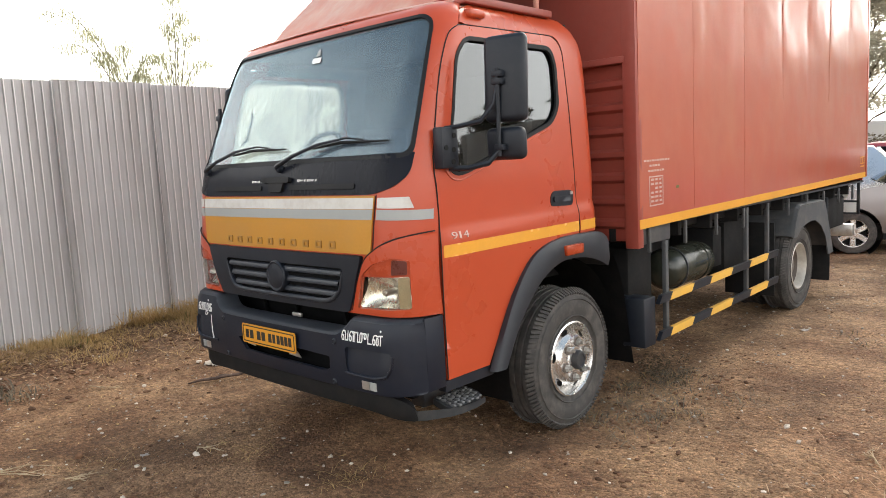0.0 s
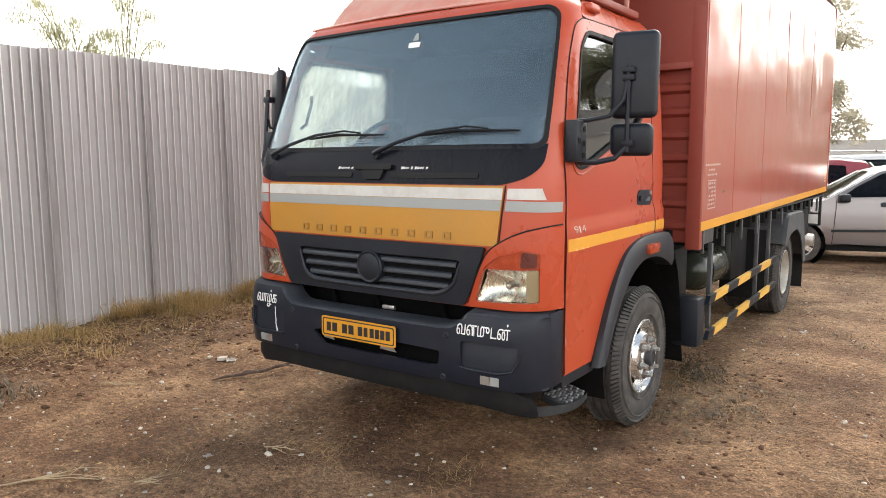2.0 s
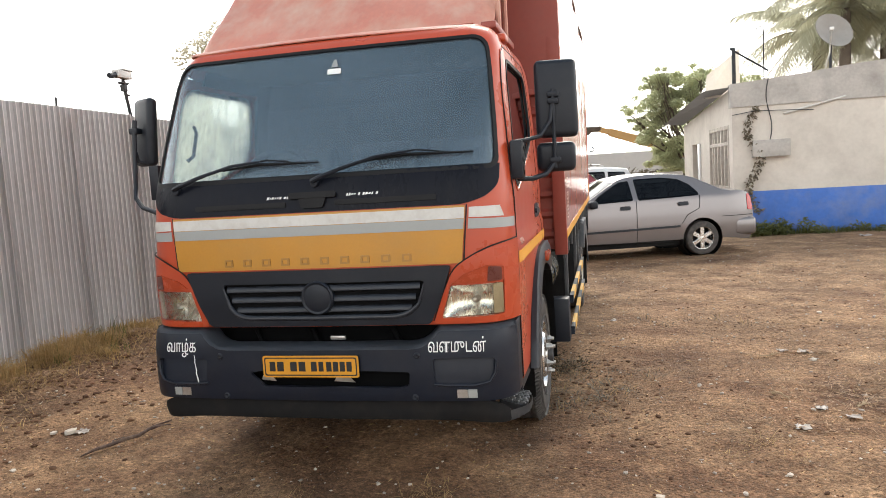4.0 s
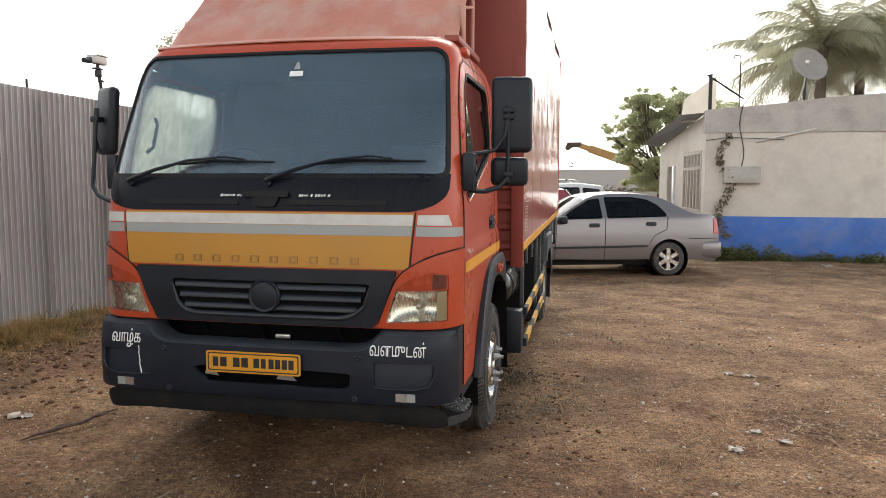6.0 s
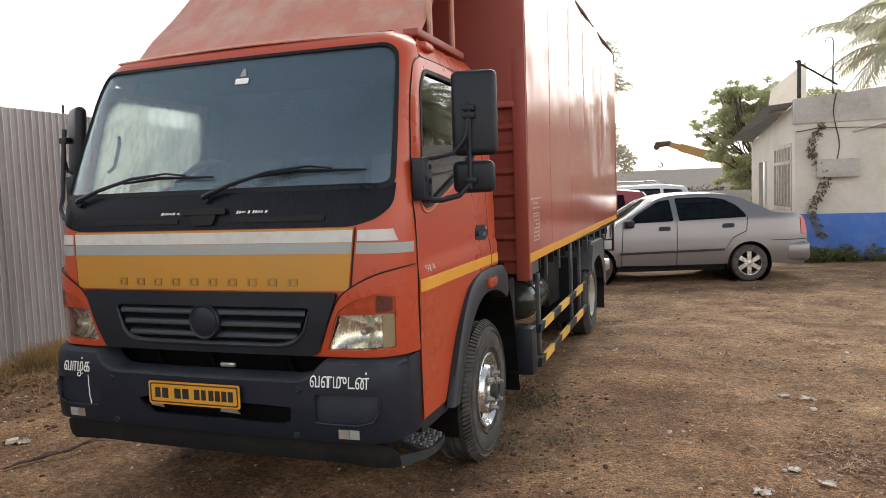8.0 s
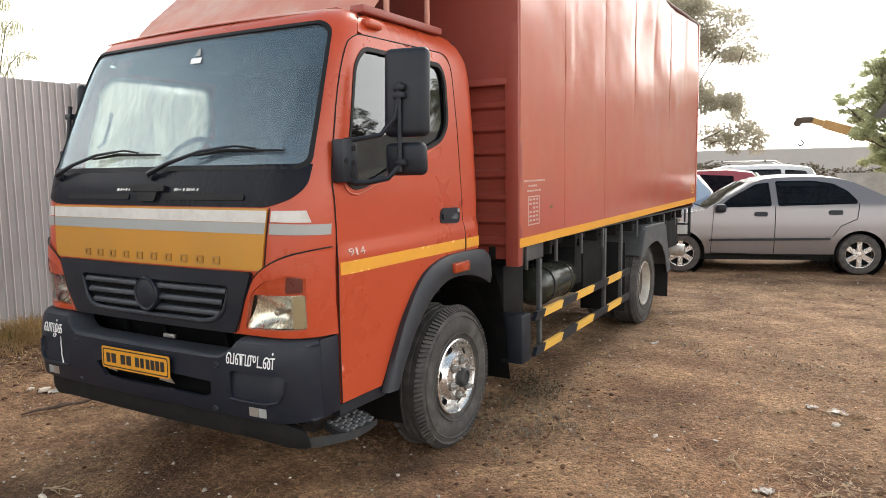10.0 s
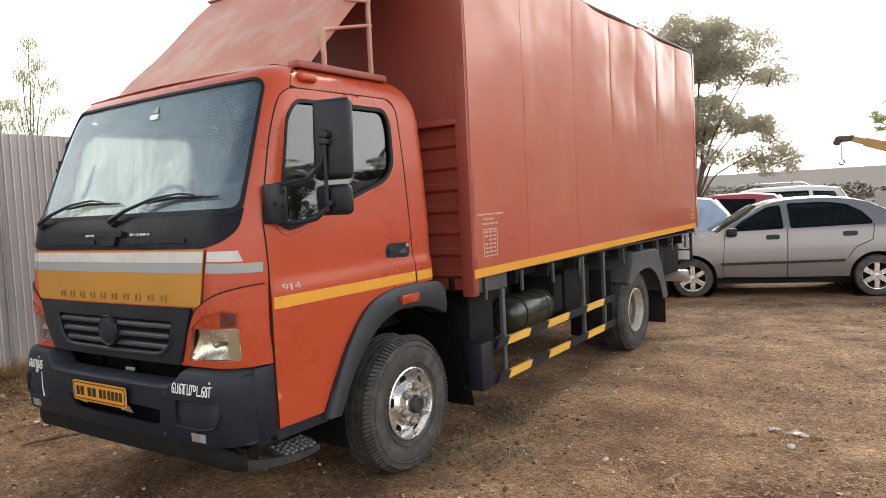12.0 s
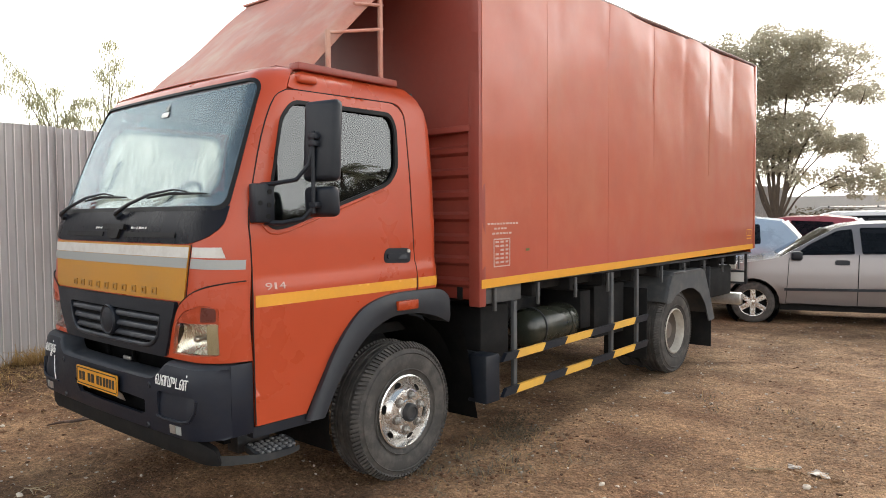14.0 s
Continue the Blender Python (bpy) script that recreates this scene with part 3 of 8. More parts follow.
def sheet(outline, mapper, thick=0.004, lift=0.0, holes=(), h=0.05, bm=None, flip=False):
    """A curved panel: an outline in a chart, laid on the surface that mapper gives, with thickness."""
    bm = bm or bmesh.new()
    loops = [dense(outline, h)] + [dense(q, h) for q in holes]
    pts, edges = [], []
    for lp in loops:
        s = len(pts)
        pts += [Vector(p) for p in lp]
        edges += [(s + i, s + (i + 1) % len(lp)) for i in range(len(lp))]
    xs, ys = [p[0] for p in loops[0]], [p[1] for p in loops[0]]
    edge_pts = np.array([(p.x, p.y) for p in pts])
    gx = np.arange(min(xs) + h / 2, max(xs), h)
    gy = np.arange(min(ys) + h / 2, max(ys), h)
    for i, x in enumerate(gx):
        for j, y in enumerate(gy):
            xx = x + (h / 2 if j % 2 else 0)
            if inside(loops[0], xx, y) and not any(inside(q, xx, y) for q in loops[1:]):
                if np.min((edge_pts[:, 0] - xx) ** 2 + (edge_pts[:, 1] - y) ** 2) > (0.45 * h) ** 2:
                    pts.append(Vector((xx, y)))
    vs, _, fs, *_ = delaunay_2d_cdt(pts, edges, [], 0, 1e-6)
    tri = []
    for f in fs:
        cx, cy = sum(vs[i].x for i in f) / len(f), sum(vs[i].y for i in f) / len(f)
        if inside(loops[0], cx, cy) and not any(inside(q, cx, cy) for q in loops[1:]):
            tri.append(f)
    front, back = {}, {}

    def both(i):
        if i not in front:
            x, y = vs[i]
            p = Vector(mapper(x, y))
            e = 2e-3
            du, dv = Vector(mapper(x + e, y)) - Vector(mapper(x - e, y)), Vector(mapper(x, y + e)) - Vector(mapper(x, y - e))
            nn = du.cross(dv)
            if flip:
                nn = -nn
            nn.normalize()
            front[i] = bm.verts.new(p + nn * lift)
            back[i] = bm.verts.new(p + nn * (lift - thick)) if thick else None
        return i

    count = {}
    for f in tri:
        for i in f:
            both(i)
        order = f if not flip else f[::-1]
        try:
            bm.faces.new([front[i] for i in order])
            if thick:
                bm.faces.new([back[i] for i in order[::-1]])
        except ValueError:
            continue
        for a, b in zip(order, list(order[1:]) + [order[0]]):
            count[(a, b)] = count.get((a, b), 0) + 1
    if thick:
        for (a, b) in count:
            if (b, a) not in count:
                bm.faces.new((front[b], front[a], back[a], back[b]))
    return bm


def text_mesh(body, size, depth=0.001):
    cu = bpy.data.curves.new("lettering", "FONT")
    cu.body, cu.size, cu.extrude, cu.align_x, cu.align_y = body, size, depth, "CENTER", "CENTER"
    cu.resolution_u = 3
    ob = new("lettering", cu)
    dg = bpy.context.evaluated_depsgraph_get()
    me = bpy.data.meshes.new_from_object(ob.evaluated_get(dg))
    bpy.data.objects.remove(ob)
    bpy.data.curves.remove(cu)
    return me


def bent_text(name, body, size, mapper, material, parent, at, width=None, depth=0.0012, lift=0.002, slant=0.0, label=""):
    """Lettering laid on a curved surface."""
    me = text_mesh(body, size, depth)
    xs = [v.co.x for v in me.vertices] or [0, 1]
    k = width / (max(xs) - min(xs)) if width else 1.0
    for v in me.vertices:
        x, y, z = v.co
        X, Z = at[0] + x * k, at[1] + y + slant * x * k
        p = Vector(mapper(X, Z))
        e = 2e-3
        nn = (Vector(mapper(X + e, Z)) - Vector(mapper(X - e, Z))).cross(Vector(mapper(X, Z + e)) - Vector(mapper(X, Z - e))).normalized()
        v.co = p + nn * (lift + z)
    me.materials.clear()
    me.materials.append(material)
    ob = new(name, me)
    ob.parent = parent
    if label:
        tagged(ob, label)
    return ob

# ---- ground, fence, buildings ----
def ground_height(x, y):
    z = 0.018 * (noise.noise((x * 0.55, y * 0.55, 3.1))) + 0.012 * noise.noise((x * 1.9, y * 1.9, 7.7)) + 0.007 * noise.noise((x * 6, y * 6, 1.3)) + 0.007 * noise.noise((x * 13, y * 13, 4.3)) * (1.0 + noise.noise((x * 0.9, y * 0.9, 5.5)))
    berm = max(0.0, min(1.0, (-2.5 - x) / 1.2))
    z += 0.10 * berm * berm * (3 - 2 * berm) * (1 + 0.5 * noise.noise((x * 1.3, y * 1.3, 0.2)))
    # wheel ruts in front of the truck
    for rx in (-0.75, 0.8):
        z -= 0.018 * math.exp(-((x - rx - 0.06 * math.sin(y * 0.7)) / 0.17) ** 2) * (1 if y < 6 else 0)
    z -= 0.036 * math.exp(-((y - 1.5) / 1.6) ** 2) * math.exp(-((abs(x) - 0.9) / 0.5) ** 2)
    return z


def make_ground():
    def axis(a, b, step, reach):
        core = list(np.arange(a, b + 1e-6, step))
        out, d = [], step
        lo, hi = [], []
        p = a
        while p > -reach:
            d *= 1.25
            p -= d
            lo.append(p)
        p, d = b, step
        while p < reach:
            d *= 1.25
            p += d
            hi.append(p)
        return lo[::-1] + core + hi

    xs, ys = axis(-4.2, 4.6, 0.04, 900), axis(-2.8, 8, 0.04, 900)
    verts = []
    for y in ys:
        for x in xs:
            near = -9 < x < 10 and -6 < y < 16
            verts.append((x, y, ground_height(x, y) if near else 0.0))
    w_ = len(xs)
    faces = [(j * w_ + i, j * w_ + i + 1, (j + 1) * w_ + i + 1, (j + 1) * w_ + i) for j in range(len(ys) - 1) for i in range(w_ - 1)]
    me = bpy.data.meshes.new("ground")
    me.from_pydata(verts, [], faces)
    me.polygons.foreach_set("use_smooth", [True] * len(faces))
    me.materials.append(M_GROUND)
    tagged(new("ground", me), "bare brown earth yard with grit and ruts", "ground", kind="structure")


make_ground()

FENCE_X, FENCE_TOP = -3.85, 2.475


def make_fence():
    """Corrugated sheets, each about 1.05 m wide, lapped on one another, with a rail behind."""
    fence = thing("fence", "tall grey corrugated metal sheet fence along the yard", "fence", kind="structure")
    rnd = random.Random(4)
    y = 1.45 - 0.925 * 9
    k = 0
    pitch = 0.925 / 12
    while y < 26:
        width = pitch * 12
        bm = bmesh.new()
        off = rnd.uniform(0.0, 0.012)
        top = FENCE_TOP + rnd.uniform(-0.012, 0.012)
        lean = rnd.uniform(-0.008, 0.008)
        cols = []
        for c in range(12):
            for f, d in ((0.0, 0.0), (0.36, 0.003), (0.72, 0.0), (0.79, 0.028), (0.91, 0.028)):
                cols.append((y + (c + f) * pitch, d))
        cols += [(y + width - 0.009, 0.0)] if k == 8 else [(y + width + 0.014, -0.004)]
        zs = [0.02, 0.5, 1.0, 1.5, 2.0, top]
        grid = []
        for z in zs:
            row = []
            for yy, d in cols:
                wob = 0.010 * noise.noise((yy * 1.1, z * 0.9, k * 0.31))
                row.append(bm.verts.new((FENCE_X + d + off + lean * z + wob, yy, z + (rnd.uniform(-0.002, 0.002) if z == top else 0))))
            grid.append(row)
        for r0, r1 in zip(grid, grid[1:]):
            for j, (a, b, c, d) in enumerate(zip(r0, r0[1:], r1[1:], r1)):
                # crest faces take the paler colour, as painted highlights
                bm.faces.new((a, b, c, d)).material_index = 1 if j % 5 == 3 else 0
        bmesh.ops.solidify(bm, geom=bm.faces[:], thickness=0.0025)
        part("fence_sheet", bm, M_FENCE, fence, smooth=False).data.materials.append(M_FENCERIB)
        if k == 9:
            # added dark strip in place of the shadow line at this overlap
            part("lap_shade_strip", new_box(FENCE_X - 0.004, FENCE_X + 0.036, y - 0.008 - 0.005 * (k % 4 == 1), y - 0.003, 0.02, FENCE_TOP - 0.01, 0.002), M_CHASSIS, fence, "dark strip standing in for the shade at the sheet lap")
        part("fence_post", new_box(FENCE_X - 0.10, FENCE_X - 0.03, y - 0.035, y + 0.03, 0.0, FENCE_TOP - 0.05, 0.004), M_CHASSIS, fence, "dark post behind the joint")
        y += width
        k += 1
    # thin stub of pipe above the fence
    part("pipe_stub", new_tube([(FENCE_X - 0.06, 3.2, 2.2), (FENCE_X - 0.06, 3.2, 2.58)], 0.012, 8), M_CHASSIS, fence)


make_fence()


def make_cctv():
    pole = thing("camera_pole", "thin leaning pole with a weathered surveillance camera", "camera pole")
    x, y = FENCE_X - 0.12, 4.36
    part("pole", new_tube([(x, y + 0.14, 0), (x, y + 0.08, 2.45), (x, y, 2.84)], 0.020, 8), M_CHASSIS, pole)
    bm = bmesh.new()
    add_box(bm, x - 0.03, x + 0.03, y - 0.07, y + 0.06, 2.845, 2.865, 0.004)
    add_box(bm, x - 0.03, x + 0.03, y - 0.03, y + 0.03, 2.76, 2.84, 0.008)
    add_tube(bm, [(x, y + 0.02, 2.74), (x, y + 0.09, 2.72)], 0.012, 6)
    add_tube(bm, [(x, y, 2.86), (x, y - 0.01, 2.93)], 0.020, 8)
    part("bracket", bm, M_CHASSIS, pole)
    head = part("housing", new_box(x - 0.045, x + 0.045, y - 0.14, y + 0.11, 2.905, 2.995, 0.014), M_CCTV, pole, "dusty white camera housing")
    part("sun_shield", new_box(x - 0.052, x + 0.052, y - 0.05, y + 0.13, 2.998, 3.012, 0.004), M_CCTV, head)
    part("lens_hood", new_tube([(x, y - 0.13, 2.935), (x, y - 0.24, 2.915)], [0.036, 0.030], 10), M_BLACK, head)


make_cctv()

# the low building: its long wall faces the yard, its side wall runs back from the corner
BX, BY = 3.95, 13.2
BR = 12.0


def make_building():
    b = thing("building", "single-storey plastered building, cream above a blue band", "building", kind="structure")
    part("wall", new_box(BX, BR, BY, BY + 0.25, 0.0, 2.72), M_WALL, b, "stained cream plastered wall")
    part("blue_band", new_box(BX - 0.006, BR, BY - 0.008, BY - 0.001, -0.05, 0.90, 0.002), M_BLUE, b, "blue painted lower band")
    # parapet follows a gentle rise to the right
    bm = bmesh.new()
    ts = [(BX - 0.03, 3.14), (5.0, 3.22), (6.4, 3.36), (8.0, 3.46), (BR, 3.5)]
    for (x0, z0), (x1, z1) in zip(ts, ts[1:]):
        q = [bm.verts.new(p) for p in ((x0, BY - 0.03, 2.66), (x1, BY - 0.03, 2.66), (x1, BY - 0.03, z1), (x0, BY - 0.03, z0),
                                         (x0, BY + 0.24, 2.66), (x1, BY + 0.24, 2.66), (x1, BY + 0.24, z1), (x0, BY + 0.24, z0))]
        for f in ((0, 1, 2, 3), (5, 4, 7, 6), (3, 2, 6, 7), (1, 0, 4, 5), (0, 3, 7, 4), (1, 5, 6, 2)):
            bm.faces.new([q[i] for i in f])
    part("parapet", bm, M_PARAPET, b, "bare grey stained parapet", smooth=False)
    part("ledge", new_box(4.32, 5.04, BY - 0.16, BY + 0.02, 1.60, 1.95, 0.01), M_PARAPET, b, "grey concrete meter box ledge")
    part("slanted_pipe", new_tube([(4.94, BY - 0.03, 2.46), (6.1, BY - 0.03, 2.72)], 0.022, 8), M_WHITE, b)
    # side wall, set back at an angle: corner to far end
    A, B = Vector((BX, BY + 0.05)), Vector((3.52, 18.9))
    d = (B - A)
    L = d.length
    ang = math.degrees(math.atan2(d.y, d.x))
    side = pose(A.x, A.y, 0, 0, 0, ang)

    def face(u, z):
        return side @ Vector((u, 0.0, z))

    top = [(0, 0), (L, 0), (L, 2.62), (0, 3.06)]
    win = [(0.28, 0.95), (2.22, 0.95), (2.22, 2.32), (0.28, 2.32)]
    door = [(3.55, 0.02), (4.42, 0.02), (4.42, 2.05), (3.55, 2.05)]
    part("side_wall", sheet(top, face, 0.22, 0.0, (win, door), 0.4, flip=True), M_WALL, b, "cream side wall with a window and door", smooth=False)
    wf = part("window", new_box(0.28, 2.22, -0.16, -0.13, 0.95, 2.32, 0, side), M_CARGLASS, b)
    for u in (0.285, 0.62, 0.95, 1.28, 1.60, 1.80, 2.14):
        part("mullion", new_box(u, u + 0.07, -0.12, 0.02, 0.95, 2.32, 0.005, side), M_OLDFRAME, wf, "weathered window frame")
    for z in (0.95, 1.9, 2.24):
        part("rail", new_box(0.29, 2.21, -0.11, 0.015, z, z + 0.07, 0.005, side), M_OLDFRAME, wf)
    part("door", new_box(3.55, 4.42, -0.18, -0.12, 0.02, 2.05, 0.004, side), M_WOODDOOR, b)
    part("shutter", new_box(3.28, 3.52, 0.005, 0.045, 0.05, 2.05, 0.005, side), M_CARWHITE, b)
    # sloping sheet awning over the side wall
    bm = bmesh.new()
    pts = [Vector((BX + 0.02, BY + 0.1, 3.10)), Vector((3.50, 18.9, 2.66)), Vector((2.98, 18.9, 2.72)), Vector((3.42, BY + 0.2, 3.06))]
    vs = [bm.verts.new(p) for p in pts]
    bm.faces.new(vs)
    bmesh.ops.solidify(bm, geom=bm.faces[:], thickness=0.04)
    part("awning", bm, M_SHEETROOF, b, "grey sheet awning", smooth=False)
    # pale gable behind the parapet
    bm = bmesh.new()
    vs = [bm.verts.new(p) for p in ((3.55, 14.4, 2.98), (4.25, 14.0, 2.98), (4.25, 14.0, 3.98), (3.62, 14.4, 3.50))]
    bm.faces.new(vs)
    bmesh.ops.solidify(bm, geom=bm.faces[:], thickness=0.12)
    part("roof_gable", bm, M_GABLE, b, "pale lime-washed gable", smooth=False)
    part("roof", new_box(BX + 0.1, BR, BY + 0.2, 19.0, 2.6, 2.72), M_PARAPET, b)
    part("back_wall", new_box(3.6, BR, 18.9, 19.1, 0, 2.62), M_WALL, b)
    part("end_wall", new_box(BR - 0.2, BR, BY + 0.25, 18.9, 0, 2.62), M_WALL, b)
    # rooftop ironwork
    part("iron_post", new_box(4.02, 4.09, 13.5, 13.57, 2.9, 3.93, 0.006), M_CHASSIS, b)
    part("iron_brace", new_tube([(3.98, 13.52, 3.92), (4.75, 13.6, 3.40)], 0.022, 8), M_CHASSIS, b)
    bm = new_tube([(4.68, 13.7, 3.0), (4.68, 13.7, 4.28), (4.66, 13.7, 4.33), (4.56, 13.7, 4.34), (4.53, 13.7, 4.24)], 0.014, 8)
    part("hooked_pipe", bm, M_CHASSIS, b)
    cable = []
    for i in range(30):
        t = i / 29
        cable.append((4.66 - 0.05 * math.sin(t * 6), BY - 0.03 - 0.01 * math.sin(t * 9), 3.2 - t * 1.25))
    part("wall_cable", new_tube(cable, 0.010, 6), M_CHASSIS, b)
    part("sagging_wire", new_tube([(BX, BY - 0.04, 2.50), (4.4, BY - 0.05, 2.56), (5.2, BY - 0.05, 2.52), (5.5, BY - 0.04, 2.50)], 0.008, 6), M_CHASSIS, b)
    dish = thing("satellite_dish", "round grey satellite dish on a bent pole on the roof", "satellite dish")
    m = Matrix.Translation((6.2, 14.5, 4.18)) @ Euler((0, radians(-25), radians(-70))).to_matrix().to_4x4()
    prof = [(0.02 + 0.40 * i / 8, 0.12 * (i / 8) ** 2) for i in range(9)]
    bm = bmesh.new()
    add_lathe(bm, prof, 28, m)
    bmesh.ops.solidify(bm, geom=bm.faces[:], thickness=0.01)
    part("reflector", bm, M_DISHPAINT, dish)
    part("stand", new_tube([(6.2, 14.5, 2.7), (6.18, 14.5, 3.7), (6.2, 14.5, 4.1)], 0.03, 8), M_CHASSIS, dish)
    bm = new_tube([(6.0, 14.45, 3.2), (6.12, 14.3, 3.75), (6.1, 14.1, 4.2)], 0.014, 6)
    add_box(bm, 6.06, 6.14, 14.04, 14.12, 4.17, 4.25, 0.01)
    part("feed_arm", bm, M_STEEL, dish)


make_building()


def make_far():
    solid("distant_wall", new_box(-14, 24, 44, 44.4, 0, 2.55), M_FARWALL, "long pale compound wall far across the yard", "wall", kind="structure")
    solid("low_wall", new_box(2.2, 3.6, 20.5, 20.75, 0, 1.35, 0.01), M_PARAPET, "low grey block wall beside the building", "wall", kind="structure")
    cr = thing("mobile_crane", "yellow telescopic crane boom with a hanging hook", "crane", at=pose(0.2, 0, 0))
    mid, base = Vector((0.95, 28, 3.17)), Vector((6.5, 28, 1.25))
    d = (base - mid).normalized()
    up = Vector((0, 1, 0)).cross(d).normalized()
    if up.z < 0:
        up = -up

    def boom(a, b, ha, hb, wid):
        bm = bmesh.new()
        vs = []
        for p, hh in ((a, ha), (b, hb)):
            for s, t in ((-1, -1), (1, -1), (1, 1), (-1, 1)):
                vs.append(bm.verts.new(p + Vector((0, 1, 0)) * wid * s + up * hh * t))
        for f in ((3, 2, 1, 0), (4, 5, 6, 7), (0, 1, 5, 4), (1, 2, 6, 5), (2, 3, 7, 6), (3, 0, 4, 7)):
            bm.faces.new([vs[i] for i in f])
        bmesh.ops.bevel(bm, geom=bm.edges[:], offset=0.02, segments=1, affect="EDGES")
        return bm

    part("boom", boom(mid + d * 0.3, base, 0.16, 0.22, 0.16), M_CRANE, cr, "yellow boom section")
    part("boom_tip", boom(mid - d * 0.1, mid + d * 0.9, 0.11, 0.12, 0.12), M_CRANE, cr)
    bm = bmesh.new()
    add_box(bm, 0.30, 0.95, 27.88, 28.12, 3.12, 3.34, 0.05, None, 1)
    add_tube(bm, [(0.36, 27.85, 3.12), (0.36, 28.15, 3.12)], 0.12, 12)
    part("boom_head", bm, M_BARK, cr, "dark sheave head")
    part("rope", new_tube([(0.5, 28, 3.2), (0.5, 28, 2.5)], 0.015, 6), M_CHASSIS, cr)
    hk = [(0.5 + 0.09 * math.sin(a), 28, 2.40 + 0.09 * math.cos(a)) for a in np.linspace(0, 4.4, 12)]
    part("hook", new_tube(hk, 0.03, 6), M_CHASSIS, cr)
    part("carrier", new_box(5.2, 9.5, 27, 29, 0.6, 1.9, 0.1), M_CRANE, cr)
    for x in (5.9, 8.7):
        bm = bmesh.new()
        add_lathe(bm, [(0.0, -0.2), (0.5, -0.2), (0.55, -0.1), (0.55, 0.1), (0.5, 0.2), (0.0, 0.2)], 20, pose(x, 27, 0.55, 0, 0, 90))
        part("wheel", bm, M_TYRE, cr)


make_far()

# ---- the truck ----
truck = thing("box_truck", "orange cab-over box truck parked on bare earth", "truck")
HALF = 0.985


def w_at(z):
    return float(np.interp(z, [0, 1.45, 1.80, 2.10, 2.20, 2.27, 2.315, 2.34, 2.35], [0.985, 0.985, 0.965, 0.940, 0.925, 0.900, 0.865, 0.82, 0.76]))


def f_at(z):
    return float(np.interp(z, [0.40, 0.84, 1.0, 1.13, 1.28, 1.40, 1.50, 1.58, 2.14, 2.25, 2.29, 2.32, 2.34, 2.35],
                           [0.25, 0.245, 0.234, 0.236, 0.245, 0.258, 0.276, 0.300, 0.548, 0.602, 0.630, 0.67, 0.73, 0.80]))


def r_at(z):
    return float(np.interp(z, [1.5, 2.1], [0.20, 0.14]))


def front(X, z):
    """Point of the cab's front: X across (at the cab's full width), z up."""
    R = r_at(z)
    a = min(max(0.0, abs(X) - (HALF - R)), R * 0.9999)
    y = f_at(z) + 0.02 * (min(abs(X), HALF) / 0.77) ** 2 + R - math.sqrt(R * R - a * a)
    return (X * w_at(z) / HALF, y, z)


def side_start(z):
    return f_at(z) + 0.033 + r_at(z)


REAR = 1.87


def side(Y, z):
    # a pressed ledge runs along the door: the lower panel stands proud of the upper
    crease = 1.228 + 0.032 * (Y - 0.48)
    t = min(1.0, max(0.0, (crease - z) / 0.045))
    fade = min(1.0, max(0.0, (z - 0.75) / 0.30)) * min(1.0, max(0.0, (Y - side_start(z) + 0.02) / 0.10))
    x = w_at(z) + 0.013 * t * t * (3 - 2 * t) * fade
    R = 0.09
    a = min(max(0.0, Y - (REAR - R)), R * 0.999)
    Rf = r_at(z)
    c = min(max(0.0, side_start(z) - Y), Rf * 0.999) if z > 1.36 else 0.0
    return (x - (R - math.sqrt(R * R - a * a)) - (Rf - math.sqrt(Rf * Rf - c * c)) * w_at(z) / HALF, Y, z)


def seam_at(z):
    """Front edge of the door, which wraps round the corner of the cab above the waist."""
    return float(np.interp(z, [0.4, 1.0, 1.28, 1.42, 1.50, 1.58, 1.72, 1.85, 1.95, 2.03, 2.10, 2.15],
                           [0.490, 0.480, 0.481, 0.476, 0.471, 0.477, 0.513, 0.549, 0.582, 0.612, 0.643, 0.676]))


def other(Y, z):
    x, y, z = side(Y, z)
    return (-x, y, z)


# front shell and windscreen
SCREEN = rounded([(-0.936, 1.575), (0.936, 1.575), (0.928, 2.255), (-0.928, 2.255)], [0.05, 0.05, 0.07, 0.07])
FRONT = [(-HALF, 0.84), (HALF, 0.84), (HALF, 2.35), (-HALF, 2.35)]
LAMP_CUT = rounded([(0.640, 0.872), (0.928, 0.880), (0.930, 1.032), (0.690, 1.028)], 0.012)
shell = part("cab_front", sheet(FRONT, front, 0.012, 0.0, (SCREEN, LAMP_CUT, [(-x, z) for x, z in LAMP_CUT][::-1]), 0.026), M_CAB, truck, "orange front shell of the cab")
seal_in = rounded([(-0.920, 1.594), (0.920, 1.594), (0.914, 2.240), (-0.914, 2.240)], [0.05, 0.05, 0.07, 0.07])
screen = part("windscreen", sheet(SCREEN, front, 0.004, -0.004, (), 0.05), M_SCREEN, truck, "dusty windscreen with the sky's blue veil in its film")
screen.visible_shadow = False
part("screen_seal", sheet(SCREEN, front, 0.012, 0.006, (seal_in,), 0.05), M_RUBBER, screen, "black rubber seal")
part("sticker", sheet([(0.035, 2.112), (0.113, 2.112), (0.113, 2.141), (0.035, 2.141)], front, 0.001, 0.0025, (), 0.05), M_PAINTWHITE, screen, "small white windscreen sticker")
part("sticker", sheet([(0.055, 2.15), (0.095, 2.15), (0.082, 2.19), (0.068, 2.19)], front, 0.001, 0.0025, (), 0.05), M_GREY, screen)

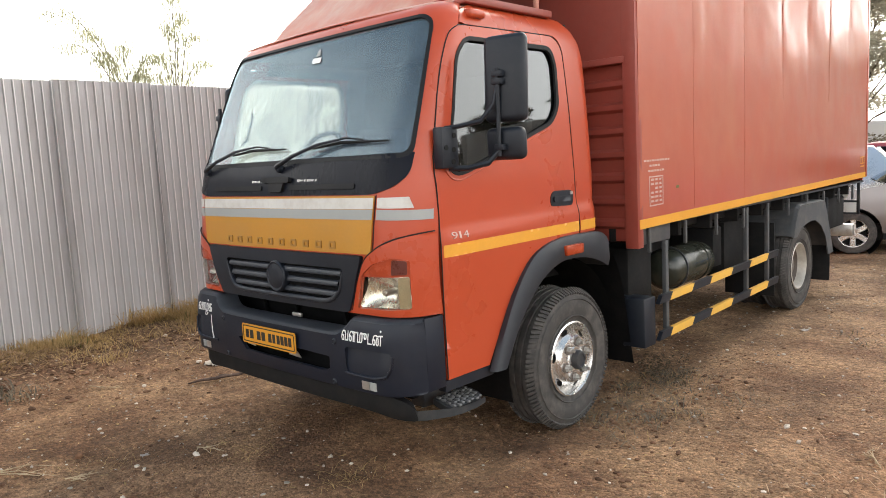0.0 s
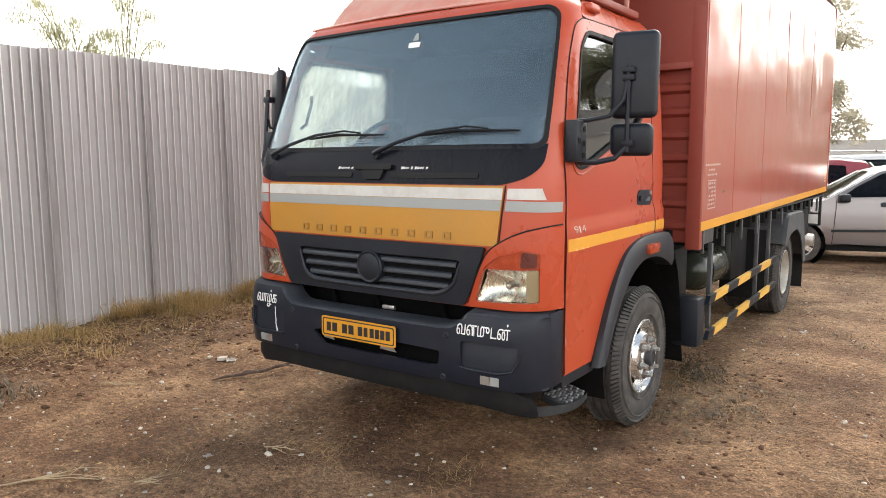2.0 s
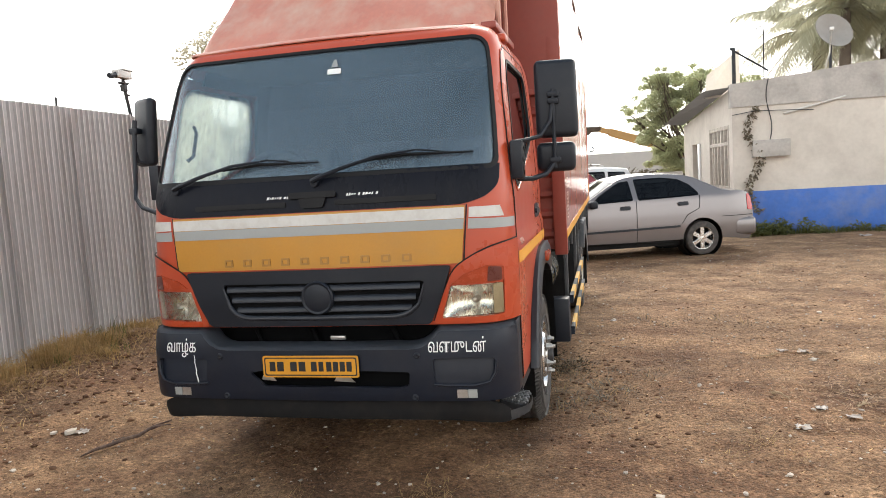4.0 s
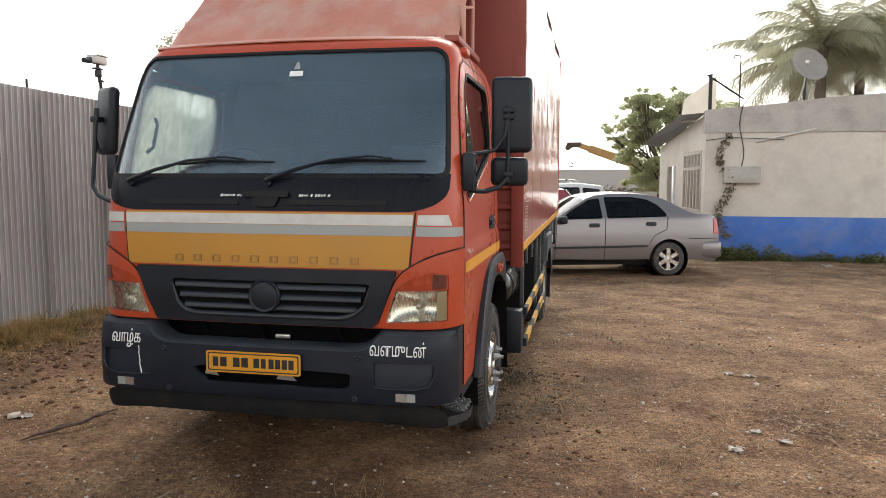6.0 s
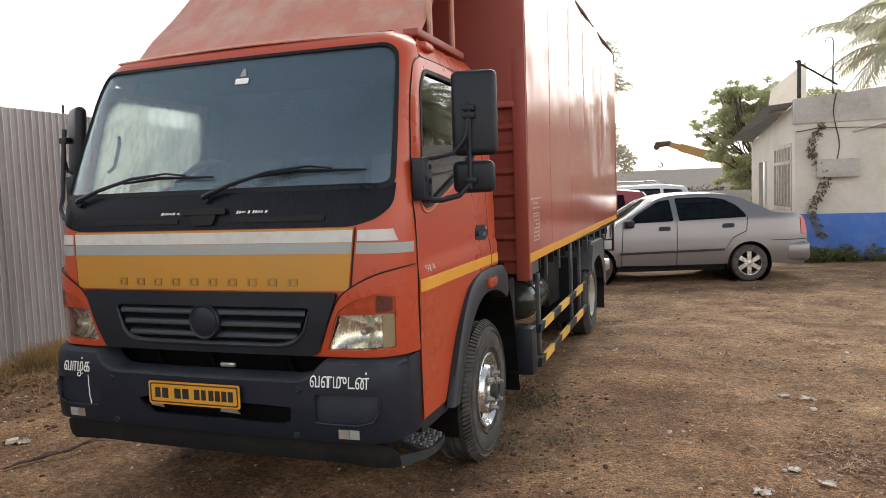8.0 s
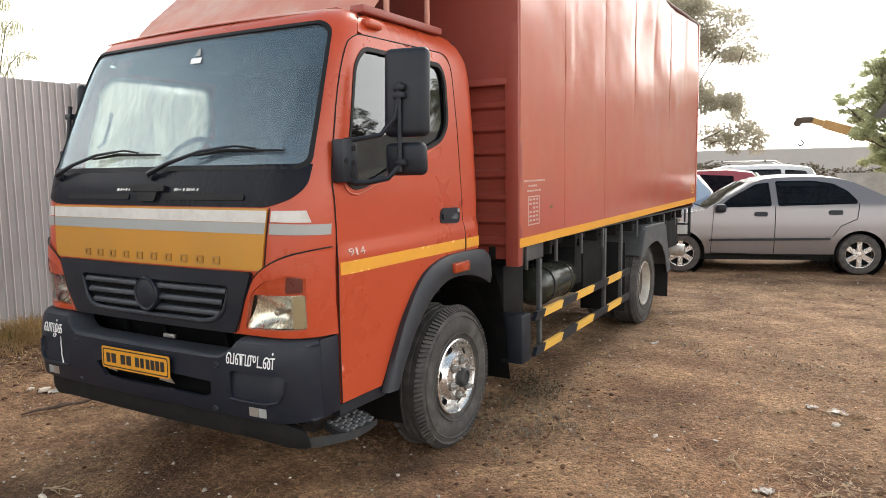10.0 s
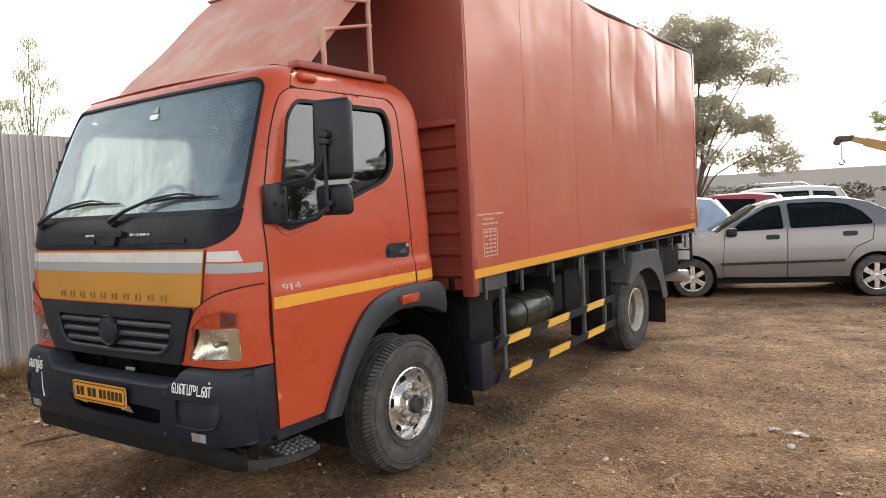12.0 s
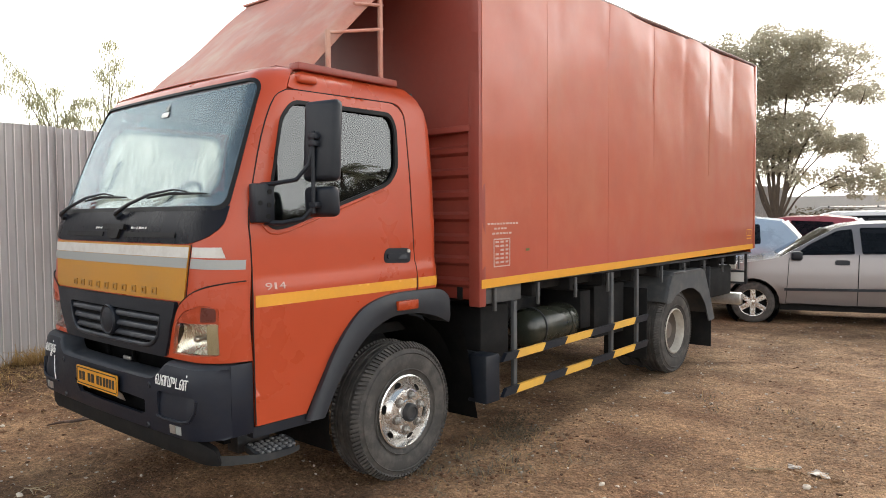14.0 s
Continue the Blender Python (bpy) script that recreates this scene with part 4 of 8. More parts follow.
# black cowl below the glass
cowl_out = rounded([(-0.938, 1.597), (-0.930, 1.50), (-0.875, 1.445), (-0.765, 1.412), (0.765, 1.412), (0.875, 1.445), (0.930, 1.50), (0.938, 1.597)], [0, 0.05, 0.05, 0.05, 0.05, 0.05, 0.05, 0])
cowl = part("cowl_panel", sheet(cowl_out, front, 0.006, 0.006, (), 0.05), M_GLOSSBLACK, truck, "gloss black cowl under the windscreen")
for a, b in ((-0.64, -0.13), (0.13, 0.64)):
    part("air_slot", sheet(rounded([(a, 1.440), (b, 1.440), (b, 1.466), (a, 1.466)], 0.01), front, 0.008, 0.012, (), 0.05), M_RUBBER, cowl)
part("latch_cover", sheet(rounded([(-0.11, 1.478), (0.14, 1.478), (0.14, 1.505), (-0.11, 1.505)], 0.012), front, 0.02, 0.026, (), 0.05), M_RUBBER, cowl)
part("latch_cover", sheet(rounded([(-0.04, 1.430), (0.07, 1.430), (0.09, 1.480), (-0.06, 1.480)], 0.012), front, 0.016, 0.022, (), 0.05), M_RUBBER, cowl)
rnd = random.Random(2)
for s, e, z in ((-0.235, -0.105, 1.488), (0.19, 0.36, 1.488)):
    x = s
    while x < e - 0.01:
        wd = rnd.uniform(0.006, 0.013)
        hh = rnd.uniform(0.006, 0.015)
        part("lettering_bar", sheet([(x, z - hh / 2), (x + wd, z - hh / 2 + 0.002), (x + wd + 0.004, z + hh / 2), (x + 0.005, z + hh / 2)], front, 0.001, 0.0085, (), 0.05), M_PAINTWHITE, cowl)
        x += wd + rnd.choice((0.004, 0.004, 0.014))

# yellow hood with strips
hood_out = rounded([(-0.752, 1.135), (0.752, 1.135), (0.778, 1.407), (-0.778, 1.407)], [0.02, 0.02, 0.01, 0.01])
hood = part("hood_panel", sheet(hood_out, front, 0.006, 0.008, (), 0.05), M_YELLOW, truck, "yellow hood panel with white and grey strips")
part("white_strip", sheet([(-0.770, 1.346), (0.770, 1.346), (0.774, 1.398), (-0.774, 1.398)], front, 0.002, 0.0100, (), 0.06), M_WHITE, hood)
part("grey_strip", sheet([(-0.764, 1.296), (0.764, 1.296), (0.770, 1.344), (-0.770, 1.344)], front, 0.002, 0.0098, (), 0.06), M_GREY, hood)
for s in (-1, 1):
    def q(pts):
        r = [(s * x, z) for x, z in pts]
        return r if s > 0 else r[::-1]
    part("white_strip", sheet(q([(0.792, 1.350), (0.945, 1.346), (0.930, 1.398), (0.795, 1.398)]), front, 0.003, 0.004, (), 0.02), M_WHITE, shell)
    part("grey_strip", sheet(q([(0.786, 1.296), (0.982, 1.290), (0.982, 1.336), (0.790, 1.344)]), front, 0.003, 0.004, (), 0.012), M_GREY, shell)
    part("panel_seam", sheet(q([(0.757, 1.14), (0.764, 1.14), (0.787, 1.412), (0.781, 1.412)]), front, 0.001, 0.0015, (), 0.05), M_RUBBER, shell)
# raised maker's blocks, unlettered
for i in range(10):
    x = -0.455 + i * 0.1045
    bm = sheet(rounded([(x - 0.023, 1.152), (x + 0.023, 1.152), (x + 0.023, 1.190), (x - 0.023, 1.190)], 0.006), front, 0.006, 0.013,
               (rounded([(x - 0.013, 1.161), (x + 0.013, 1.161), (x + 0.013, 1.181), (x - 0.013, 1.181)], 0.004),), 0.03)
    part("badge_block", bm, M_BADGE, hood, "dulled gold badge block")

# lamp panels, lamps
for s in (-1, 1):
    def q(pts):
        r = [(s * x, z) for x, z in pts]
        return r if s > 0 else r[::-1]
    lamp_hole = rounded(q([(0.640, 0.872), (0.928, 0.880), (0.932, 1.110), (0.870, 1.122), (0.755, 1.085), (0.690, 1.035)]), 0.015)
    outline = rounded(q([(0.585, 0.846), (0.984, 0.846), (0.984, 1.232), (0.880, 1.205), (0.780, 1.160), (0.705, 1.105), (0.650, 1.00)]), [0.02, 0.005, 0.005, 0.05, 0.05, 0.05, 0.05])
    pan = part("lamp_panel", sheet(outline, front, 0.010, 0.012, (lamp_hole,), 0.017), M_CAB, truck)
    seam = [Vector(front(s * X, z)) + Vector((s * 0.004 * (X > 0.9), -0.0105, 0)) for X, z in smooth_line([(0.600, 0.860), (0.655, 1.00), (0.708, 1.104), (0.785, 1.162), (0.880, 1.206), (0.984, 1.234)], 6)]
    part("panel_seam", new_tube(seam, 0.0038, 6), M_RUBBER, pan)

    def bowl(X, z, s=s):
        cx, cz = s * 0.800, 0.952
        d = max(0.0, 1 - ((X - cx) / 0.150) ** 2) * max(0.0, 1 - ((z - cz) / 0.085) ** 2)
        x, y, zz = front(X, z)
        return (x, y + 0.006 + 0.085 * d ** 0.7, zz)

    lamp = part("headlamp", sheet(q(LAMP_CUT if s > 0 else LAMP_CUT), bowl, 0.003, 0.0, (), 0.014), M_REFLECTOR, truck, "clear rectangular headlamp with a bright reflector bowl", angle=60)
    x, y, z = front(s * 0.800, 0.952)
    bm = bmesh.new()
    add_lathe(bm, [(0.0, 0.03), (0.012, 0.028), (0.018, 0.018), (0.018, -0.05)], 16, pose(x, y + 0.045, z, 0, 0, -90))
    part("bulb_cap", bm, M_STEEL, lamp)
    part("bezel", sheet(q(rounded([(0.884, 0.884), (0.927, 0.885), (0.929, 1.030), (0.888, 1.028)], 0.006)), front, 0.006, 0.005, (), 0.03), M_LAMPEDGE, lamp, "yellowed lamp edge")
    part("lens", sheet(q(rounded([(0.642, 0.874), (0.926, 0.882), (0.928, 1.030), (0.692, 1.026)], 0.01)), front, 0.003, 0.011, (), 0.03), M_LENS, lamp)
    part("turn_signal", sheet(rounded(q([(0.697, 1.036), (0.930, 1.038), (0.931, 1.108), (0.870, 1.120), (0.757, 1.083)]), 0.008), front, 0.006, 0.010, (), 0.03), M_AMBER, truck, "amber turn signal lens")
    part("signal_block", sheet(rounded(q([(0.862, 1.042), (0.922, 1.043), (0.922, 1.106), (0.868, 1.114)]), 0.008), front, 0.003, 0.013, (), 0.03), M_AMBERDARK, truck, "dark brown side of the turn signal")

# grille
grille_out = rounded([(-0.585, 0.848), (0.585, 0.848), (0.635, 0.95), (0.700, 1.128), (-0.700, 1.128), (-0.635, 0.95)], 0.02)
opening = rounded([(-0.385, 0.898), (0.440, 0.898), (0.528, 0.942), (0.574, 1.062), (-0.495, 1.064), (-0.458, 0.942)], 0.03)
grille = part("grille", sheet(grille_out, front, 0.022, 0.024, (opening,), 0.03), M_BLACK, truck, "black plastic grille with three broad rounded slats")
# shade between the slats, given as a near-black backing
part("grille_backing", sheet(opening, front, 0.002, 0.003, (), 0.04), M_MOUTH, grille)
# raised lip under the opening
lip_pts = [(-0.488, 1.045), (-0.470, 0.985), (-0.452, 0.938), (-0.385, 0.896), (-0.20, 0.890), (0.25, 0.890), (0.438, 0.894), (0.524, 0.938), (0.548, 0.985), (0.566, 1.045)]
lip_pts = smooth_line(lip_pts, 5)
part("grille_lip", new_tube([Vector(front(X, z)) + Vector((0, -0.024, 0)) for X, z in lip_pts], [0.004 + 0.009 * min(1.0, 3.2 * min(k, len(lip_pts) - 1 - k) / len(lip_pts)) for k in range(len(lip_pts))], 10), M_SLAT, grille)
for i in range(3):
    z = 0.930 + i * 0.0525
    hw, mid_x = 0.462 + 0.024 * i, 0.036
    bm = bmesh.new()
    prev = None
    for k in range(25):
        u = -1 + k / 12
        fx, fy, fz = front(mid_x + hw * u, z)
        row = [bm.verts.new((fx, fy + dy, fz + dz)) for dy, dz in ((0.004, 0.017), (-0.008, 0.0155), (-0.016, 0.009), (-0.021, -0.004), (-0.021, -0.011), (-0.014, -0.015), (0.004, -0.015))]
        if prev:
            for c in range(6):
                bm.faces.new((prev[c], row[c], row[c + 1], prev[c + 1]))
        prev = row
    part("slat", bm, M_SLAT, grille, angle=50)
bm = bmesh.new()
add_lathe(bm, [(0.0, 0.042), (0.035, 0.042), (0.055, 0.038), (0.068, 0.034), (0.078, 0.038), (0.084, 0.030), (0.084, -0.03)], 40, pose(0.024, front(0, 0.987)[1], 0.990, 0, 0, -90))
part("emblem_disc", bm, M_BLACK, grille, "plain black round emblem")

# gap behind the bumper: its shade as a near-black panel, with radiator bits
part("radiator_shadow", new_box(-0.80, 0.80, 0.42, 0.46, 0.40, 0.86), M_MOUTH, truck, "black panel standing in for the shade behind the bumper")
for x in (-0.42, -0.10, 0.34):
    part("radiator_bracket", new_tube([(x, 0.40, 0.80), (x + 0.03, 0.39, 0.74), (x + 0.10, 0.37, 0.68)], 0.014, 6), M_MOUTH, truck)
# added plate that keeps light bounced off the ground out of the gap
part("bounce_blocker", new_box(-0.80, 0.80, 0.25, 0.46, 0.500, 0.515), M_MOUTH, truck)
part("tow_bracket", new_box(0.05, 0.13, 0.27, 0.285, 0.765, 0.785, 0.004), M_STEEL, truck)


def bumper_face(X, z):
    R = 0.17
    bulge = float(np.interp(z, [0.36, 0.40, 0.45, 0.50, 0.62, 0.74, 0.80, 0.84], [0.05, 0.035, 0.020, 0.006, 0.0, 0.006, 0.018, 0.04]))
    a = min(max(0.0, abs(X) - (HALF - R)), R * 0.9999)
    y = 0.168 + bulge + 0.018 * (min(abs(X), HALF) / 0.77) ** 2 + R - math.sqrt(R * R - a * a)
    return (X, y, z)


B_OUT = [(-0.984, 0.482), (-0.60, 0.480), (0.60, 0.480), (0.984, 0.482), (0.984, 0.818), (0.632, 0.818), (0.585, 0.765), (0.535, 0.740), (0.480, 0.735), (-0.480, 0.735), (-0.535, 0.740), (-0.585, 0.765), (-0.632, 0.818), (-0.984, 0.818)]
slot_l = rounded([(-0.28, 0.552), (0.43, 0.548), (0.475, 0.560), (0.482, 0.626), (0.30, 0.632), (-0.30, 0.632), (-0.355, 0.620)], 0.012)
RECESS = rounded([(0.605, 0.566), (0.850, 0.566), (0.893, 0.60), (0.893, 0.690), (0.596, 0.690)], [0.03, 0.05, 0.03, 0.02, 0.02])
bumper = part("front_bumper", sheet(rounded(B_OUT, 0.012), bumper_face, 0.02, 0.0, (slot_l, RECESS, [(-x, z) for x, z in RECESS][::-1]), 0.03), M_BUMPER, truck, "dark grey front bumper with hand-painted white lettering")
# chamfered top ledge of the bumper
bm = bmesh.new()
prev = None
for i in range(81):
    X = -0.984 + i * 1.968 / 80
    zt = float(np.interp(abs(X), [0, 0.48, 0.535, 0.585, 0.632, 1], [0.735, 0.735, 0.740, 0.765, 0.818, 0.818]))
    x, y, _ = bumper_face(X, zt)
    row = [bm.verts.new((x * k, y + dy, zt + dz)) for k, dy, dz in ((1, 0.0, -0.003), (0.998, 0.004, 0.006), (0.992, 0.020, 0.016), (0.96, 0.13, 0.017))]
    if prev:
        for k in range(3):
            bm.faces.new((prev[k], row[k], row[k + 1], prev[k + 1]))
    prev = row
bmesh.ops.solidify(bm, geom=bm.faces[:], thickness=0.005)
part("bumper_ledge", bm, M_LEDGE, bumper, "chamfered top edge of the bumper, coloured lighter as if skylit", angle=50)
# returns along the sides, to the door
for s in (-1, 1):
    bm = new_box(min(s * 0.970, s * 0.984), max(s * 0.970, s * 0.984), 0.352, 0.475, 0.484, 0.834, 0.004)
    part("bumper_end", bm, M_BUMPER, bumper)
# shade inside the slot, given as a near-black backing
part("slot_backing", new_box(-0.44, 0.52, 0.26, 0.27, 0.52, 0.66), M_MOUTH, bumper)
part("slot_bracket", sheet([(0.08, 0.568), (0.19, 0.562), (0.155, 0.596), (0.10, 0.602)], bumper_face, 0.003, -0.04, (), 0.05), M_STEEL, bumper)
part("slot_bracket", sheet([(-0.31, 0.578), (-0.23, 0.570), (-0.25, 0.596), (-0.30, 0.600)], bumper_face, 0.003, -0.03, (), 0.05), M_STEEL, bumper)
for s in (-1, 1):
    def q(pts):
        r = [(s * x, z) for x, z in pts]
        return r if s > 0 else r[::-1]
    # pressed fog lamp recess: a dished panel with a raised rounded lip
    part("recess_panel", sheet(q([(0.59, 0.55), (0.91, 0.55), (0.91, 0.70), (0.58, 0.70)]), lambda X, z: bumper_face(X, z)[:1] + (bumper_face(X, z)[1] + 0.003 + 0.020 * (z - 0.55) / 0.15, z), 0.003, 0.0, (), 0.03), M_BUMPER, bumper)
    lip = [(0.598, 0.566), (0.66, 0.561), (0.80, 0.561), (0.868, 0.578), (0.893, 0.62), (0.900, 0.69)]
    pts = []
    for (x0, z0), (x1, z1) in zip(lip, lip[1:]):
        for k in range(4):
            t = k / 4
            p = Vector(bumper_face(s * (x0 + (x1 - x0) * t), z0 + (z1 - z0) * t))
            pts.append(p + Vector((0, -0.002, 0)))
    part("recess_lip", new_tube(pts, 0.007, 8), M_BUMPER, bumper)
    part("reflector_tab", sheet(q([(0.707, 0.500), (0.757, 0.500), (0.757, 0.540), (0.707, 0.540)]), bumper_face, 0.003, 0.004, (), 0.04), M_STEEL, bumper, "scratched silver reflector tab")
    part("reflector_tab", sheet(q([(0.759, 0.500), (0.803, 0.500), (0.803, 0.540), (0.759, 0.540)]), bumper_face, 0.003, 0.003, (), 0.04), M_GREY, bumper)
    for xx, zz in ((0.52, 0.705), (0.50, 0.50)):
        x, y, z = bumper_face(s * xx, zz)
        bm = bmesh.new()
        add_lathe(bm, [(0.0, 0.004), (0.010, 0.006), (0.016, 0.002), (0.018, -0.004)], 16, pose(x, y, z, 0, 0, -90))
        part("bolt_cap", bm, M_BLACK, bumper)
# lower lip
lip_face = lambda X, z: (X * 0.985, bumper_face(X * 0.985, 0.50)[1] + 0.044 + 0.06 * max(0.0, 0.42 - z) + 0.5 * max(0.0, 0.385 - z), z)
valance = rounded([(-0.955, 0.345), (-0.70, 0.372), (0.70, 0.372), (0.955, 0.345), (0.955, 0.428), (0.87, 0.470), (0.70, 0.492), (-0.70, 0.492), (-0.87, 0.470), (-0.955, 0.428)], [0.02, 0.1, 0.1, 0.02, 0.03, 0.05, 0.05, 0.05, 0.05, 0.03])
part("lower_valance", sheet(valance, lip_face, 0.05, 0.0, (), 0.03), M_LINER, bumper, "dull black lower valance of the bumper")
# arms that carry the steps, bent back from the valance
for sgn in (-1, 1):
    bm = bmesh.new()
    prev = None
    for x, y, zt, zb in ((0.880, 0.305, 0.396, 0.348), (0.930, 0.325, 0.394, 0.345), (0.956, 0.365, 0.391, 0.342), (0.980, 0.410, 0.386, 0.342), (1.004, 0.475, 0.378, 0.338), (1.010, 0.56, 0.368, 0.332), (1.006, 0.66, 0.362, 0.330), (0.990, 0.745, 0.360, 0.332)):
        row = [bm.verts.new((sgn * x, y, zt)), bm.verts.new((sgn * x, y, zb))]
        if prev:
            bm.faces.new((prev[0], row[0], row[1], prev[1]) if sgn < 0 else (prev[1], row[1], row[0], prev[0]))
        prev = row
    bmesh.ops.solidify(bm, geom=bm.faces[:], thickness=0.022)
    part("step_arm", bm, M_FENDER, bumper, "worn grey bracket arm of the step")
# painted words on the bumper
bent_text("painted_word", "வளமுடன்", 0.088, bumper_face, M_PAINTWHITE, bumper, (0.715, 0.748), 0.275)
bent_text("painted_word", "வாழ்க", 0.085, bumper_face, M_PAINTWHITE, bumper, (-0.745, 0.752), 0.17)
pts = [Vector(bumper_face(-0.672 + 0.0018 * i + 0.002 * math.sin(i * 2.1), 0.710 - i * 0.019)) + Vector((0, -0.001, 0)) for i in range(9)]
part("paint_run", new_tube(pts, [0.002, 0.002, 0.0025, 0.002, 0.003, 0.0025, 0.003, 0.004, 0.002], 6), M_PAINTWHITE, bumper)

# number plate: plain bars only
plate_face = lambda X, z: (X - 0.017, 0.150 + 0.0 * z, z)
plate = part("number_plate", sheet(rounded([(-0.252, 0.606), (0.252, 0.606), (0.252, 0.714), (-0.252, 0.714)], 0.012), plate_face, 0.004, 0.0, (), 0.1), M_PLATE, truck, "yellow number plate with black bars")
part("plate_border", sheet(rounded([(-0.243, 0.614), (0.243, 0.614), (0.243, 0.706), (-0.243, 0.706)], 0.012), plate_face, 0.001, 0.0012, (rounded([(-0.237, 0.620), (0.237, 0.620), (0.237, 0.700), (-0.237, 0.700)], 0.010),), 0.1), M_INK, plate)
for x0, x1 in ((-0.215, -0.185), (-0.175, -0.140), (-0.105, -0.070), (-0.060, -0.025), (0.005, 0.035), (0.045, 0.070), (0.085, 0.112), (0.120, 0.147), (0.155, 0.182), (0.190, 0.217)):
    part("plate_bar", sheet([(x0, 0.636), (x1, 0.636), (x1, 0.684), (x0, 0.684)], plate_face, 0.001, 0.0014, (), 0.1), M_INK, plate)
part("plate_mount", new_box(-0.20, 0.16, 0.153, 0.175, 0.63, 0.70, 0.003), M_BLACK, plate)

# sides: door, pillar, glass
DOOR_BOTTOM = 0.512
for s, face in ((1, side), (-1, other)):
    fl = s < 0
    arch = [(0.795, DOOR_BOTTOM), (0.875, 0.648), (0.990, 0.838), (1.12, 0.985), (1.24, 1.055), (1.42, 1.090), (1.63, 1.094)]
    front_edge = [(seam_at(z), z) for z in np.linspace(DOOR_BOTTOM, 2.05, 24)]
    base_edge = arch + [(1.638, 1.20), (1.618, 1.42), (1.612, 1.8)]
    outline = rounded(base_edge + [(1.600, 2.212), (0.690, 2.200)] + front_edge[::-1], [0] * len(base_edge) + [0.11, 0.12] + [0] * len(front_edge), 8)
    win = rounded([(0.556, 1.515), (0.615, 1.474), (0.70, 1.486), (1.06, 1.602), (1.44, 1.722), (1.518, 1.82), (1.530, 2.06), (1.490, 2.152), (0.775, 2.148), (0.690, 2.06)], [0.04, 0.04, 0.05, 0.1, 0.06, 0.05, 0.06, 0.05, 0.05, 0.05])
    seal = rounded([(0.574, 1.524), (0.622, 1.492), (0.70, 1.503), (1.055, 1.620), (1.426, 1.738), (1.494, 1.828), (1.506, 2.055), (1.474, 2.128), (0.785, 2.128), (0.706, 2.05)], [0.04, 0.04, 0.05, 0.1, 0.06, 0.05, 0.06, 0.05, 0.04, 0.05])
    door = part("cab_door", sheet(outline, face, 0.02, 0.002, (win,), 0.032, flip=fl), M_CAB, truck, "orange cab door with a yellow stripe")
    pane = part("door_glass", sheet(win, face, 0.004, -0.012, (), 0.06, flip=fl), M_SIDEGLASS if s > 0 else M_FARGLASS, door, "reflective side window" if s > 0 else "dusty side window")
    pane.visible_shadow = False
    edge_line = [Vector(face(seam_at(z), z)) + Vector((s * 0.001, -0.001, 0)) for z in np.linspace(0.52, 2.10, 40)]
    edge_line += [Vector(face(y, z)) + Vector((s * 0.001, 0, 0)) for y, z in smooth_line([(0.657, 2.125), (0.682, 2.160), (0.725, 2.188), (0.79, 2.202), (1.10, 2.207), (1.46, 2.212), (1.53, 2.205), (1.58, 2.17), (1.602, 2.10), (1.612, 1.80), (1.620, 1.42), (1.640, 1.20), (1.640, 1.10)], 5)]
    part("door_gap", new_tube(edge_line, 0.0033, 6), M_RUBBER, door, "dark shut line round the door")
    lip_line = smooth_line([(0.545, 1.505), (0.575, 1.472), (0.62, 1.458), (0.70, 1.470), (1.06, 1.588), (1.40, 1.696)], 8)
    part("window_lip", new_tube([Vector(face(y, z)) + Vector((s * 0.001, 0, 0)) for y, z in lip_line], [0.003] + [0.006] * (len(lip_line) - 2) + [0.003], 8), M_CAB, door)
    part("window_seal", sheet(win, face, 0.014, 0.006, (seal,), 0.05, flip=fl), M_RUBBER, door, "black window seal")
    # rest of the side: A-pillar edge is the front shell; the B-pillar and the strip over the door
    gap_ = 0.007
    pillar = [(1.640 + gap_, 1.095), (1.855, 1.095), (1.858, 1.42), (1.838, 1.80), (1.825, 1.98), (1.812, 2.09), (1.788, 2.18), (1.745, 2.255), (1.68, 2.315), (1.60, 2.35), (side_start(2.35), 2.35), (side_start(2.28), 2.28), (side_start(2.22), 2.215), (0.80, 2.200 + gap_), (1.600 + gap_, 2.212 + gap_), (1.614 + gap_, 1.8), (1.620 + gap_, 1.42)]
    pillar = rounded(pillar, [0] * 14 + [0.11, 0, 0], 8)
    part("cab_side", sheet(pillar, face, 0.02, 0.001, (), 0.024, flip=fl), M_CAB, truck)
    part("door_jamb", sheet([(0.47, 0.5), (0.79, 0.5), (1.1, 0.88), (1.34, 1.03), (1.80, 1.08), (1.80, 1.46), (1.05, 1.46), (0.6, 1.46), (0.49, 1.42), (0.475, 1.2)], face, 0.006, -0.026, (), 0.08, flip=fl), M_LINER, truck)
    part("jamb_strip", sheet([(seam_at(z) + 0.0, z) for z in np.linspace(0.5, 1.36, 8)][::-1] + [(seam_at(z) + 0.05, z) for z in np.linspace(0.5, 1.36, 8)], face, 0.004, -0.024, (), 0.08, flip=fl), M_LINER, truck)
    part("jamb_strip", sheet([(1.545, 1.4), (1.72, 1.4), (1.72, 2.25), (1.545, 2.15)], face, 0.006, -0.026, (), 0.08, flip=fl), M_LINER, truck)
    # yellow stripe on door and pillar
    part("yellow_stripe", sheet([(0.492, 1.100), (1.632, 1.110), (1.632, 1.168), (0.492, 1.158)], face, 0.002, 0.0045, (), 0.02, flip=fl), M_STRIPE, door)
    part("yellow_stripe", sheet([(1.650, 1.110), (1.835, 1.112), (1.835, 1.170), (1.650, 1.168)], face, 0.002, 0.0045, (), 0.02, flip=fl), M_STRIPE, door)
    # handle in its cup
    cup = rounded([(1.372, 1.272), (1.590, 1.262), (1.595, 1.335), (1.57, 1.352), (1.40, 1.356), (1.375, 1.33)], 0.03)
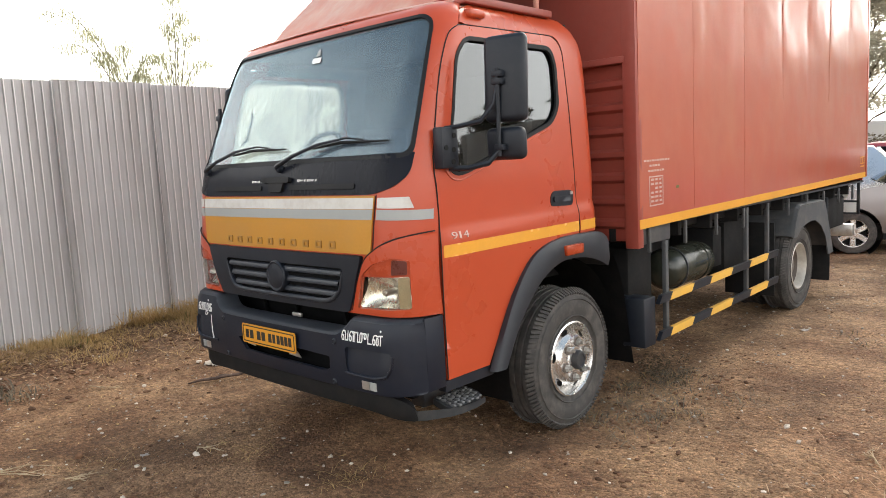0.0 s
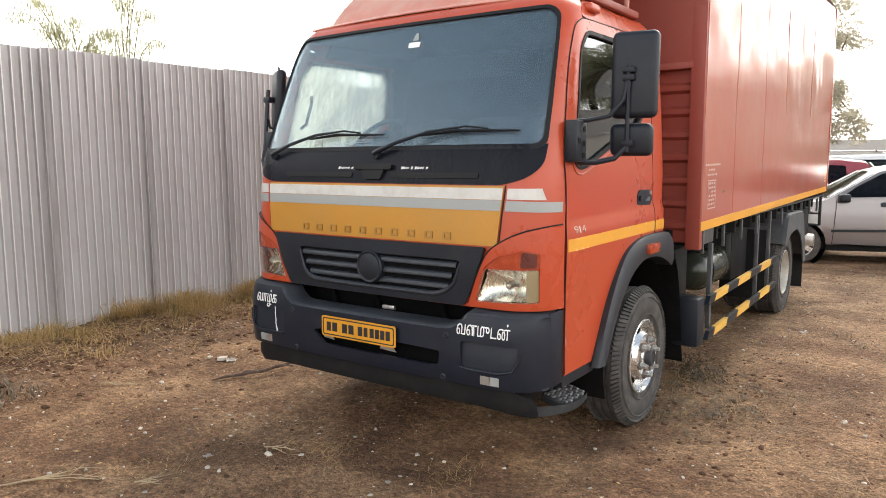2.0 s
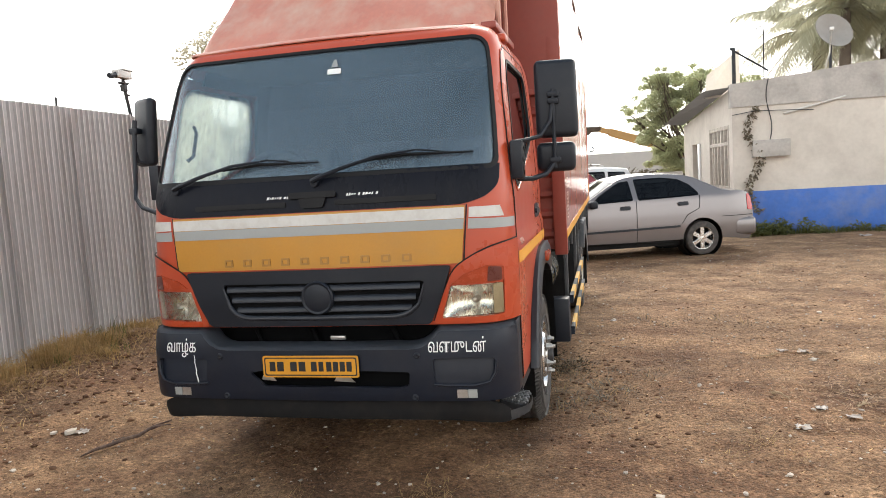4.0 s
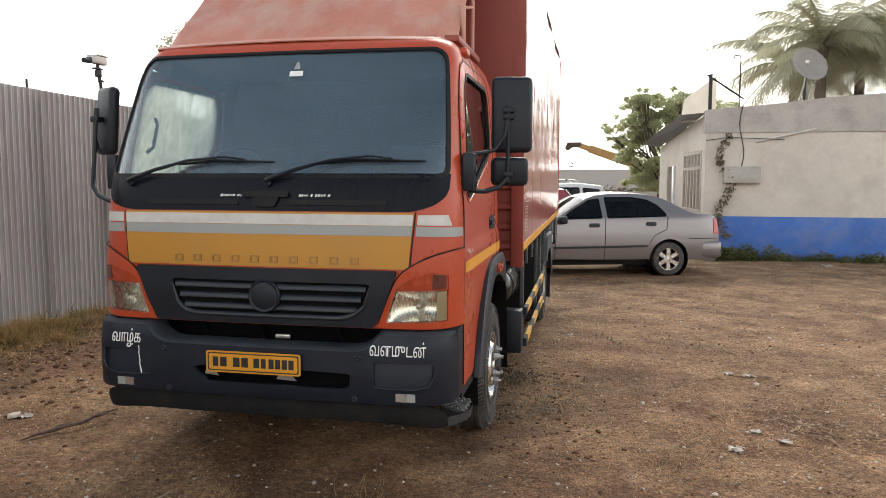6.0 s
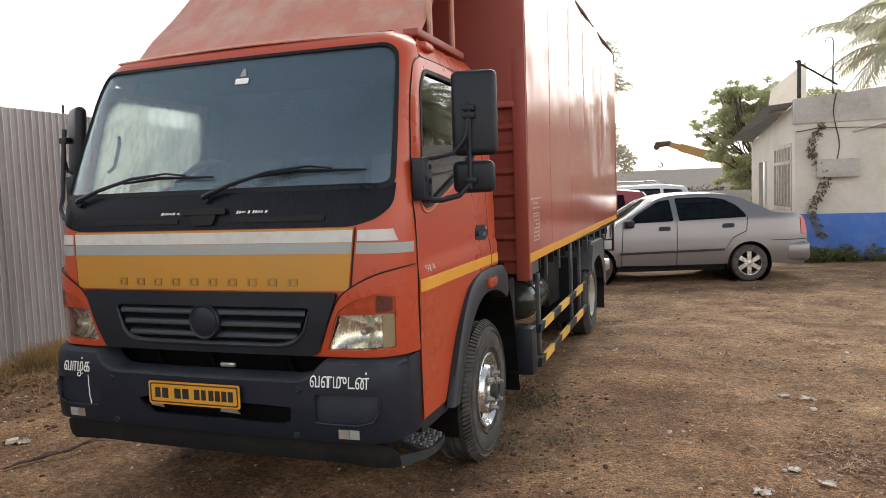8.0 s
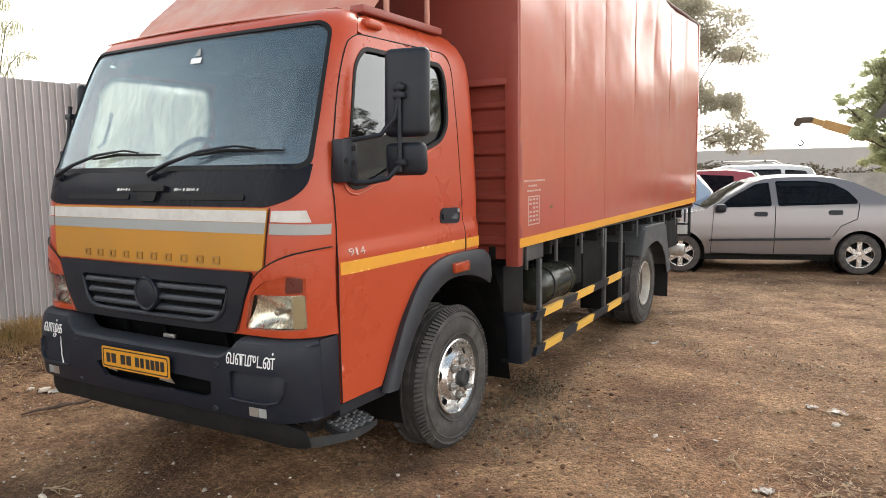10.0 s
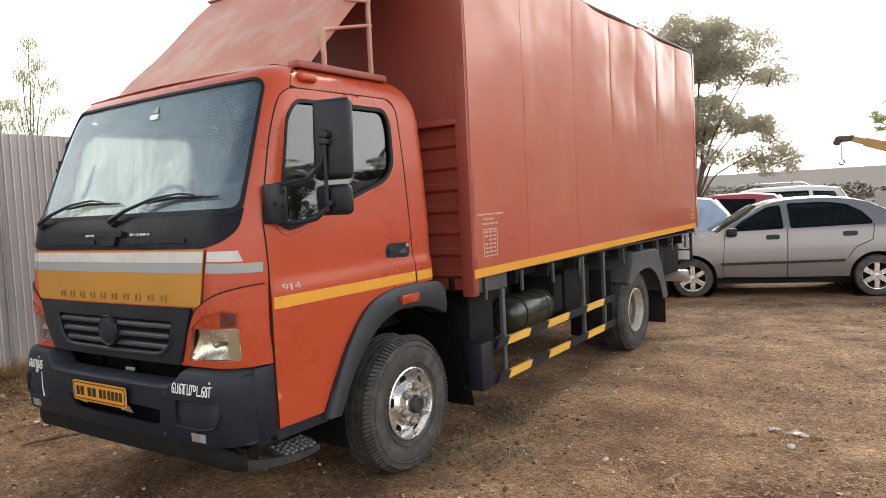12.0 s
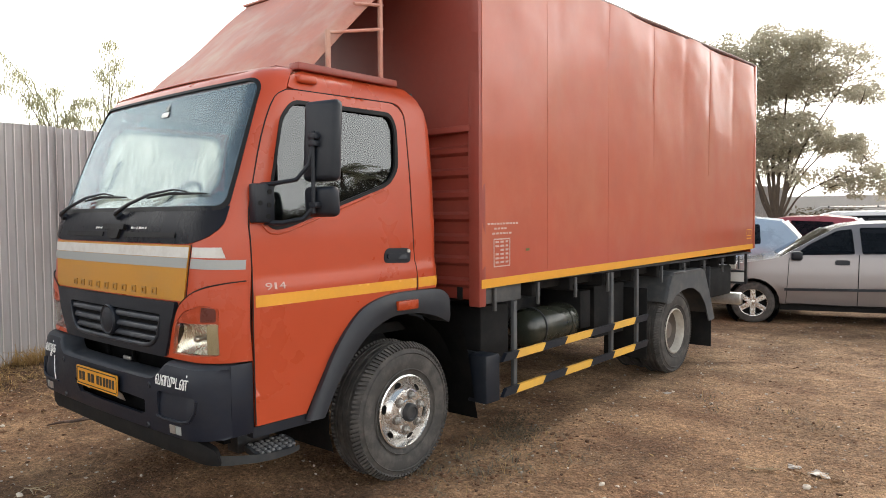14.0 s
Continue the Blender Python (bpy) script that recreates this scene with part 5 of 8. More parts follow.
    hd = part("door_handle", sheet(cup, face, 0.012, 0.006, (), 0.04, flip=fl), M_BLACK, door, "black flush door handle")
    part("grip", sheet(rounded([(1.395, 1.295), (1.575, 1.287), (1.575, 1.318), (1.395, 1.325)], 0.012), face, 0.012, 0.016, (), 0.05, flip=fl), M_BLACK, hd)
    part("lock", sheet(rounded([(1.56, 1.325), (1.585, 1.325), (1.585, 1.345), (1.56, 1.345)], 0.008), face, 0.006, 0.011, (), 0.05, flip=fl), M_STEEL, hd)
    # door sill
    part("door_sill", sheet([(0.472, 0.455), (0.83, 0.455), (0.81, 0.508), (0.472, 0.508)], face, 0.05, -0.004, (), 0.08, flip=fl), M_BLACK, truck)
    # wheel arch flare: swept band
    outer = [(0.785, 0.480), (0.875, 0.645), (0.990, 0.836), (1.12, 0.984), (1.24, 1.054), (1.42, 1.091), (1.68, 1.094), (1.83, 1.084), (1.905, 1.046)]
    inner = [(0.890, 0.478), (0.978, 0.630), (1.090, 0.770), (1.225, 0.886), (1.375, 0.950), (1.50, 0.964), (1.66, 0.952), (1.80, 0.915), (1.905, 0.870)]
    bm = bmesh.new()
    rows_ = []
    outer, inner = smooth_line(outer, 4), smooth_line(inner, 4)
    for (yo, zo), (yi, zi) in zip(outer, inner):
        ring = []
        for t, o in ((0.0, 0.004), (0.0, 0.034), (0.15, 0.046), (0.75, 0.052), (1.0, 0.040), (1.0, -0.12)):
            yy, zz = yo + (yi - yo) * t, zo + (zi - zo) * t
            ring.append(bm.verts.new((s * (0.985 + o), yy, zz)))
        rows_.append(ring)
    for a, b in zip(rows_, rows_[1:]):
        for k in range(5):
            bm.faces.new((a[k], b[k], b[k + 1], a[k + 1]) if s > 0 else (a[k + 1], b[k + 1], b[k], a[k]))
    for ring in (rows_[0], rows_[-1]):
        bm.faces.new(ring)
    flare = part("wheel_arch", bm, M_FLARE, truck, "dark grey plastic wheel arch flare", angle=50)
    ind = new_box(min(s * 1.02, s * 1.056), max(s * 1.02, s * 1.056), 1.425, 1.595, 0.990, 1.047, 0.008)
    part("side_marker", ind, M_AMBER, flare, "orange side marker lamp")
    # mud guard behind the wheel
    bm = bmesh.new()
    rows_ = []
    for yy, zz in ((1.90, 1.02), (1.97, 0.93), (2.04, 0.82), (2.09, 0.68), (2.13, 0.50), (2.16, 0.35), (2.20, 0.185)):
        rows_.append([bm.verts.new((s * xx, yy, zz)) for xx in (0.70, 1.02)])
    for a, b in zip(rows_, rows_[1:]):
        bm.faces.new((a[0], a[1], b[1], b[0]))
    bmesh.ops.solidify(bm, geom=bm.faces[:], thickness=0.012)
    part("mud_flap", bm, M_LINER, truck, "black rubber mud flap")
    # inner arch
    bm = bmesh.new()
    rows_ = []
    for k in range(15):
        a = radians(200 - k * 13)
        rows_.append([bm.verts.new((s * xx, 1.47 + 0.53 * math.cos(a) * 1.0, 0.44 + 0.52 * math.sin(a))) for xx in (0.35, 0.99)])
    for a, b in zip(rows_, rows_[1:]):
        bm.faces.new((a[0], a[1], b[1], b[0]))
    bmesh.ops.solidify(bm, geom=bm.faces[:], thickness=0.01)
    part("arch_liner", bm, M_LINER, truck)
    # number badge on the door, small roof marker
    bm = new_box(min(s * 0.87, s * 0.935), max(s * 0.87, s * 0.935), 0.83, 0.95, 2.245, 2.290, 0.015, None, 3)
    part("roof_marker", bm, M_CAB, truck)
    # step pad below the door
    tread = lambda X, Y, s=s: (s * X, Y, 0.362 + 0.22 * (1.0 - X))
    pad_out = rounded([(0.855, 0.500), (0.965, 0.490), (0.992, 0.53), (0.990, 0.720), (0.940, 0.755), (0.855, 0.745)], [0.02, 0.03, 0.03, 0.03, 0.03, 0.03])
    step = part("step_pad", sheet(pad_out, tread, 0.030, 0.0, (), 0.03, flip=s < 0), M_CHASSIS, truck, "worn plastic step with raised grip studs")
    bm = bmesh.new()
    for iy in range(7):
        for ix in range(4):
            cx, cy = 0.876 + ix * 0.032 + (0.010 if iy % 2 else 0.0), 0.525 + iy * 0.032
            if cx > 0.990:
                continue
            cz = tread(cx, cy)[2]
            add_box(bm, s * cx - 0.0135, s * cx + 0.0135, cy - 0.0105, cy + 0.0105, cz - 0.004, cz + 0.009, 0.004, None, 1)
    part("grip_studs", bm, M_TREAD, step, "scuffed grey grip studs")
    part("step_bracket", new_box(min(s * 0.70, s * 0.80), max(s * 0.70, s * 0.80), 0.50, 0.70, 0.33, 0.46, 0.01), M_CHASSIS, step)

for ch, yy in zip("914", (0.568, 0.608, 0.650)):
    bent_text("digit", ch, 0.046, side, M_LABEL, truck, (yy, 1.196), 0.014 if ch == "1" else 0.040, 0.003, 0.002)

# cab rear wall, floor and roof
roof_bm = bmesh.new()
rows_ = []
for i, y in enumerate(np.linspace(0.80, 1.66, 12)):
    row = []
    for x in np.linspace(-0.77, 0.77, 13):
        row.append(roof_bm.verts.new((x, y, 2.35 + 0.025 * (1 - (x / 0.77) ** 2) * math.sin(math.pi * (y - 0.75) / 1.1))))
    rows_.append(row)
for a, b in zip(rows_, rows_[1:]):
    for k in range(12):
        roof_bm.faces.new((a[k], a[k + 1], b[k + 1], b[k]))
bmesh.ops.solidify(roof_bm, geom=roof_bm.faces[:], thickness=0.015)
part("cab_roof", roof_bm, M_CAB, truck)
part("cab_rear_wall", new_box(-0.875, 0.875, 1.765, 1.785, 1.05, 2.14, 0.004), M_CAB, truck)
part("cab_floor", new_box(-0.70, 0.70, 0.48, 1.86, 0.80, 0.86), M_LINER, truck)

# deflector sheet over the cab
def deflector_face(X, v):
    sag = 0.018 * math.sin(X * 5 + v * 3) * math.sin(max(0.0, v) * 4)
    fold = max(0.0, abs(X) - 0.83)
    y = 0.835 + v * 0.735
    # the foot lies on the curve of the cab roof
    foot = float(np.interp(y, [0.60, 0.63, 0.67, 0.73, 0.80], [2.26, 2.29, 2.32, 2.34, 2.35])) + 0.012
    z = max(2.362 + v * 0.678 - 0.04 * (X / 0.9) ** 2, foot - 0.02 * (X / 0.9) ** 2)
    return (X - 0.04, y + fold * 0.55 + 0.02 * (X / 0.77) ** 2 * max(0.0, min(1.0, 1 - v * 4)), z - fold * 0.55 + sag)


defl = part("wind_deflector", sheet([(-0.78, -0.24), (0.84, -0.24), (0.895, -0.05), (0.895, 1.22), (-0.895, 1.22), (-0.895, -0.05)], deflector_face, 0.006, 0.0, (), 0.032), M_ROOF, truck, "faded red sheet wind deflector sloping over the cab")
part("deflector_top", new_box(-0.9, 0.9, 1.72, 2.07, 3.17, 3.185, 0.003), M_ROOF, defl)
for s in (1,):
    part("roof_rail", new_box(min(s * 0.80, s * 0.885), max(s * 0.80, s * 0.885), 0.86, 1.60, 2.325, 2.365, 0.008), M_BOXF, defl)
    part("post", new_tube([(s * 0.868, 1.075, 2.35), (s * 0.868, 1.075, 2.57)], 0.016, 8), M_ROOF, defl, "pinkish red steel post")
    part("post", new_tube([(s * 0.85, 1.495, 2.35), (s * 0.85, 1.495, 2.96)], 0.016, 8), M_ROOF, defl)
    part("cross_rod", new_tube([(s * 0.866, 1.065, 2.555), (s * 0.85, 1.515, 2.66)], 0.010, 8), M_ROOF, defl)
    part("cross_rod", new_tube([(s * 0.86, 1.28, 2.76), (s * 0.85, 1.515, 2.80)], 0.010, 8), M_ROOF, defl)

# cab interior
for s, face in ((1, side), (-1, other)):
    for trim in ([(0.62, 1.10), (1.80, 1.10), (1.80, 1.74), (1.49, 1.745), (1.08, 1.59), (0.70, 1.47), (0.64, 1.48)], [(0.86, 2.176), (1.80, 2.176), (1.80, 2.27), (0.88, 2.27)], [(1.55, 1.745), (1.80, 1.745), (1.80, 2.174), (1.55, 2.174)]):
        part("door_lining", sheet(trim, face, 0.01, -0.040, (), 0.06, flip=s < 0), M_INTERIOR, truck)
part("rear_lining", new_box(-0.94, 0.94, 1.70, 1.715, 1.05, 2.08, 0.003), M_INTERIOR, truck)
part("rear_lining", new_box(-0.885, 0.885, 1.716, 1.73, 2.0, 2.30, 0.003), M_INTERIOR, truck)
part("headliner", new_box(-0.89, 0.89, 0.76, 1.73, 2.255, 2.27, 0.003), M_INTERIOR, truck)
part("dashboard", new_box(-0.88, 0.88, 0.42, 0.78, 1.25, 1.56, 0.05, None, 3), M_INTERIOR, truck)
for x in (-0.55, 0.0, 0.52):
    bm = new_box(x - 0.23, x + 0.23, 1.05, 1.50, 1.02, 1.20, 0.05, None, 3)
    add_box(bm, x - 0.22, x + 0.22, 1.46, 1.60, 1.15, 1.80, 0.05, pose(0, 0, 0), 3)
    part("cab_seat", bm, M_SEAT, truck)
bm = bmesh.new()
m = pose(-0.5, 0.92, 1.60, 55, 0, 0)
add_tube(bm, [m @ Vector((0.21 * math.cos(a), 0.21 * math.sin(a), 0)) for a in np.linspace(0, math.tau, 33)], 0.016, 8)
add_tube(bm, [m @ Vector((-0.2, 0, 0)), m @ Vector((0.2, 0, 0))], 0.014, 8)
add_tube(bm, [m @ Vector((0, 0, 0)), (-0.5, 0.70, 1.42)], 0.03, 8)
part("steering_wheel", bm, M_BLACK, truck)
part("grab_handle", new_tube([(-0.88, 0.62, 1.72), (-0.85, 0.64, 1.75), (-0.85, 0.69, 1.88), (-0.88, 0.72, 1.92)], 0.010, 8), M_SEAT, truck)

# mirrors: two on the near side, a single one on the driver's side
for s in (1, -1):
    yaw = 10 if s > 0 else -33
    mx_ = 1.190 if s > 0 else -1.225
    big = part("mirror", new_box(-0.108, 0.108, -0.035, 0.03, -0.200, 0.200, 0.03, pose(mx_, 0.765, 1.915, -3, 0 if s > 0 else 2, yaw), 3), M_BLACK, truck, "large black wing mirror on a tubular arm")
    part("mirror_glass", new_box(-0.082, 0.082, 0.0255, 0.0312, -0.175, 0.175, 0.001, pose(mx_, 0.765, 1.915, -3, 0 if s > 0 else 2, yaw)), M_MIRROR, big)
    arm = bmesh.new()
    if s > 0:
        part("small_mirror", new_box(-0.100, 0.100, -0.035, 0.03, -0.076, 0.076, 0.03, pose(1.180, 0.765, 1.617, 4, 0, yaw), 3), M_BLACK, truck, "smaller lower black wing mirror")
        add_tube(arm, [(1.00, 0.53, 1.70), (1.05, 0.57, 1.705), (1.11, 0.66, 1.725), (1.16, 0.70, 1.80), (1.175, 0.715, 1.90)], 0.011, 8)
        add_tube(arm, [(1.00, 0.55, 1.515), (1.07, 0.60, 1.512), (1.13, 0.68, 1.53), (1.17, 0.71, 1.58)], 0.013, 8)
        add_tube(arm, [(1.175, 0.712, 1.56), (1.178, 0.712, 1.96)], 0.011, 8)
        for z in (1.60, 1.90, 1.935):
            add_box(arm, 1.150, 1.206, 0.70, 0.745, z - 0.014, z + 0.014, 0.005)
    else:
        add_tube(arm, [(-1.252, 0.70, 1.985), (-1.256, 0.69, 1.90), (-1.258, 0.66, 1.60), (-1.235, 0.62, 1.53), (-1.16, 0.57, 1.475), (-0.99, 0.50, 1.43)], 0.013, 8)
        add_tube(arm, [(-1.256, 0.69, 1.80), (-1.25, 0.70, 1.745), (-1.20, 0.72, 1.730), (-1.165, 0.735, 1.74)], 0.010, 8)
        add_box(arm, -1.285, -1.230, 0.68, 0.735, 1.905, 1.94, 0.006)
    part("mirror_arm", arm, M_BLACK, truck)
    br = new_box(min(s * 0.975, s * 1.035), max(s * 0.975, s * 1.035), 0.475, 0.585, 1.515, 1.705, 0.008)
    plate_ = part("mirror_bracket", br, M_BLACK, truck, "black mirror bracket with bolt holes")
    for yy, zz in ((0.555, 1.665), (0.50, 1.61), (0.55, 1.60), (0.545, 1.545)):
        bm = bmesh.new()
        add_lathe(bm, [(0.0, 0.001), (0.013, 0.001), (0.013, -0.004)], 12, pose(s * 1.037, yy, zz, 0, 0, 0 if s > 0 else 180))
        part("bolt_hole", bm, M_LINER, plate_)

# wipers
for x0, x1, z1 in ((-0.74, 0.04, 1.662), (0.045, 0.83, 1.664)):
    wip = bmesh.new()
    P = lambda X, z, o: Vector(front(X, z)) + Vector((0, -o, o * 0.4))
    add_tube(wip, [P(x0 - 0.03, 1.553, 0.025), P(x0, 1.560, 0.035), P(x0 + 0.12, 1.600, 0.040), P(x0 + 0.30, 1.650, 0.036), P(x0 + 0.46, z1 + 0.005, 0.030)], [0.014, 0.013, 0.010, 0.008, 0.006], 8)
    arm_ = part("wiper", wip, M_BLACK, truck, "black windscreen wiper")
    bl = bmesh.new()
    add_tube(bl, [P(x0 + 0.24, z1 - 0.022, 0.014), P(x0 + 0.45, z1 - 0.004, 0.014), P(x1, z1 - 0.010, 0.012)], [0.006, 0.009, 0.005], 6)
    add_tube(bl, [P(x0 + 0.30, z1 - 0.004, 0.020), P(x0 + 0.5, z1 + 0.012, 0.024), P(x0 + 0.62, z1 + 0.000, 0.018)], 0.005, 6)
    part("blade", bl, M_RUBBER, arm_)
    pv = bmesh.new()
    add_lathe(pv, [(0.0, 0.03), (0.018, 0.028), (0.022, 0.0)], 14, pose(*P(x0 - 0.02, 1.553, 0.0), 0, 0, -90))
    part("pivot", pv, M_BLACK, arm_)

# ---- cargo box ----
BF, BB, BW = 2.08, 7.36, 1.135


def rise(y):
    return 0.0115 * (y - BF)


BOX_TOP, BOX_LOW = 3.215, 1.072


def dent(y, z):
    """Buckled sheet: shallow waves, deeper high up."""
    k = float(np.interp(z, [1.0, 1.5, 2.4, 3.2], [0.2, 0.35, 0.9, 1.05]))
    v = 0.012 * noise.noise((y * 1.3, z * 1.1, 2.2)) + 0.006 * noise.noise((y * 3.0, z * 2.6, 5.0)) + 0.0026 * noise.noise((y * 6 + z * 1.5, z * 7, 1.0))
    # creased vertical folds along the joints of the sheets
    for f in (3.05, 3.78, 4.62, 5.32, 5.93, 6.62):
        v -= 0.005 * math.exp(-((y - f - 0.02 * math.sin(z * 2.3 + f)) / 0.03) ** 2) * float(np.interp(z, [1.6, 2.6], [0.1, 1.0]))
    return v * k


def box_side(Y, z):
    return (BW + dent(Y, z), Y, z + rise(Y))


def box_other(Y, z):
    return (-BW - dent(Y + 9, z), Y, z + rise(Y))


body = part("cargo_box", sheet([(BF + 0.03, BOX_LOW), (BB - 0.02, BOX_LOW), (BB - 0.02, BOX_TOP), (BF + 0.03, BOX_TOP)], box_side, 0.01, 0.0, (), 0.055), M_BOX, truck, "faded red sheet metal cargo box with dents")
part("box_wall", sheet([(BF + 0.03, BOX_LOW), (BB - 0.02, BOX_LOW), (BB - 0.02, BOX_TOP), (BF + 0.03, BOX_TOP)], box_other, 0.01, 0.0, (), 0.12, flip=True), M_BOX, body)
for s, fc, fl in ((1, box_side, False), (-1, box_other, True)):
    part("yellow_stripe", sheet([(BF + 0.02, 1.070), (BB - 0.02, 1.070), (BB - 0.02, 1.128), (BF + 0.02, 1.128)], fc, 0.003, 0.003, (), 0.12, flip=fl), M_STRIPE, body, "yellow stripe along the box bottom")
    # top rail, wavy
    pts = [(s * (BW - 0.012 + 0.006 * math.sin(y * 3.1)), y, BOX_TOP + rise(y) + 0.012 * noise.noise((y * 1.7, 0, 4))) for y in np.linspace(BF, BB, 40)]
    part("top_rail", new_tube(pts, 0.022, 8), M_RAIL, body, "dark weathered top edge of the box")
    # overlapping sheet seams
    for y in (2.88, 3.78, 4.62, 5.93):
        z0, z1 = (1.14, BOX_TOP) if y in (2.88, 3.78) else (1.9, BOX_TOP)
        part("sheet_seam", sheet([(y, z0), (y + 0.016, z0), (y + 0.016 + 0.01 * (y - 4), z1), (y + 0.01 * (y - 4), z1)], fc, 0.003, 0.0012, (), 0.1, flip=fl), M_BOX, body)
    part("rear_post", new_box(min(s * (BW - 0.05), s * (BW + 0.008)), max(s * (BW - 0.05), s * (BW + 0.008)), BB - 0.04, BB + 0.02, BOX_LOW + rise(BB), BOX_TOP + rise(BB), 0.006), M_BOX, body)
# writing panel: bars in frames
rnd = random.Random(7)
part("label_frame", sheet([(2.228, 1.200), (2.412, 1.200), (2.412, 1.388), (2.228, 1.388)], box_side, 0.001, 0.0025, ([(2.236, 1.208), (2.404, 1.208), (2.404, 1.380), (2.236, 1.380)],), 0.1), M_LABEL, body)
for r in range(6):
    z = 1.224 + r * 0.027
    for a, b in ((2.248, 2.292), (2.302, 2.348), (2.360, 2.394)):
        if rnd.random() < 0.8:
            part("label_bar", sheet([(a, z), (b - rnd.uniform(0, 0.012), z), (b - rnd.uniform(0, 0.012), z + 0.013), (a, z + 0.013)], box_side, 0.001, 0.0025, (), 0.1), M_LABEL, body)
for a, b, z in ((2.165, 2.49, 1.480), (2.235, 2.36, 1.448), (2.215, 2.40, 1.416)):
    x = a
    while x < b:
        wd = rnd.uniform(0.018, 0.034)
        part("label_bar", sheet([(x, z), (x + wd, z), (x + wd, z + 0.012), (x, z + 0.012)], box_side, 0.001, 0.0025, (), 0.1), M_LABEL, body)
        x += wd + 0.009
part("label_frame", sheet([(7.10, 1.225), (7.26, 1.225), (7.26, 1.305), (7.10, 1.305)], box_side, 0.001, 0.0025, ([(7.11, 1.235), (7.175, 1.235), (7.175, 1.295), (7.11, 1.295)], [(7.187, 1.235), (7.25, 1.235), (7.25, 1.295), (7.187, 1.295)]), 0.1), M_STRIPE, body)
part("label_bar", sheet([(7.10, 1.19), (7.26, 1.19), (7.26, 1.205), (7.10, 1.205)], box_side, 0.001, 0.0025, (), 0.1), M_STRIPE, body)
part("green_scuff", sheet(rounded([(2.600, 1.290), (2.645, 1.290), (2.645, 1.308), (2.600, 1.308)], 0.006), box_side, 0.001, 0.002, (), 0.1), M_WEED, body)

# box front
bf = lambda X, z: (X, BF + 0.004 * noise.noise((X * 2, z * 2, 9)), z)
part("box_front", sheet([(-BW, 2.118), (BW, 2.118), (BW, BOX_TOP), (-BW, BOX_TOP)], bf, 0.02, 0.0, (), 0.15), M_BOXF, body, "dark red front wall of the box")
for s in (-1, 1):
    def q(pts):
        r = [(s * x, z) for x, z in pts]
        return r if s > 0 else r[::-1]
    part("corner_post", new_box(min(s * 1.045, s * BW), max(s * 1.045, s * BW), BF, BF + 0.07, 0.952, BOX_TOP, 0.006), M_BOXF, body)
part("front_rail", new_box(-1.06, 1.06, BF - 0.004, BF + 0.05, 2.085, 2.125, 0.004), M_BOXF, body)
bm = bmesh.new()
prev = None
z = 0.99
prof = []
while z < 2.09:
    prof += [(0.055, z), (0.055, z + 0.075), (0.030, z + 0.095), (0.030, z + 0.125)]
    z += 0.145
for o, zz in prof:
    zz = min(zz, 2.088)
    a, b = bm.verts.new((-1.05, BF + o, zz)), bm.verts.new((1.05, BF + o, zz))
    if prev:
        bm.faces.new((prev[0], prev[1], b, a))
    prev = (a, b)
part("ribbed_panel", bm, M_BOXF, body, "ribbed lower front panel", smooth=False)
bm = bmesh.new()
vs = [bm.verts.new((x, y, BOX_TOP + rise(y) - 0.005)) for x, y in ((-BW, BF), (BW, BF), (BW, BB), (-BW, BB))]
bm.faces.new(vs)
bmesh.ops.solidify(bm, geom=bm.faces[:], thickness=0.01)
part("box_roof", bm, M_BOX, body)
part("box_back", new_box(-BW + 0.03, BW - 0.03, BB - 0.03, BB - 0.01, BOX_LOW, BOX_TOP), M_BOX, body)
part("box_floor", new_box(-BW + 0.02, BW - 0.02, BF + 0.12, BB - 0.02, BOX_LOW + 0.0, BOX_LOW + 0.02), M_CHASSIS, body)

# ---- chassis ----
for s in (-1, 1):
    part("frame_rail", new_box(min(s * 0.36, s * 0.43), max(s * 0.36, s * 0.43), 0.5, 7.3, 0.62, 0.83, 0.01), M_CHASSIS, truck)
    # runner blackened to give the shade below the stripe
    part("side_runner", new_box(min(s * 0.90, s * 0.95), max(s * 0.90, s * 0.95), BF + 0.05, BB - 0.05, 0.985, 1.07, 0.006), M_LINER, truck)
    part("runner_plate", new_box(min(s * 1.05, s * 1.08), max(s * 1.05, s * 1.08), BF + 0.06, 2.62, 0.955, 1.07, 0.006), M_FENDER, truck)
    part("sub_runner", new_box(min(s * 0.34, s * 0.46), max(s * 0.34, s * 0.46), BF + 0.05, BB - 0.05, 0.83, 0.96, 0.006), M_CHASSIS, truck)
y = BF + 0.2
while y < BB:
    # cross members blackened for the shade under the floor
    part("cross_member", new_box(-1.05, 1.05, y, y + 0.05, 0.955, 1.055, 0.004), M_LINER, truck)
    for s in (-1, 1):
        part("hanger", new_box(min(s * 1.085, s * 1.105), max(s * 1.085, s * 1.105), y, y + 0.025, 0.905, 1.06, 0.003), M_FENDER, truck)
    y += 0.52
# gearbox, prop shaft, air tanks, battery box
part("gearbox", new_box(-0.26, 0.26, 1.6, 2.9, 0.42, 0.80, 0.05), M_CHASSIS, truck)
part("prop_shaft", new_tube([(0, 2.9, 0.60), (0, 5.0, 0.46)], 0.05, 12), M_CHASSIS, truck)
tank = bmesh.new()
add_lathe(tank, [(0.0, 0.0), (0.08, 0.01), (0.125, 0.035), (0.15, 0.075), (0.152, 0.52), (0.152, 0.55), (0.158, 0.552), (0.158, 0.575), (0.152, 0.577), (0.15, 0.66), (0.125, 0.70), (0.08, 0.725), (0.0, 0.735)], 32, pose(0.80, 2.98, 0.665, 0, 0, 90))
tk = part("air_tank", tank, M_TANK, truck, "olive cylindrical air tank")
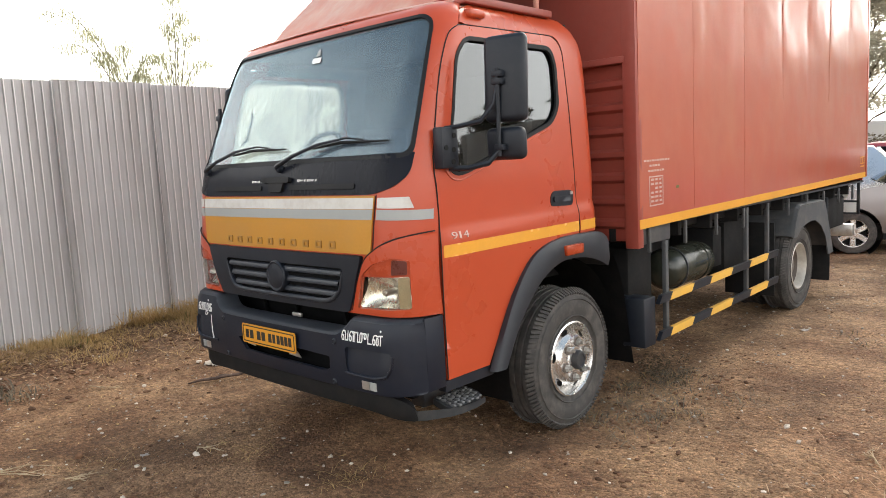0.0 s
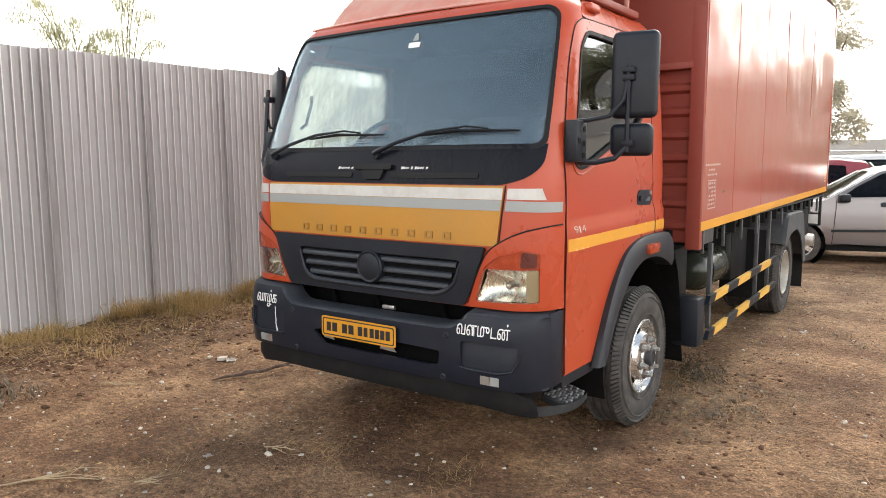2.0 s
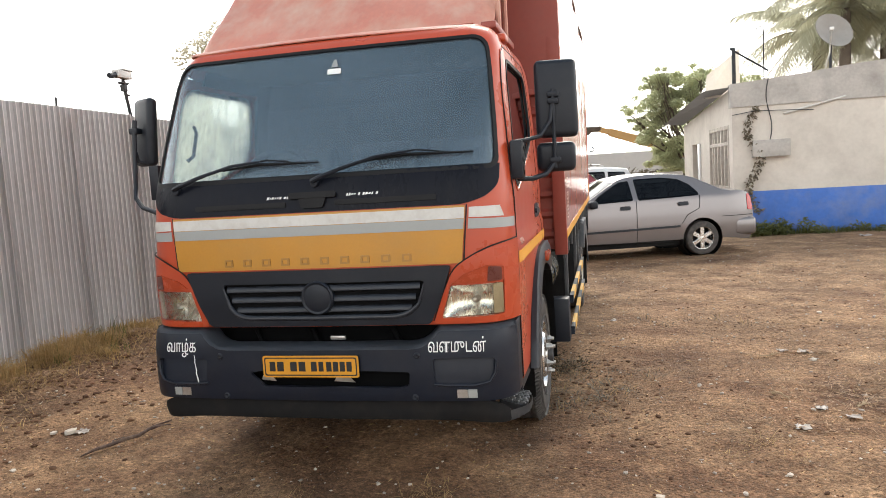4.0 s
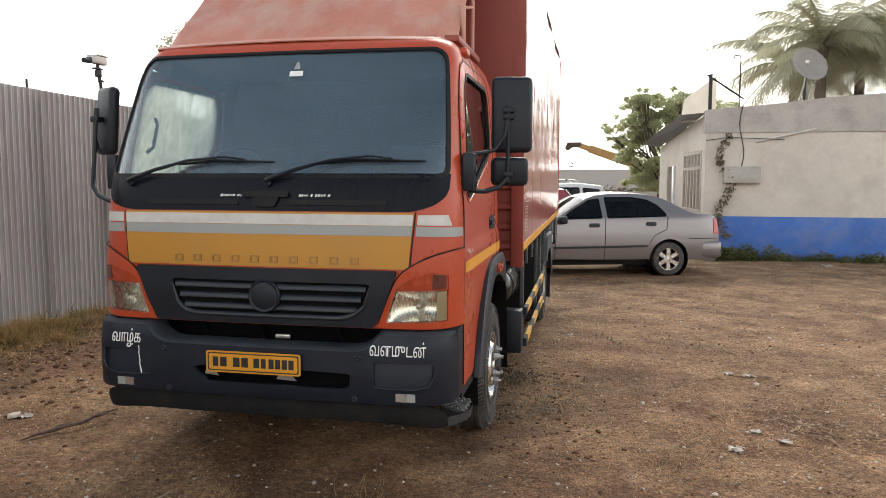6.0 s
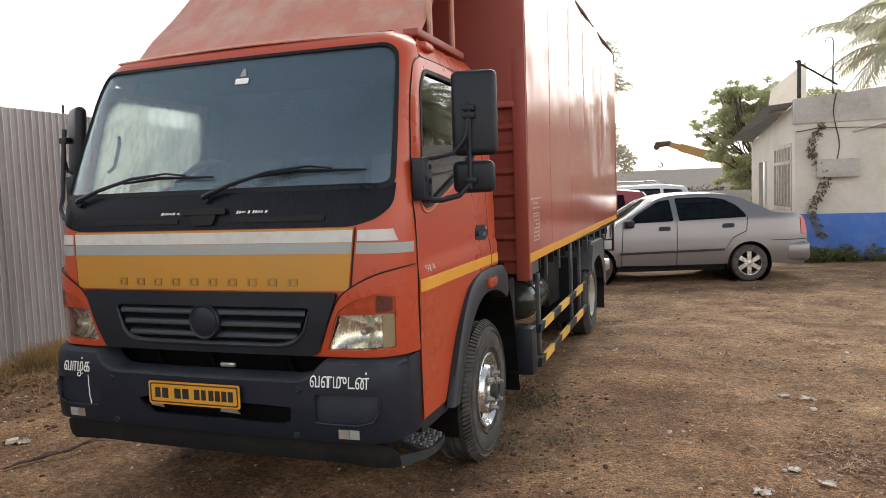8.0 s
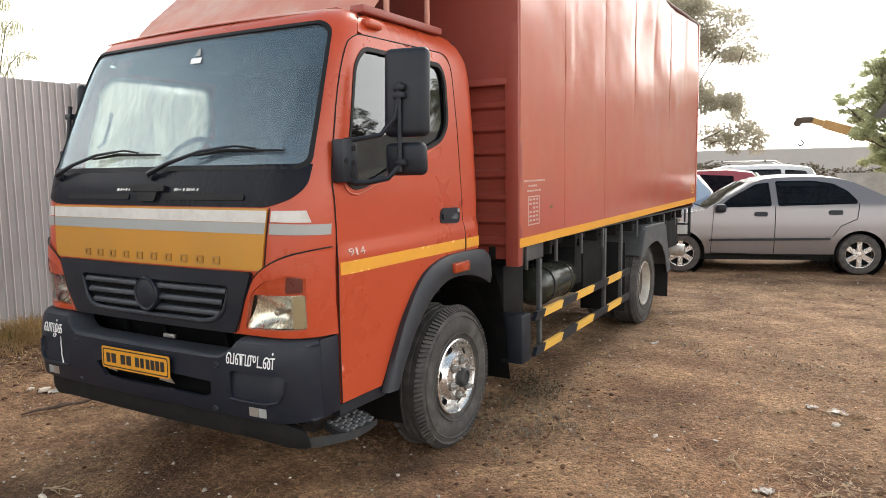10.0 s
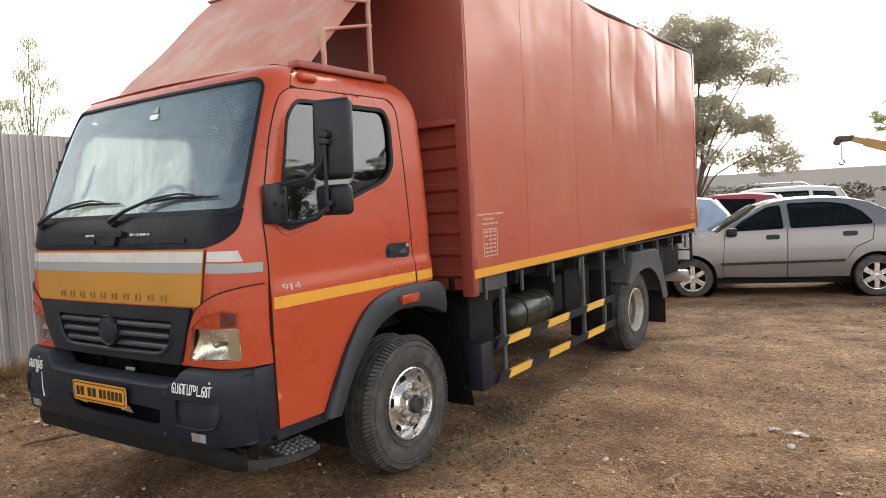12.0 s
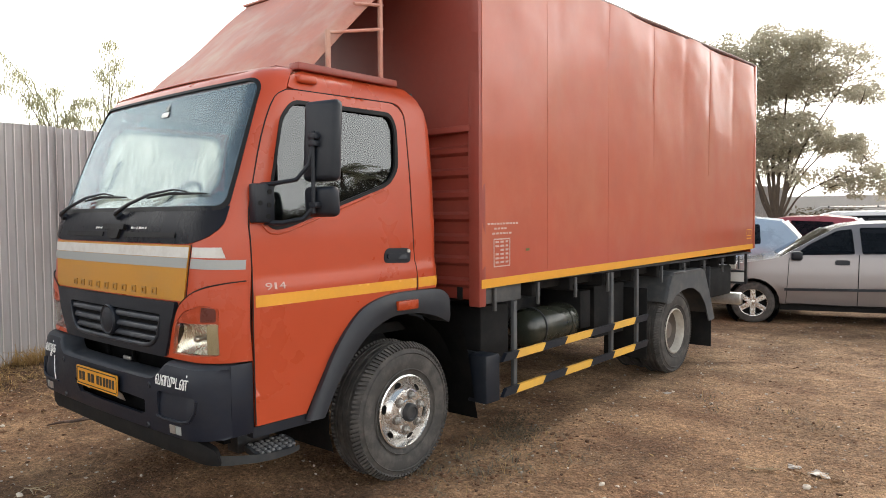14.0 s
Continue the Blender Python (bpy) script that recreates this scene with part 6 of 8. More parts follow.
part("tank_strap", new_tube([(0.80 + 0.157 * math.cos(a), 3.15, 0.665 + 0.157 * math.sin(a)) for a in np.linspace(0, math.tau, 28)], 0.006, 6), M_CHASSIS, tk)
# boxes below the floor take the same blackened colour in place of shade
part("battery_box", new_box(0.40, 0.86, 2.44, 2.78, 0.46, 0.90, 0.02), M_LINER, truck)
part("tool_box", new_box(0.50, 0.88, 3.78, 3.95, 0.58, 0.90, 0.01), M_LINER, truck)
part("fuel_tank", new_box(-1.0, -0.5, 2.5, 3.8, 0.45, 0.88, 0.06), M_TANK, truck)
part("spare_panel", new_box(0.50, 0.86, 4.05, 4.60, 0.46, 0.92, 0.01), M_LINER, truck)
part("exhaust", new_tube([(0.35, 1.6, 0.40), (0.40, 2.2, 0.36), (0.55, 2.9, 0.40)], 0.045, 10), M_RIMDULL, truck)
# side guard: post block, two striped rails
for s in (1, -1):
    g = new_box(min(s * 0.96, s * 1.122), max(s * 0.96, s * 1.122), 2.165, 2.315, 0.300, 0.620, 0.012)
    guard = part("side_guard", g, M_BLACK, truck, "side guard with black and yellow striped rails")
    for z0 in (0.585, 0.345):
        tilt = 0.016 * (1 if z0 > 0.5 else 1.2)
        cuts = [2.34, 2.49, 2.82, 3.12, 3.50, 3.87, 4.25, 4.50]
        for k, (a, b) in enumerate(zip(cuts, cuts[1:])):
            bm = bmesh.new()
            lean = 0.022
            vs = []
            for yy, o in ((a, 1), (b, 1)):
                for xx, zz in ((1.118, 0.006), (1.146, 0.006), (1.146, 0.058), (1.118, 0.058)):
                    vs.append(bm.verts.new((s * xx, yy + (lean if zz > 0.03 else -lean), z0 - 0.03 + zz + tilt * (yy - 2.2))))
            for f in ((3, 2, 1, 0), (4, 5, 6, 7), (0, 1, 5, 4), (1, 2, 6, 5), (2, 3, 7, 6), (3, 0, 4, 7)):
                bm.faces.new([vs[i] for i in f])
            bmesh.ops.recalc_face_normals(bm, faces=bm.faces[:])
            part("rail_band", bm, M_BANDYELLOW if k % 2 else M_BLACK, guard, "yellow painted band" if k % 2 else "", smooth=False)
    for yy, zb, zt in ((2.52, 0.36, 0.955), (3.92, 0.33, 1.06), (4.385, 0.35, 1.06)):
        part("guard_post", new_box(min(s * 1.075, s * 1.104), max(s * 1.075, s * 1.104), yy - 0.02, yy + 0.02, zb, zt, 0.004), M_FENDER, guard, "grey steel guard post")
    part("guard_stay", new_tube([(s * 0.6, 2.4, 0.58), (s * 1.06, 2.4, 0.56)], 0.02, 8), M_CHASSIS, guard)

# rear fenders, flaps, bumper, tail ladder
for s in (1, -1):
    # outer skirt with the arch cut into it, and a bent plate over the tyres
    crown = [(4.930, 0.70), (4.985, 0.85), (5.050, 0.945), (5.100, 0.972), (5.800, 0.966), (5.845, 0.945), (6.000, 0.670), (6.120, 0.430)]
    arch_in = [(5.970, 0.420), (5.860, 0.620), (5.720, 0.740), (5.550, 0.805), (5.420, 0.812), (5.280, 0.800), (5.140, 0.770), (5.020, 0.700)]
    skirt = sheet(crown[::-1] + arch_in[::-1], lambda Y, z, s=s: (s * 1.125, Y, z), 0.012, 0.0, (), 0.08, flip=s > 0)
    fender = part("rear_fender", skirt, M_FENDER, truck, "angular dusty dark grey rear fender", smooth=False)
    bm = bmesh.new()
    prev = None
    for Y, z in crown:
        row = [bm.verts.new((s * x, Y, z + dz)) for x, dz in ((0.56, 0.0), (1.105, 0.0), (1.134, -0.010))]
        if prev:
            for k in range(2):
                bm.faces.new((prev[k], row[k], row[k + 1], prev[k + 1]))
        prev = row
    for f in bm.faces:
        f.normal_update()
    bmesh.ops.solidify(bm, geom=bm.faces[:], thickness=0.008)
    bmesh.ops.recalc_face_normals(bm, faces=bm.faces[:])
    bmesh.ops.translate(bm, verts=bm.verts[:], vec=(0, 0, 0.012))
    part("fender_top", bm, M_FENDER, fender, smooth=False)
    # added black sheet that hides the lit treads where they should be shaded
    part("tread_shade_sheet", new_box(min(s * 0.60, s * 1.04), max(s * 0.60, s * 1.04), 4.700, 4.715, 0.20, 0.86, 0.003), M_LINER, truck, "black sheet added in place of the shade on the rear treads")
    part("rear_flap", new_box(min(s * 0.60, s * 1.11), max(s * 0.60, s * 1.11), 6.095, 6.110, 0.13, 0.62, 0.003), M_LINER, truck)
    part("rear_flap_hanger", new_box(min(s * 0.62, s * 1.08), max(s * 0.62, s * 1.08), 6.125, 6.150, 0.60, 0.98, 0.004), M_CHASSIS, truck)
part("rear_bumper", new_box(-1.05, 1.05, 7.19, 7.28, 0.462, 0.605, 0.02), M_STEEL, truck, "pale steel rear under-run bar")
for s in (-1, 1):
    part("bumper_bracket", new_box(min(s * 0.38, s * 0.43), max(s * 0.38, s * 0.43), 7.0, 7.22, 0.5, 0.75, 0.005), M_CHASSIS, truck)
lad = bmesh.new()
for x in (0.90, 1.10):
    add_box(lad, x - 0.016, x + 0.016, 7.19, 7.215, 0.72, 1.10, 0.003)
for z in (0.725, 0.865):
    add_box(lad, 0.89, 1.11, 7.19, 7.215, z - 0.012, z + 0.012, 0.003)
step_frame = part("tail_step", lad, M_CHASSIS, truck, "dark hanging frame at the tail")
part("marker_board", new_box(0.916, 1.084, 7.196, 7.208, 0.740, 0.850, 0.002), M_CARWHITE, step_frame, "white marker board")
part("marker_board", new_box(0.94, 1.02, 7.10, 7.11, 0.90, 1.00, 0.002), M_CARWHITE, step_frame)
part("spare_wheel_box", new_box(0.2, 1.02, 6.2, 6.95, 0.62, 0.95, 0.02), M_LINER, truck)

# ---- wheels ----
R_T, T_W = 0.428, 0.240


def build_wheel(name, dish, rim_material, label, at):
    wheel = new(name)
    wheel.parent = truck
    wheel.matrix_world = at
    tagged(wheel, label)
    tb = bmesh.new()
    h = T_W / 2
    prof = [(0.215, -h + 0.03), (0.250, -h + 0.012), (0.300, -h), (0.345, -h - 0.004), (0.390, -h + 0.006), (0.414, -h + 0.020),
            (R_T, -h + 0.045)]
    for gx in (-0.045, 0.0, 0.045):
        prof += [(R_T + 0.001, gx - 0.008), (R_T - 0.010, gx - 0.005), (R_T - 0.010, gx + 0.005), (R_T + 0.001, gx + 0.008)]
    prof += [(R_T, h - 0.045), (0.414, h - 0.020), (0.390, h - 0.006), (0.345, h + 0.004), (0.300, h), (0.250, h - 0.012), (0.215, h - 0.03)]
    add_lathe(tb, prof, 64)
    # raised side rings
    for rr in (0.268, 0.372):
        add_lathe(tb, [(rr - 0.005, h + 0.000), (rr, h + 0.006), (rr + 0.005, h + 0.000)], 64)
    tyre = new("tyre", mesh_of(tb, "tyre", M_TYRE))
    tyre.parent = wheel
    # shoulder lugs
    lb = bmesh.new()
    for k in range(96):
        a = k * math.tau / 96
        for s in (-1, 1):
            rot = Matrix.Rotation(a + (0.02 if s < 0 else 0), 4, "X") @ Matrix.Translation((s * (h - 0.024), 0, R_T - 0.009)) @ Matrix.Rotation(s * radians(42), 4, "Y") @ Matrix.Rotation(radians(16 * s), 4, "Z")
            add_box(lb, -0.026, 0.026, -0.0075, 0.0075, -0.010, 0.0085, 0, rot)
    lug = new("tread_lug", mesh_of(lb, "tread_lug", M_TYRE, False))
    lug.parent = wheel
    tagged(lug, kind="stuff")
    rb = bmesh.new()
    if dish > 0:
        prof = [(0.236, h - 0.03), (0.242, h - 0.006), (0.232, h - 0.002), (0.220, h - 0.020), (0.214, h - 0.055), (0.200, h - 0.070), (0.188, h - 0.050), (0.170, h - 0.020), (0.150, h + 0.006), (0.120, h + 0.012), (0.086, h + 0.012), (0.080, h + 0.020), (0.0, h + 0.020)]
    else:
        prof = [(0.236, h - 0.03), (0.242, h - 0.006), (0.232, h - 0.002), (0.222, h - 0.030), (0.212, h - 0.080), (0.200, h - 0.130), (0.180, h - 0.150), (0.150, h - 0.165), (0.115, h - 0.170), (0.10, h - 0.16), (0.095, h - 0.10), (0.085, h - 0.075), (0.0, h - 0.070)]
    prof = [(r * 0.965, x) for r, x in prof]
    add_lathe(rb, prof if dish > 0 else prof[:5], 48)
    rim = new("rim", mesh_of(rb, "rim", M_RIM if dish > 0 else M_REARRIM))
    rim.parent = wheel
    if dish < 0:
        db = bmesh.new()
        add_lathe(db, prof[4:], 48)
        disc = new("wheel_disc", mesh_of(db, "wheel_disc", rim_material))
        disc.parent = wheel
    hx = h + 0.012 if dish > 0 else h - 0.17
    if dish > 0:
        hb = bmesh.new()
        add_lathe(hb, [(0.060, h + 0.015), (0.058, h + 0.040), (0.050, h + 0.052), (0.040, h + 0.054), (0.036, h + 0.046), (0.0, h + 0.044)], 28)
        part("hub_cap", hb, M_CHASSIS, wheel, "greasy dark hub").matrix_parent_inverse = Matrix()
    for k in range(6):
        a = k * math.tau / 6 + 0.3
        nb = bmesh.new()
        c = Vector((hx, 0.108 * math.cos(a), 0.108 * math.sin(a)))
        add_tube(nb, [c + Vector((0.006, 0, 0)), c + Vector((0.026, 0, 0))], [0.023, 0.020], 6)
        add_tube(nb, [c + Vector((0.022, 0, 0)), c + Vector((0.046, 0, 0))], [0.014, 0.012], 8)
        part("wheel_nut", nb, M_STEEL, wheel, "shiny wheel nut on its stud")
        wb = bmesh.new()
        add_tube(wb, [c - Vector((0.004, 0, 0)), c + Vector((0.005, 0, 0))], 0.031, 14)
        part("nut_seat", wb, M_DISC, wheel)
        # oval openings in the disc
        a2 = a + math.tau / 12
        ob_ = bmesh.new()
        rr = 0.178 if dish > 0 else 0.165
        bx = (h - 0.030) if dish > 0 else (h - 0.158)
        cc = Vector((bx, rr * math.cos(a2), rr * math.sin(a2)))
        t_ = Vector((0, -math.sin(a2), math.cos(a2)))
        r_ = Vector((-0.35 if dish > 0 else 0.3, math.cos(a2), math.sin(a2))).normalized() * 0.016
        ring = [ob_.verts.new(cc + t_ * 0.030 * math.cos(q) + r_ * math.sin(q) + Vector((0.006, 0, 0))) for q in np.linspace(0, math.tau, 14, endpoint=False)]
        ob_.faces.new(ring)
        bmesh.ops.solidify(ob_, geom=ob_.faces[:], thickness=0.004)
        part("disc_opening", ob_, M_LINER, wheel)
    return wheel


fw = build_wheel("front_wheel", 1, M_RIM, "front wheel with a silver rim and dark hub", pose(0.876, 1.540, 0.368) @ Matrix.Diagonal((1, 0.946, 0.946, 1)))
rw = build_wheel("rear_wheel", -1, M_DISC, "dusty rear wheel with a deep dished rim", pose(0.970, 5.235, 0.402) @ Matrix.Diagonal((1, 0.946, 0.946, 1)))
for src, m in ((fw, pose(-0.876, 1.540, 0.368, 0, 0, 180)), (rw, pose(0.690, 5.235, 0.402, 0, 0, 180)), (rw, pose(-0.970, 5.235, 0.402, 0, 0, 180)), (rw, pose(-0.690, 5.235, 0.402))):
    copy_thing(src, m @ Matrix.Diagonal((1, 0.946, 0.946, 1)))
part("front_axle", new_tube([(-0.8, 1.540, 0.37), (0.8, 1.540, 0.37)], 0.05, 10), M_CHASSIS, truck)
part("rear_axle", new_tube([(-0.75, 5.235, 0.40), (0.75, 5.235, 0.40)], 0.08, 10), M_CHASSIS, truck)
for s in (-1, 1):
    part("leaf_spring", new_tube([(s * 0.42, 4.5, 0.60), (s * 0.42, 5.22, 0.48), (s * 0.42, 6.0, 0.60)], 0.04, 8), M_CHASSIS, truck)

# ---- parked cars ----
def car_width(z, half, roof_z):
    return float(np.interp(z, [0.15, 0.30, 0.50, 0.75, 0.97, roof_z - 0.08, roof_z], [half - 0.06, half - 0.015, half, half - 0.01, half - 0.04, half - 0.235, half - 0.30]))


def build_car(name, label, paint, prof, wheels, half, windows, seams, at, alloy=True, roof_rack=False, glassy=M_CARGLASS, handles=(), lamps=()):
    """A car from its side profile: l runs from nose to tail, z up; the side that shows is at y = -half."""
    car = thing(name, label, "car", at=at)
    roof_z = max(z for _, z in prof)
    R = 0.29
    low = 0.22
    # outline with wheel cut-outs along the bottom
    bottom = []
    for wl_ in sorted(wheels, reverse=True):
        for k in range(13):
            a = radians(k * 15)
            bottom.append((wl_ + 0.345 * math.cos(a), 0.29 + 0.345 * math.sin(a) if 0.29 + 0.345 * math.sin(a) > low else low))
    outline = prof + [(prof[-1][0] - 0.05, low)] + bottom + [(prof[0][0] + 0.05, low)]
    for s in (-1, 1):
        def fc(l_, z, s=s):
            end = min(l_ - prof[0][0] + 0.02, prof[-1][0] - l_ + 0.02)
            taper = 0.10 * max(0.0, 1 - end / 0.45) ** 2
            return (l_, s * (car_width(z, half, roof_z) - taper), z)
        fl = s > 0
        sd = part("body_side", sheet(outline, fc, 0.02, 0.0, (), 0.07, flip=fl), paint, car)
        for wp in windows:
            part("side_window", sheet(rounded(wp, 0.03), fc, 0.006, 0.006, (), 0.08, flip=fl), glassy, sd)
        for (a, b) in seams:
            pts = [Vector(fc(a[0] + (b[0] - a[0]) * t, a[1] + (b[1] - a[1]) * t)) for t in np.linspace(0, 1, 12)]
            part("door_seam", new_tube([p + Vector((0, s * 0.002, 0)) for p in pts], 0.0055, 4), M_RUBBER, sd)
        for (l0, l1, z) in handles:
            part("door_handle", sheet(rounded([(l0, z - 0.033), (l1, z - 0.033), (l1, z + 0.033), (l0, z + 0.033)], 0.028), fc, 0.02, 0.018, (), 0.05, flip=fl), M_BLACK, sd)
        part("side_moulding", sheet([(wheels[0] + 0.40, 0.475), (wheels[1] - 0.40, 0.50), (wheels[1] - 0.40, 0.535), (wheels[0] + 0.40, 0.51)], fc, 0.02, 0.014, (), 0.1, flip=fl), M_BLACK, sd)
        for (pts, mt, lb) in lamps:
            part("lamp", sheet(rounded(pts, 0.03), fc, 0.008, 0.008, (), 0.05, flip=fl), mt, sd, lb)
        # arch liners
        for wl_ in wheels:
            bm = bmesh.new()
            add_lathe(bm, [(0.0, 0.0), (0.36, 0.0), (0.36, 0.30)], 24, pose(wl_, s * (half - 0.34), 0.30, 0, 0, 90 * s))
            part("arch_liner", bm, M_LINER, sd)
    # top skin across the car
    bm = bmesh.new()
    rows_ = []
    fine = []
    for (a, b), (c, d) in zip(prof, prof[1:]):
        k = max(1, int(math.hypot(c - a, d - b) / 0.12))
        fine += [(a + (c - a) * j / k, b + (d - b) * j / k) for j in range(k)]
    fine.append(prof[-1])
    for l_, z in fine:
        end = min(l_ - prof[0][0] + 0.02, prof[-1][0] - l_ + 0.02)
        wd = car_width(z, half, roof_z) - 0.10 * max(0.0, 1 - end / 0.45) ** 2
        row = []
        for t in np.linspace(-1, 1, 11):
            bow = 1 - t * t
            lead = 0.10 * bow * (1 if l_ > (prof[0][0] + prof[-1][0]) / 2 else -1) * (0.6 if 0.3 < z < 1.3 else 0)
            row.append(bm.verts.new((l_ + lead, wd * t, z + 0.03 * bow * (1 if z > 0.8 else 0))))
        rows_.append(row)
    for a, b in zip(rows_, rows_[1:]):
        for k in range(10):
            bm.faces.new((a[k], b[k], b[k + 1], a[k + 1]))
    bmesh.ops.recalc_face_normals(bm, faces=bm.faces[:])
    skin = part("body_top", bm, paint, car)
    # windscreen and rear glass: steep stretches of the profile, inset
    steep = [(i, p, q_) for i, (p, q_) in enumerate(zip(prof, prof[1:])) if p[1] > 0.85 and q_[1] > 0.85 and abs(q_[1] - p[1]) > 0.16]
    for i, p, q_ in steep:
        def gl(u, v, p=p, q_=q_):
            t = 0.06 + 0.88 * v
            l_, z = p[0] + (q_[0] - p[0]) * t, p[1] + (q_[1] - p[1]) * t
            wd = car_width(z, half, roof_z) - 0.05
            bow = 1 - u * u
            lead = 0.06 * bow * (1 if l_ > (prof[0][0] + prof[-1][0]) / 2 else -1)
            return (l_ + lead, wd * u, z + 0.03 * bow)
        rising = q_[1] > p[1]
        part("windscreen" if rising else "rear_glass", sheet([(-1, 0), (1, 0), (1, 1), (-1, 1)], gl, 0.004, 0.012, (), 0.2, flip=True), glassy, skin)
    # bumpers
    for l_, sg in ((prof[0][0], 1), (prof[-1][0], -1)):
        part("bumper", new_box(min(l_ - sg * 0.07, l_ + sg * 0.36), max(l_ - sg * 0.07, l_ + sg * 0.36), -half + 0.01, half - 0.01, 0.30, 0.60, 0.07, None, 3), paint, car)
    # under body
    part("underbody", new_box(prof[0][0] + 0.6, prof[-1][0] - 0.75, -half + 0.14, half - 0.14, 0.19, 0.40), M_LINER, car)
    part("cabin", new_box(1.3, prof[-1][0] - 1.1, -half + 0.32, half - 0.32, 0.5, 1.0, 0.05), M_INTERIOR, car)
    # mirrors
    for s in (-1, 1):
        part("wing_mirror", new_box(wheels[0] + 0.48, wheels[0] + 0.62, s * (half + 0.02) - 0.07, s * (half + 0.02) + 0.07, 0.90, 1.02, 0.03, None, 3), M_BLACK if paint == M_CAR else paint, car)
    for wl_ in wheels:
        for s in (-1, 1):
            wheel = new("wheel")
            wheel.parent = car
            wheel.matrix_local = pose(wl_, s * (half - 0.10), R, 0, 0, 90 * s)
            bm = bmesh.new()
            add_lathe(bm, [(0.19, -0.085), (0.24, -0.09), (0.275, -0.08), (R, -0.05), (R, 0.05), (0.275, 0.08), (0.24, 0.09), (0.19, 0.085)], 36)
            part("tyre", bm, M_TYRE, wheel)
            bm = bmesh.new()
            add_lathe(bm, [(0.195, 0.07), (0.200, 0.082), (0.185, 0.080), (0.178, 0.03), (0.178, -0.05)], 36)
            add_lathe(bm, [(0.045, 0.05), (0.040, 0.065), (0.0, 0.068)], 20)
            for k in range(6):
                rot = Matrix.Rotation(k * math.tau / 6, 4, "X")
                add_box(bm, 0.045, 0.068, -0.036, 0.036, 0.03, 0.185, 0.008, rot, 1)
            part("rim", bm, M_RIM, wheel, "silver six-spoke alloy rim")
            bm = bmesh.new()
            add_lathe(bm, [(0.0, -0.02), (0.18, -0.02)], 24)
            part("brake_disc", bm, M_LINER, wheel)
    if roof_rack:
        for s in (-1, 1):
            part("roof_rail", new_tube([(1.6, s * 0.5, roof_z + 0.02), (1.75, s * 0.5, roof_z + 0.09), (3.0, s * 0.5, roof_z + 0.09), (3.15, s * 0.5, roof_z + 0.02)], 0.02, 8), M_STEEL, car)
        for l_ in (1.9, 2.8):
            part("roof_bar", new_tube([(l_, -0.6, roof_z + 0.10), (l_, 0.6, roof_z + 0.10)], 0.02, 8), M_CHASSIS, car)
    return car


SEDAN = [(0.02, 0.25), (0.0, 0.45), (0.03, 0.60), (0.10, 0.69), (0.35, 0.78), (0.75, 0.86), (1.16, 0.925), (1.86, 1.325), (2.00, 1.368), (2.20, 1.394), (2.48, 1.404), (2.80, 1.396), (3.04, 1.368), (3.22, 1.318), (3.44, 1.205), (3.66, 1.090), (3.80, 1.066), (4.02, 1.050), (4.14, 1.01), (4.19, 0.88), (4.22, 0.70), (4.22, 0.45), (4.18, 0.26)]
SEDAN_WIN = [[(1.36, 0.965), (2.10, 0.985), (2.08, 1.320), (1.90, 1.300), (1.55, 1.11)], [(2.19, 0.985), (3.24, 1.015), (3.24, 1.06), (3.12, 1.20), (2.94, 1.300), (2.66, 1.342), (2.17, 1.338)]]
SEDAN_SEAMS = [((1.26, 0.30), (1.30, 0.93)), ((2.13, 0.26), (2.15, 0.98)), ((2.92, 0.56), (3.02, 0.70)), ((3.02, 0.70), (3.23, 0.80)), ((3.23, 0.80), (3.26, 1.02)), ((1.26, 0.30), (2.95, 0.26)), ((3.62, 0.64), (4.20, 0.64))]
CAR_LAMPS = [([(4.10, 0.72), (4.21, 0.71), (4.18, 0.92), (4.15, 0.99), (4.10, 0.99)], M_REDLENS, "red tail lamp"), ([(0.03, 0.58), (0.22, 0.60), (0.26, 0.70), (0.10, 0.68)], M_LENS, "clear headlamp")]
# nose towards -x; near wheels stand at about (0.60, 9.02) and (2.83, 9.77)
heading = math.degrees(math.atan2(9.77 - 9.02, 2.83 - 0.60))
ca, sa = math.cos(radians(heading)), math.sin(radians(heading))
F_WHEEL, HALF_CAR = 0.84, 0.835
ox = 0.60 - F_WHEEL * ca - (HALF_CAR - 0.05) * sa
oy = 9.02 - F_WHEEL * sa + (HALF_CAR - 0.05) * ca
build_car("silver_sedan", "silver grey four-door sedan parked behind the truck", M_CAR, SEDAN, (F_WHEEL, 3.28), HALF_CAR, SEDAN_WIN, SEDAN_SEAMS,
          pose(ox, oy, 0, 0, 0, heading), handles=((1.86, 2.04, 0.87), (2.86, 3.04, 0.89)), lamps=CAR_LAMPS)
HATCH = [(0.02, 0.25), (0.0, 0.45), (0.08, 0.70), (0.45, 0.86), (0.95, 0.97), (1.65, 1.40), (1.9, 1.45), (2.6, 1.47), (3.05, 1.42), (3.45, 0.98), (3.50, 0.70), (3.50, 0.45), (3.46, 0.26)]
HATCH_WIN = [[(1.15, 1.0), (1.95, 1.02), (1.93, 1.38), (1.68, 1.36)], [(2.02, 1.02), (2.75, 1.04), (2.72, 1.36), (2.00, 1.39)]]
build_car("pale_blue_hatchback", "pale blue hatchback parked behind the truck", M_CARBLUE, HATCH, (0.62, 2.95), 0.75, HATCH_WIN, [((2.0, 0.3), (2.0, 1.0))],
          pose(-2.75, 11.0, 0, 0, 0, 14), lamps=[([(3.30, 0.85), (3.46, 0.85), (3.40, 1.05), (3.30, 1.05)], M_REDLENS, "red tail lamp")])
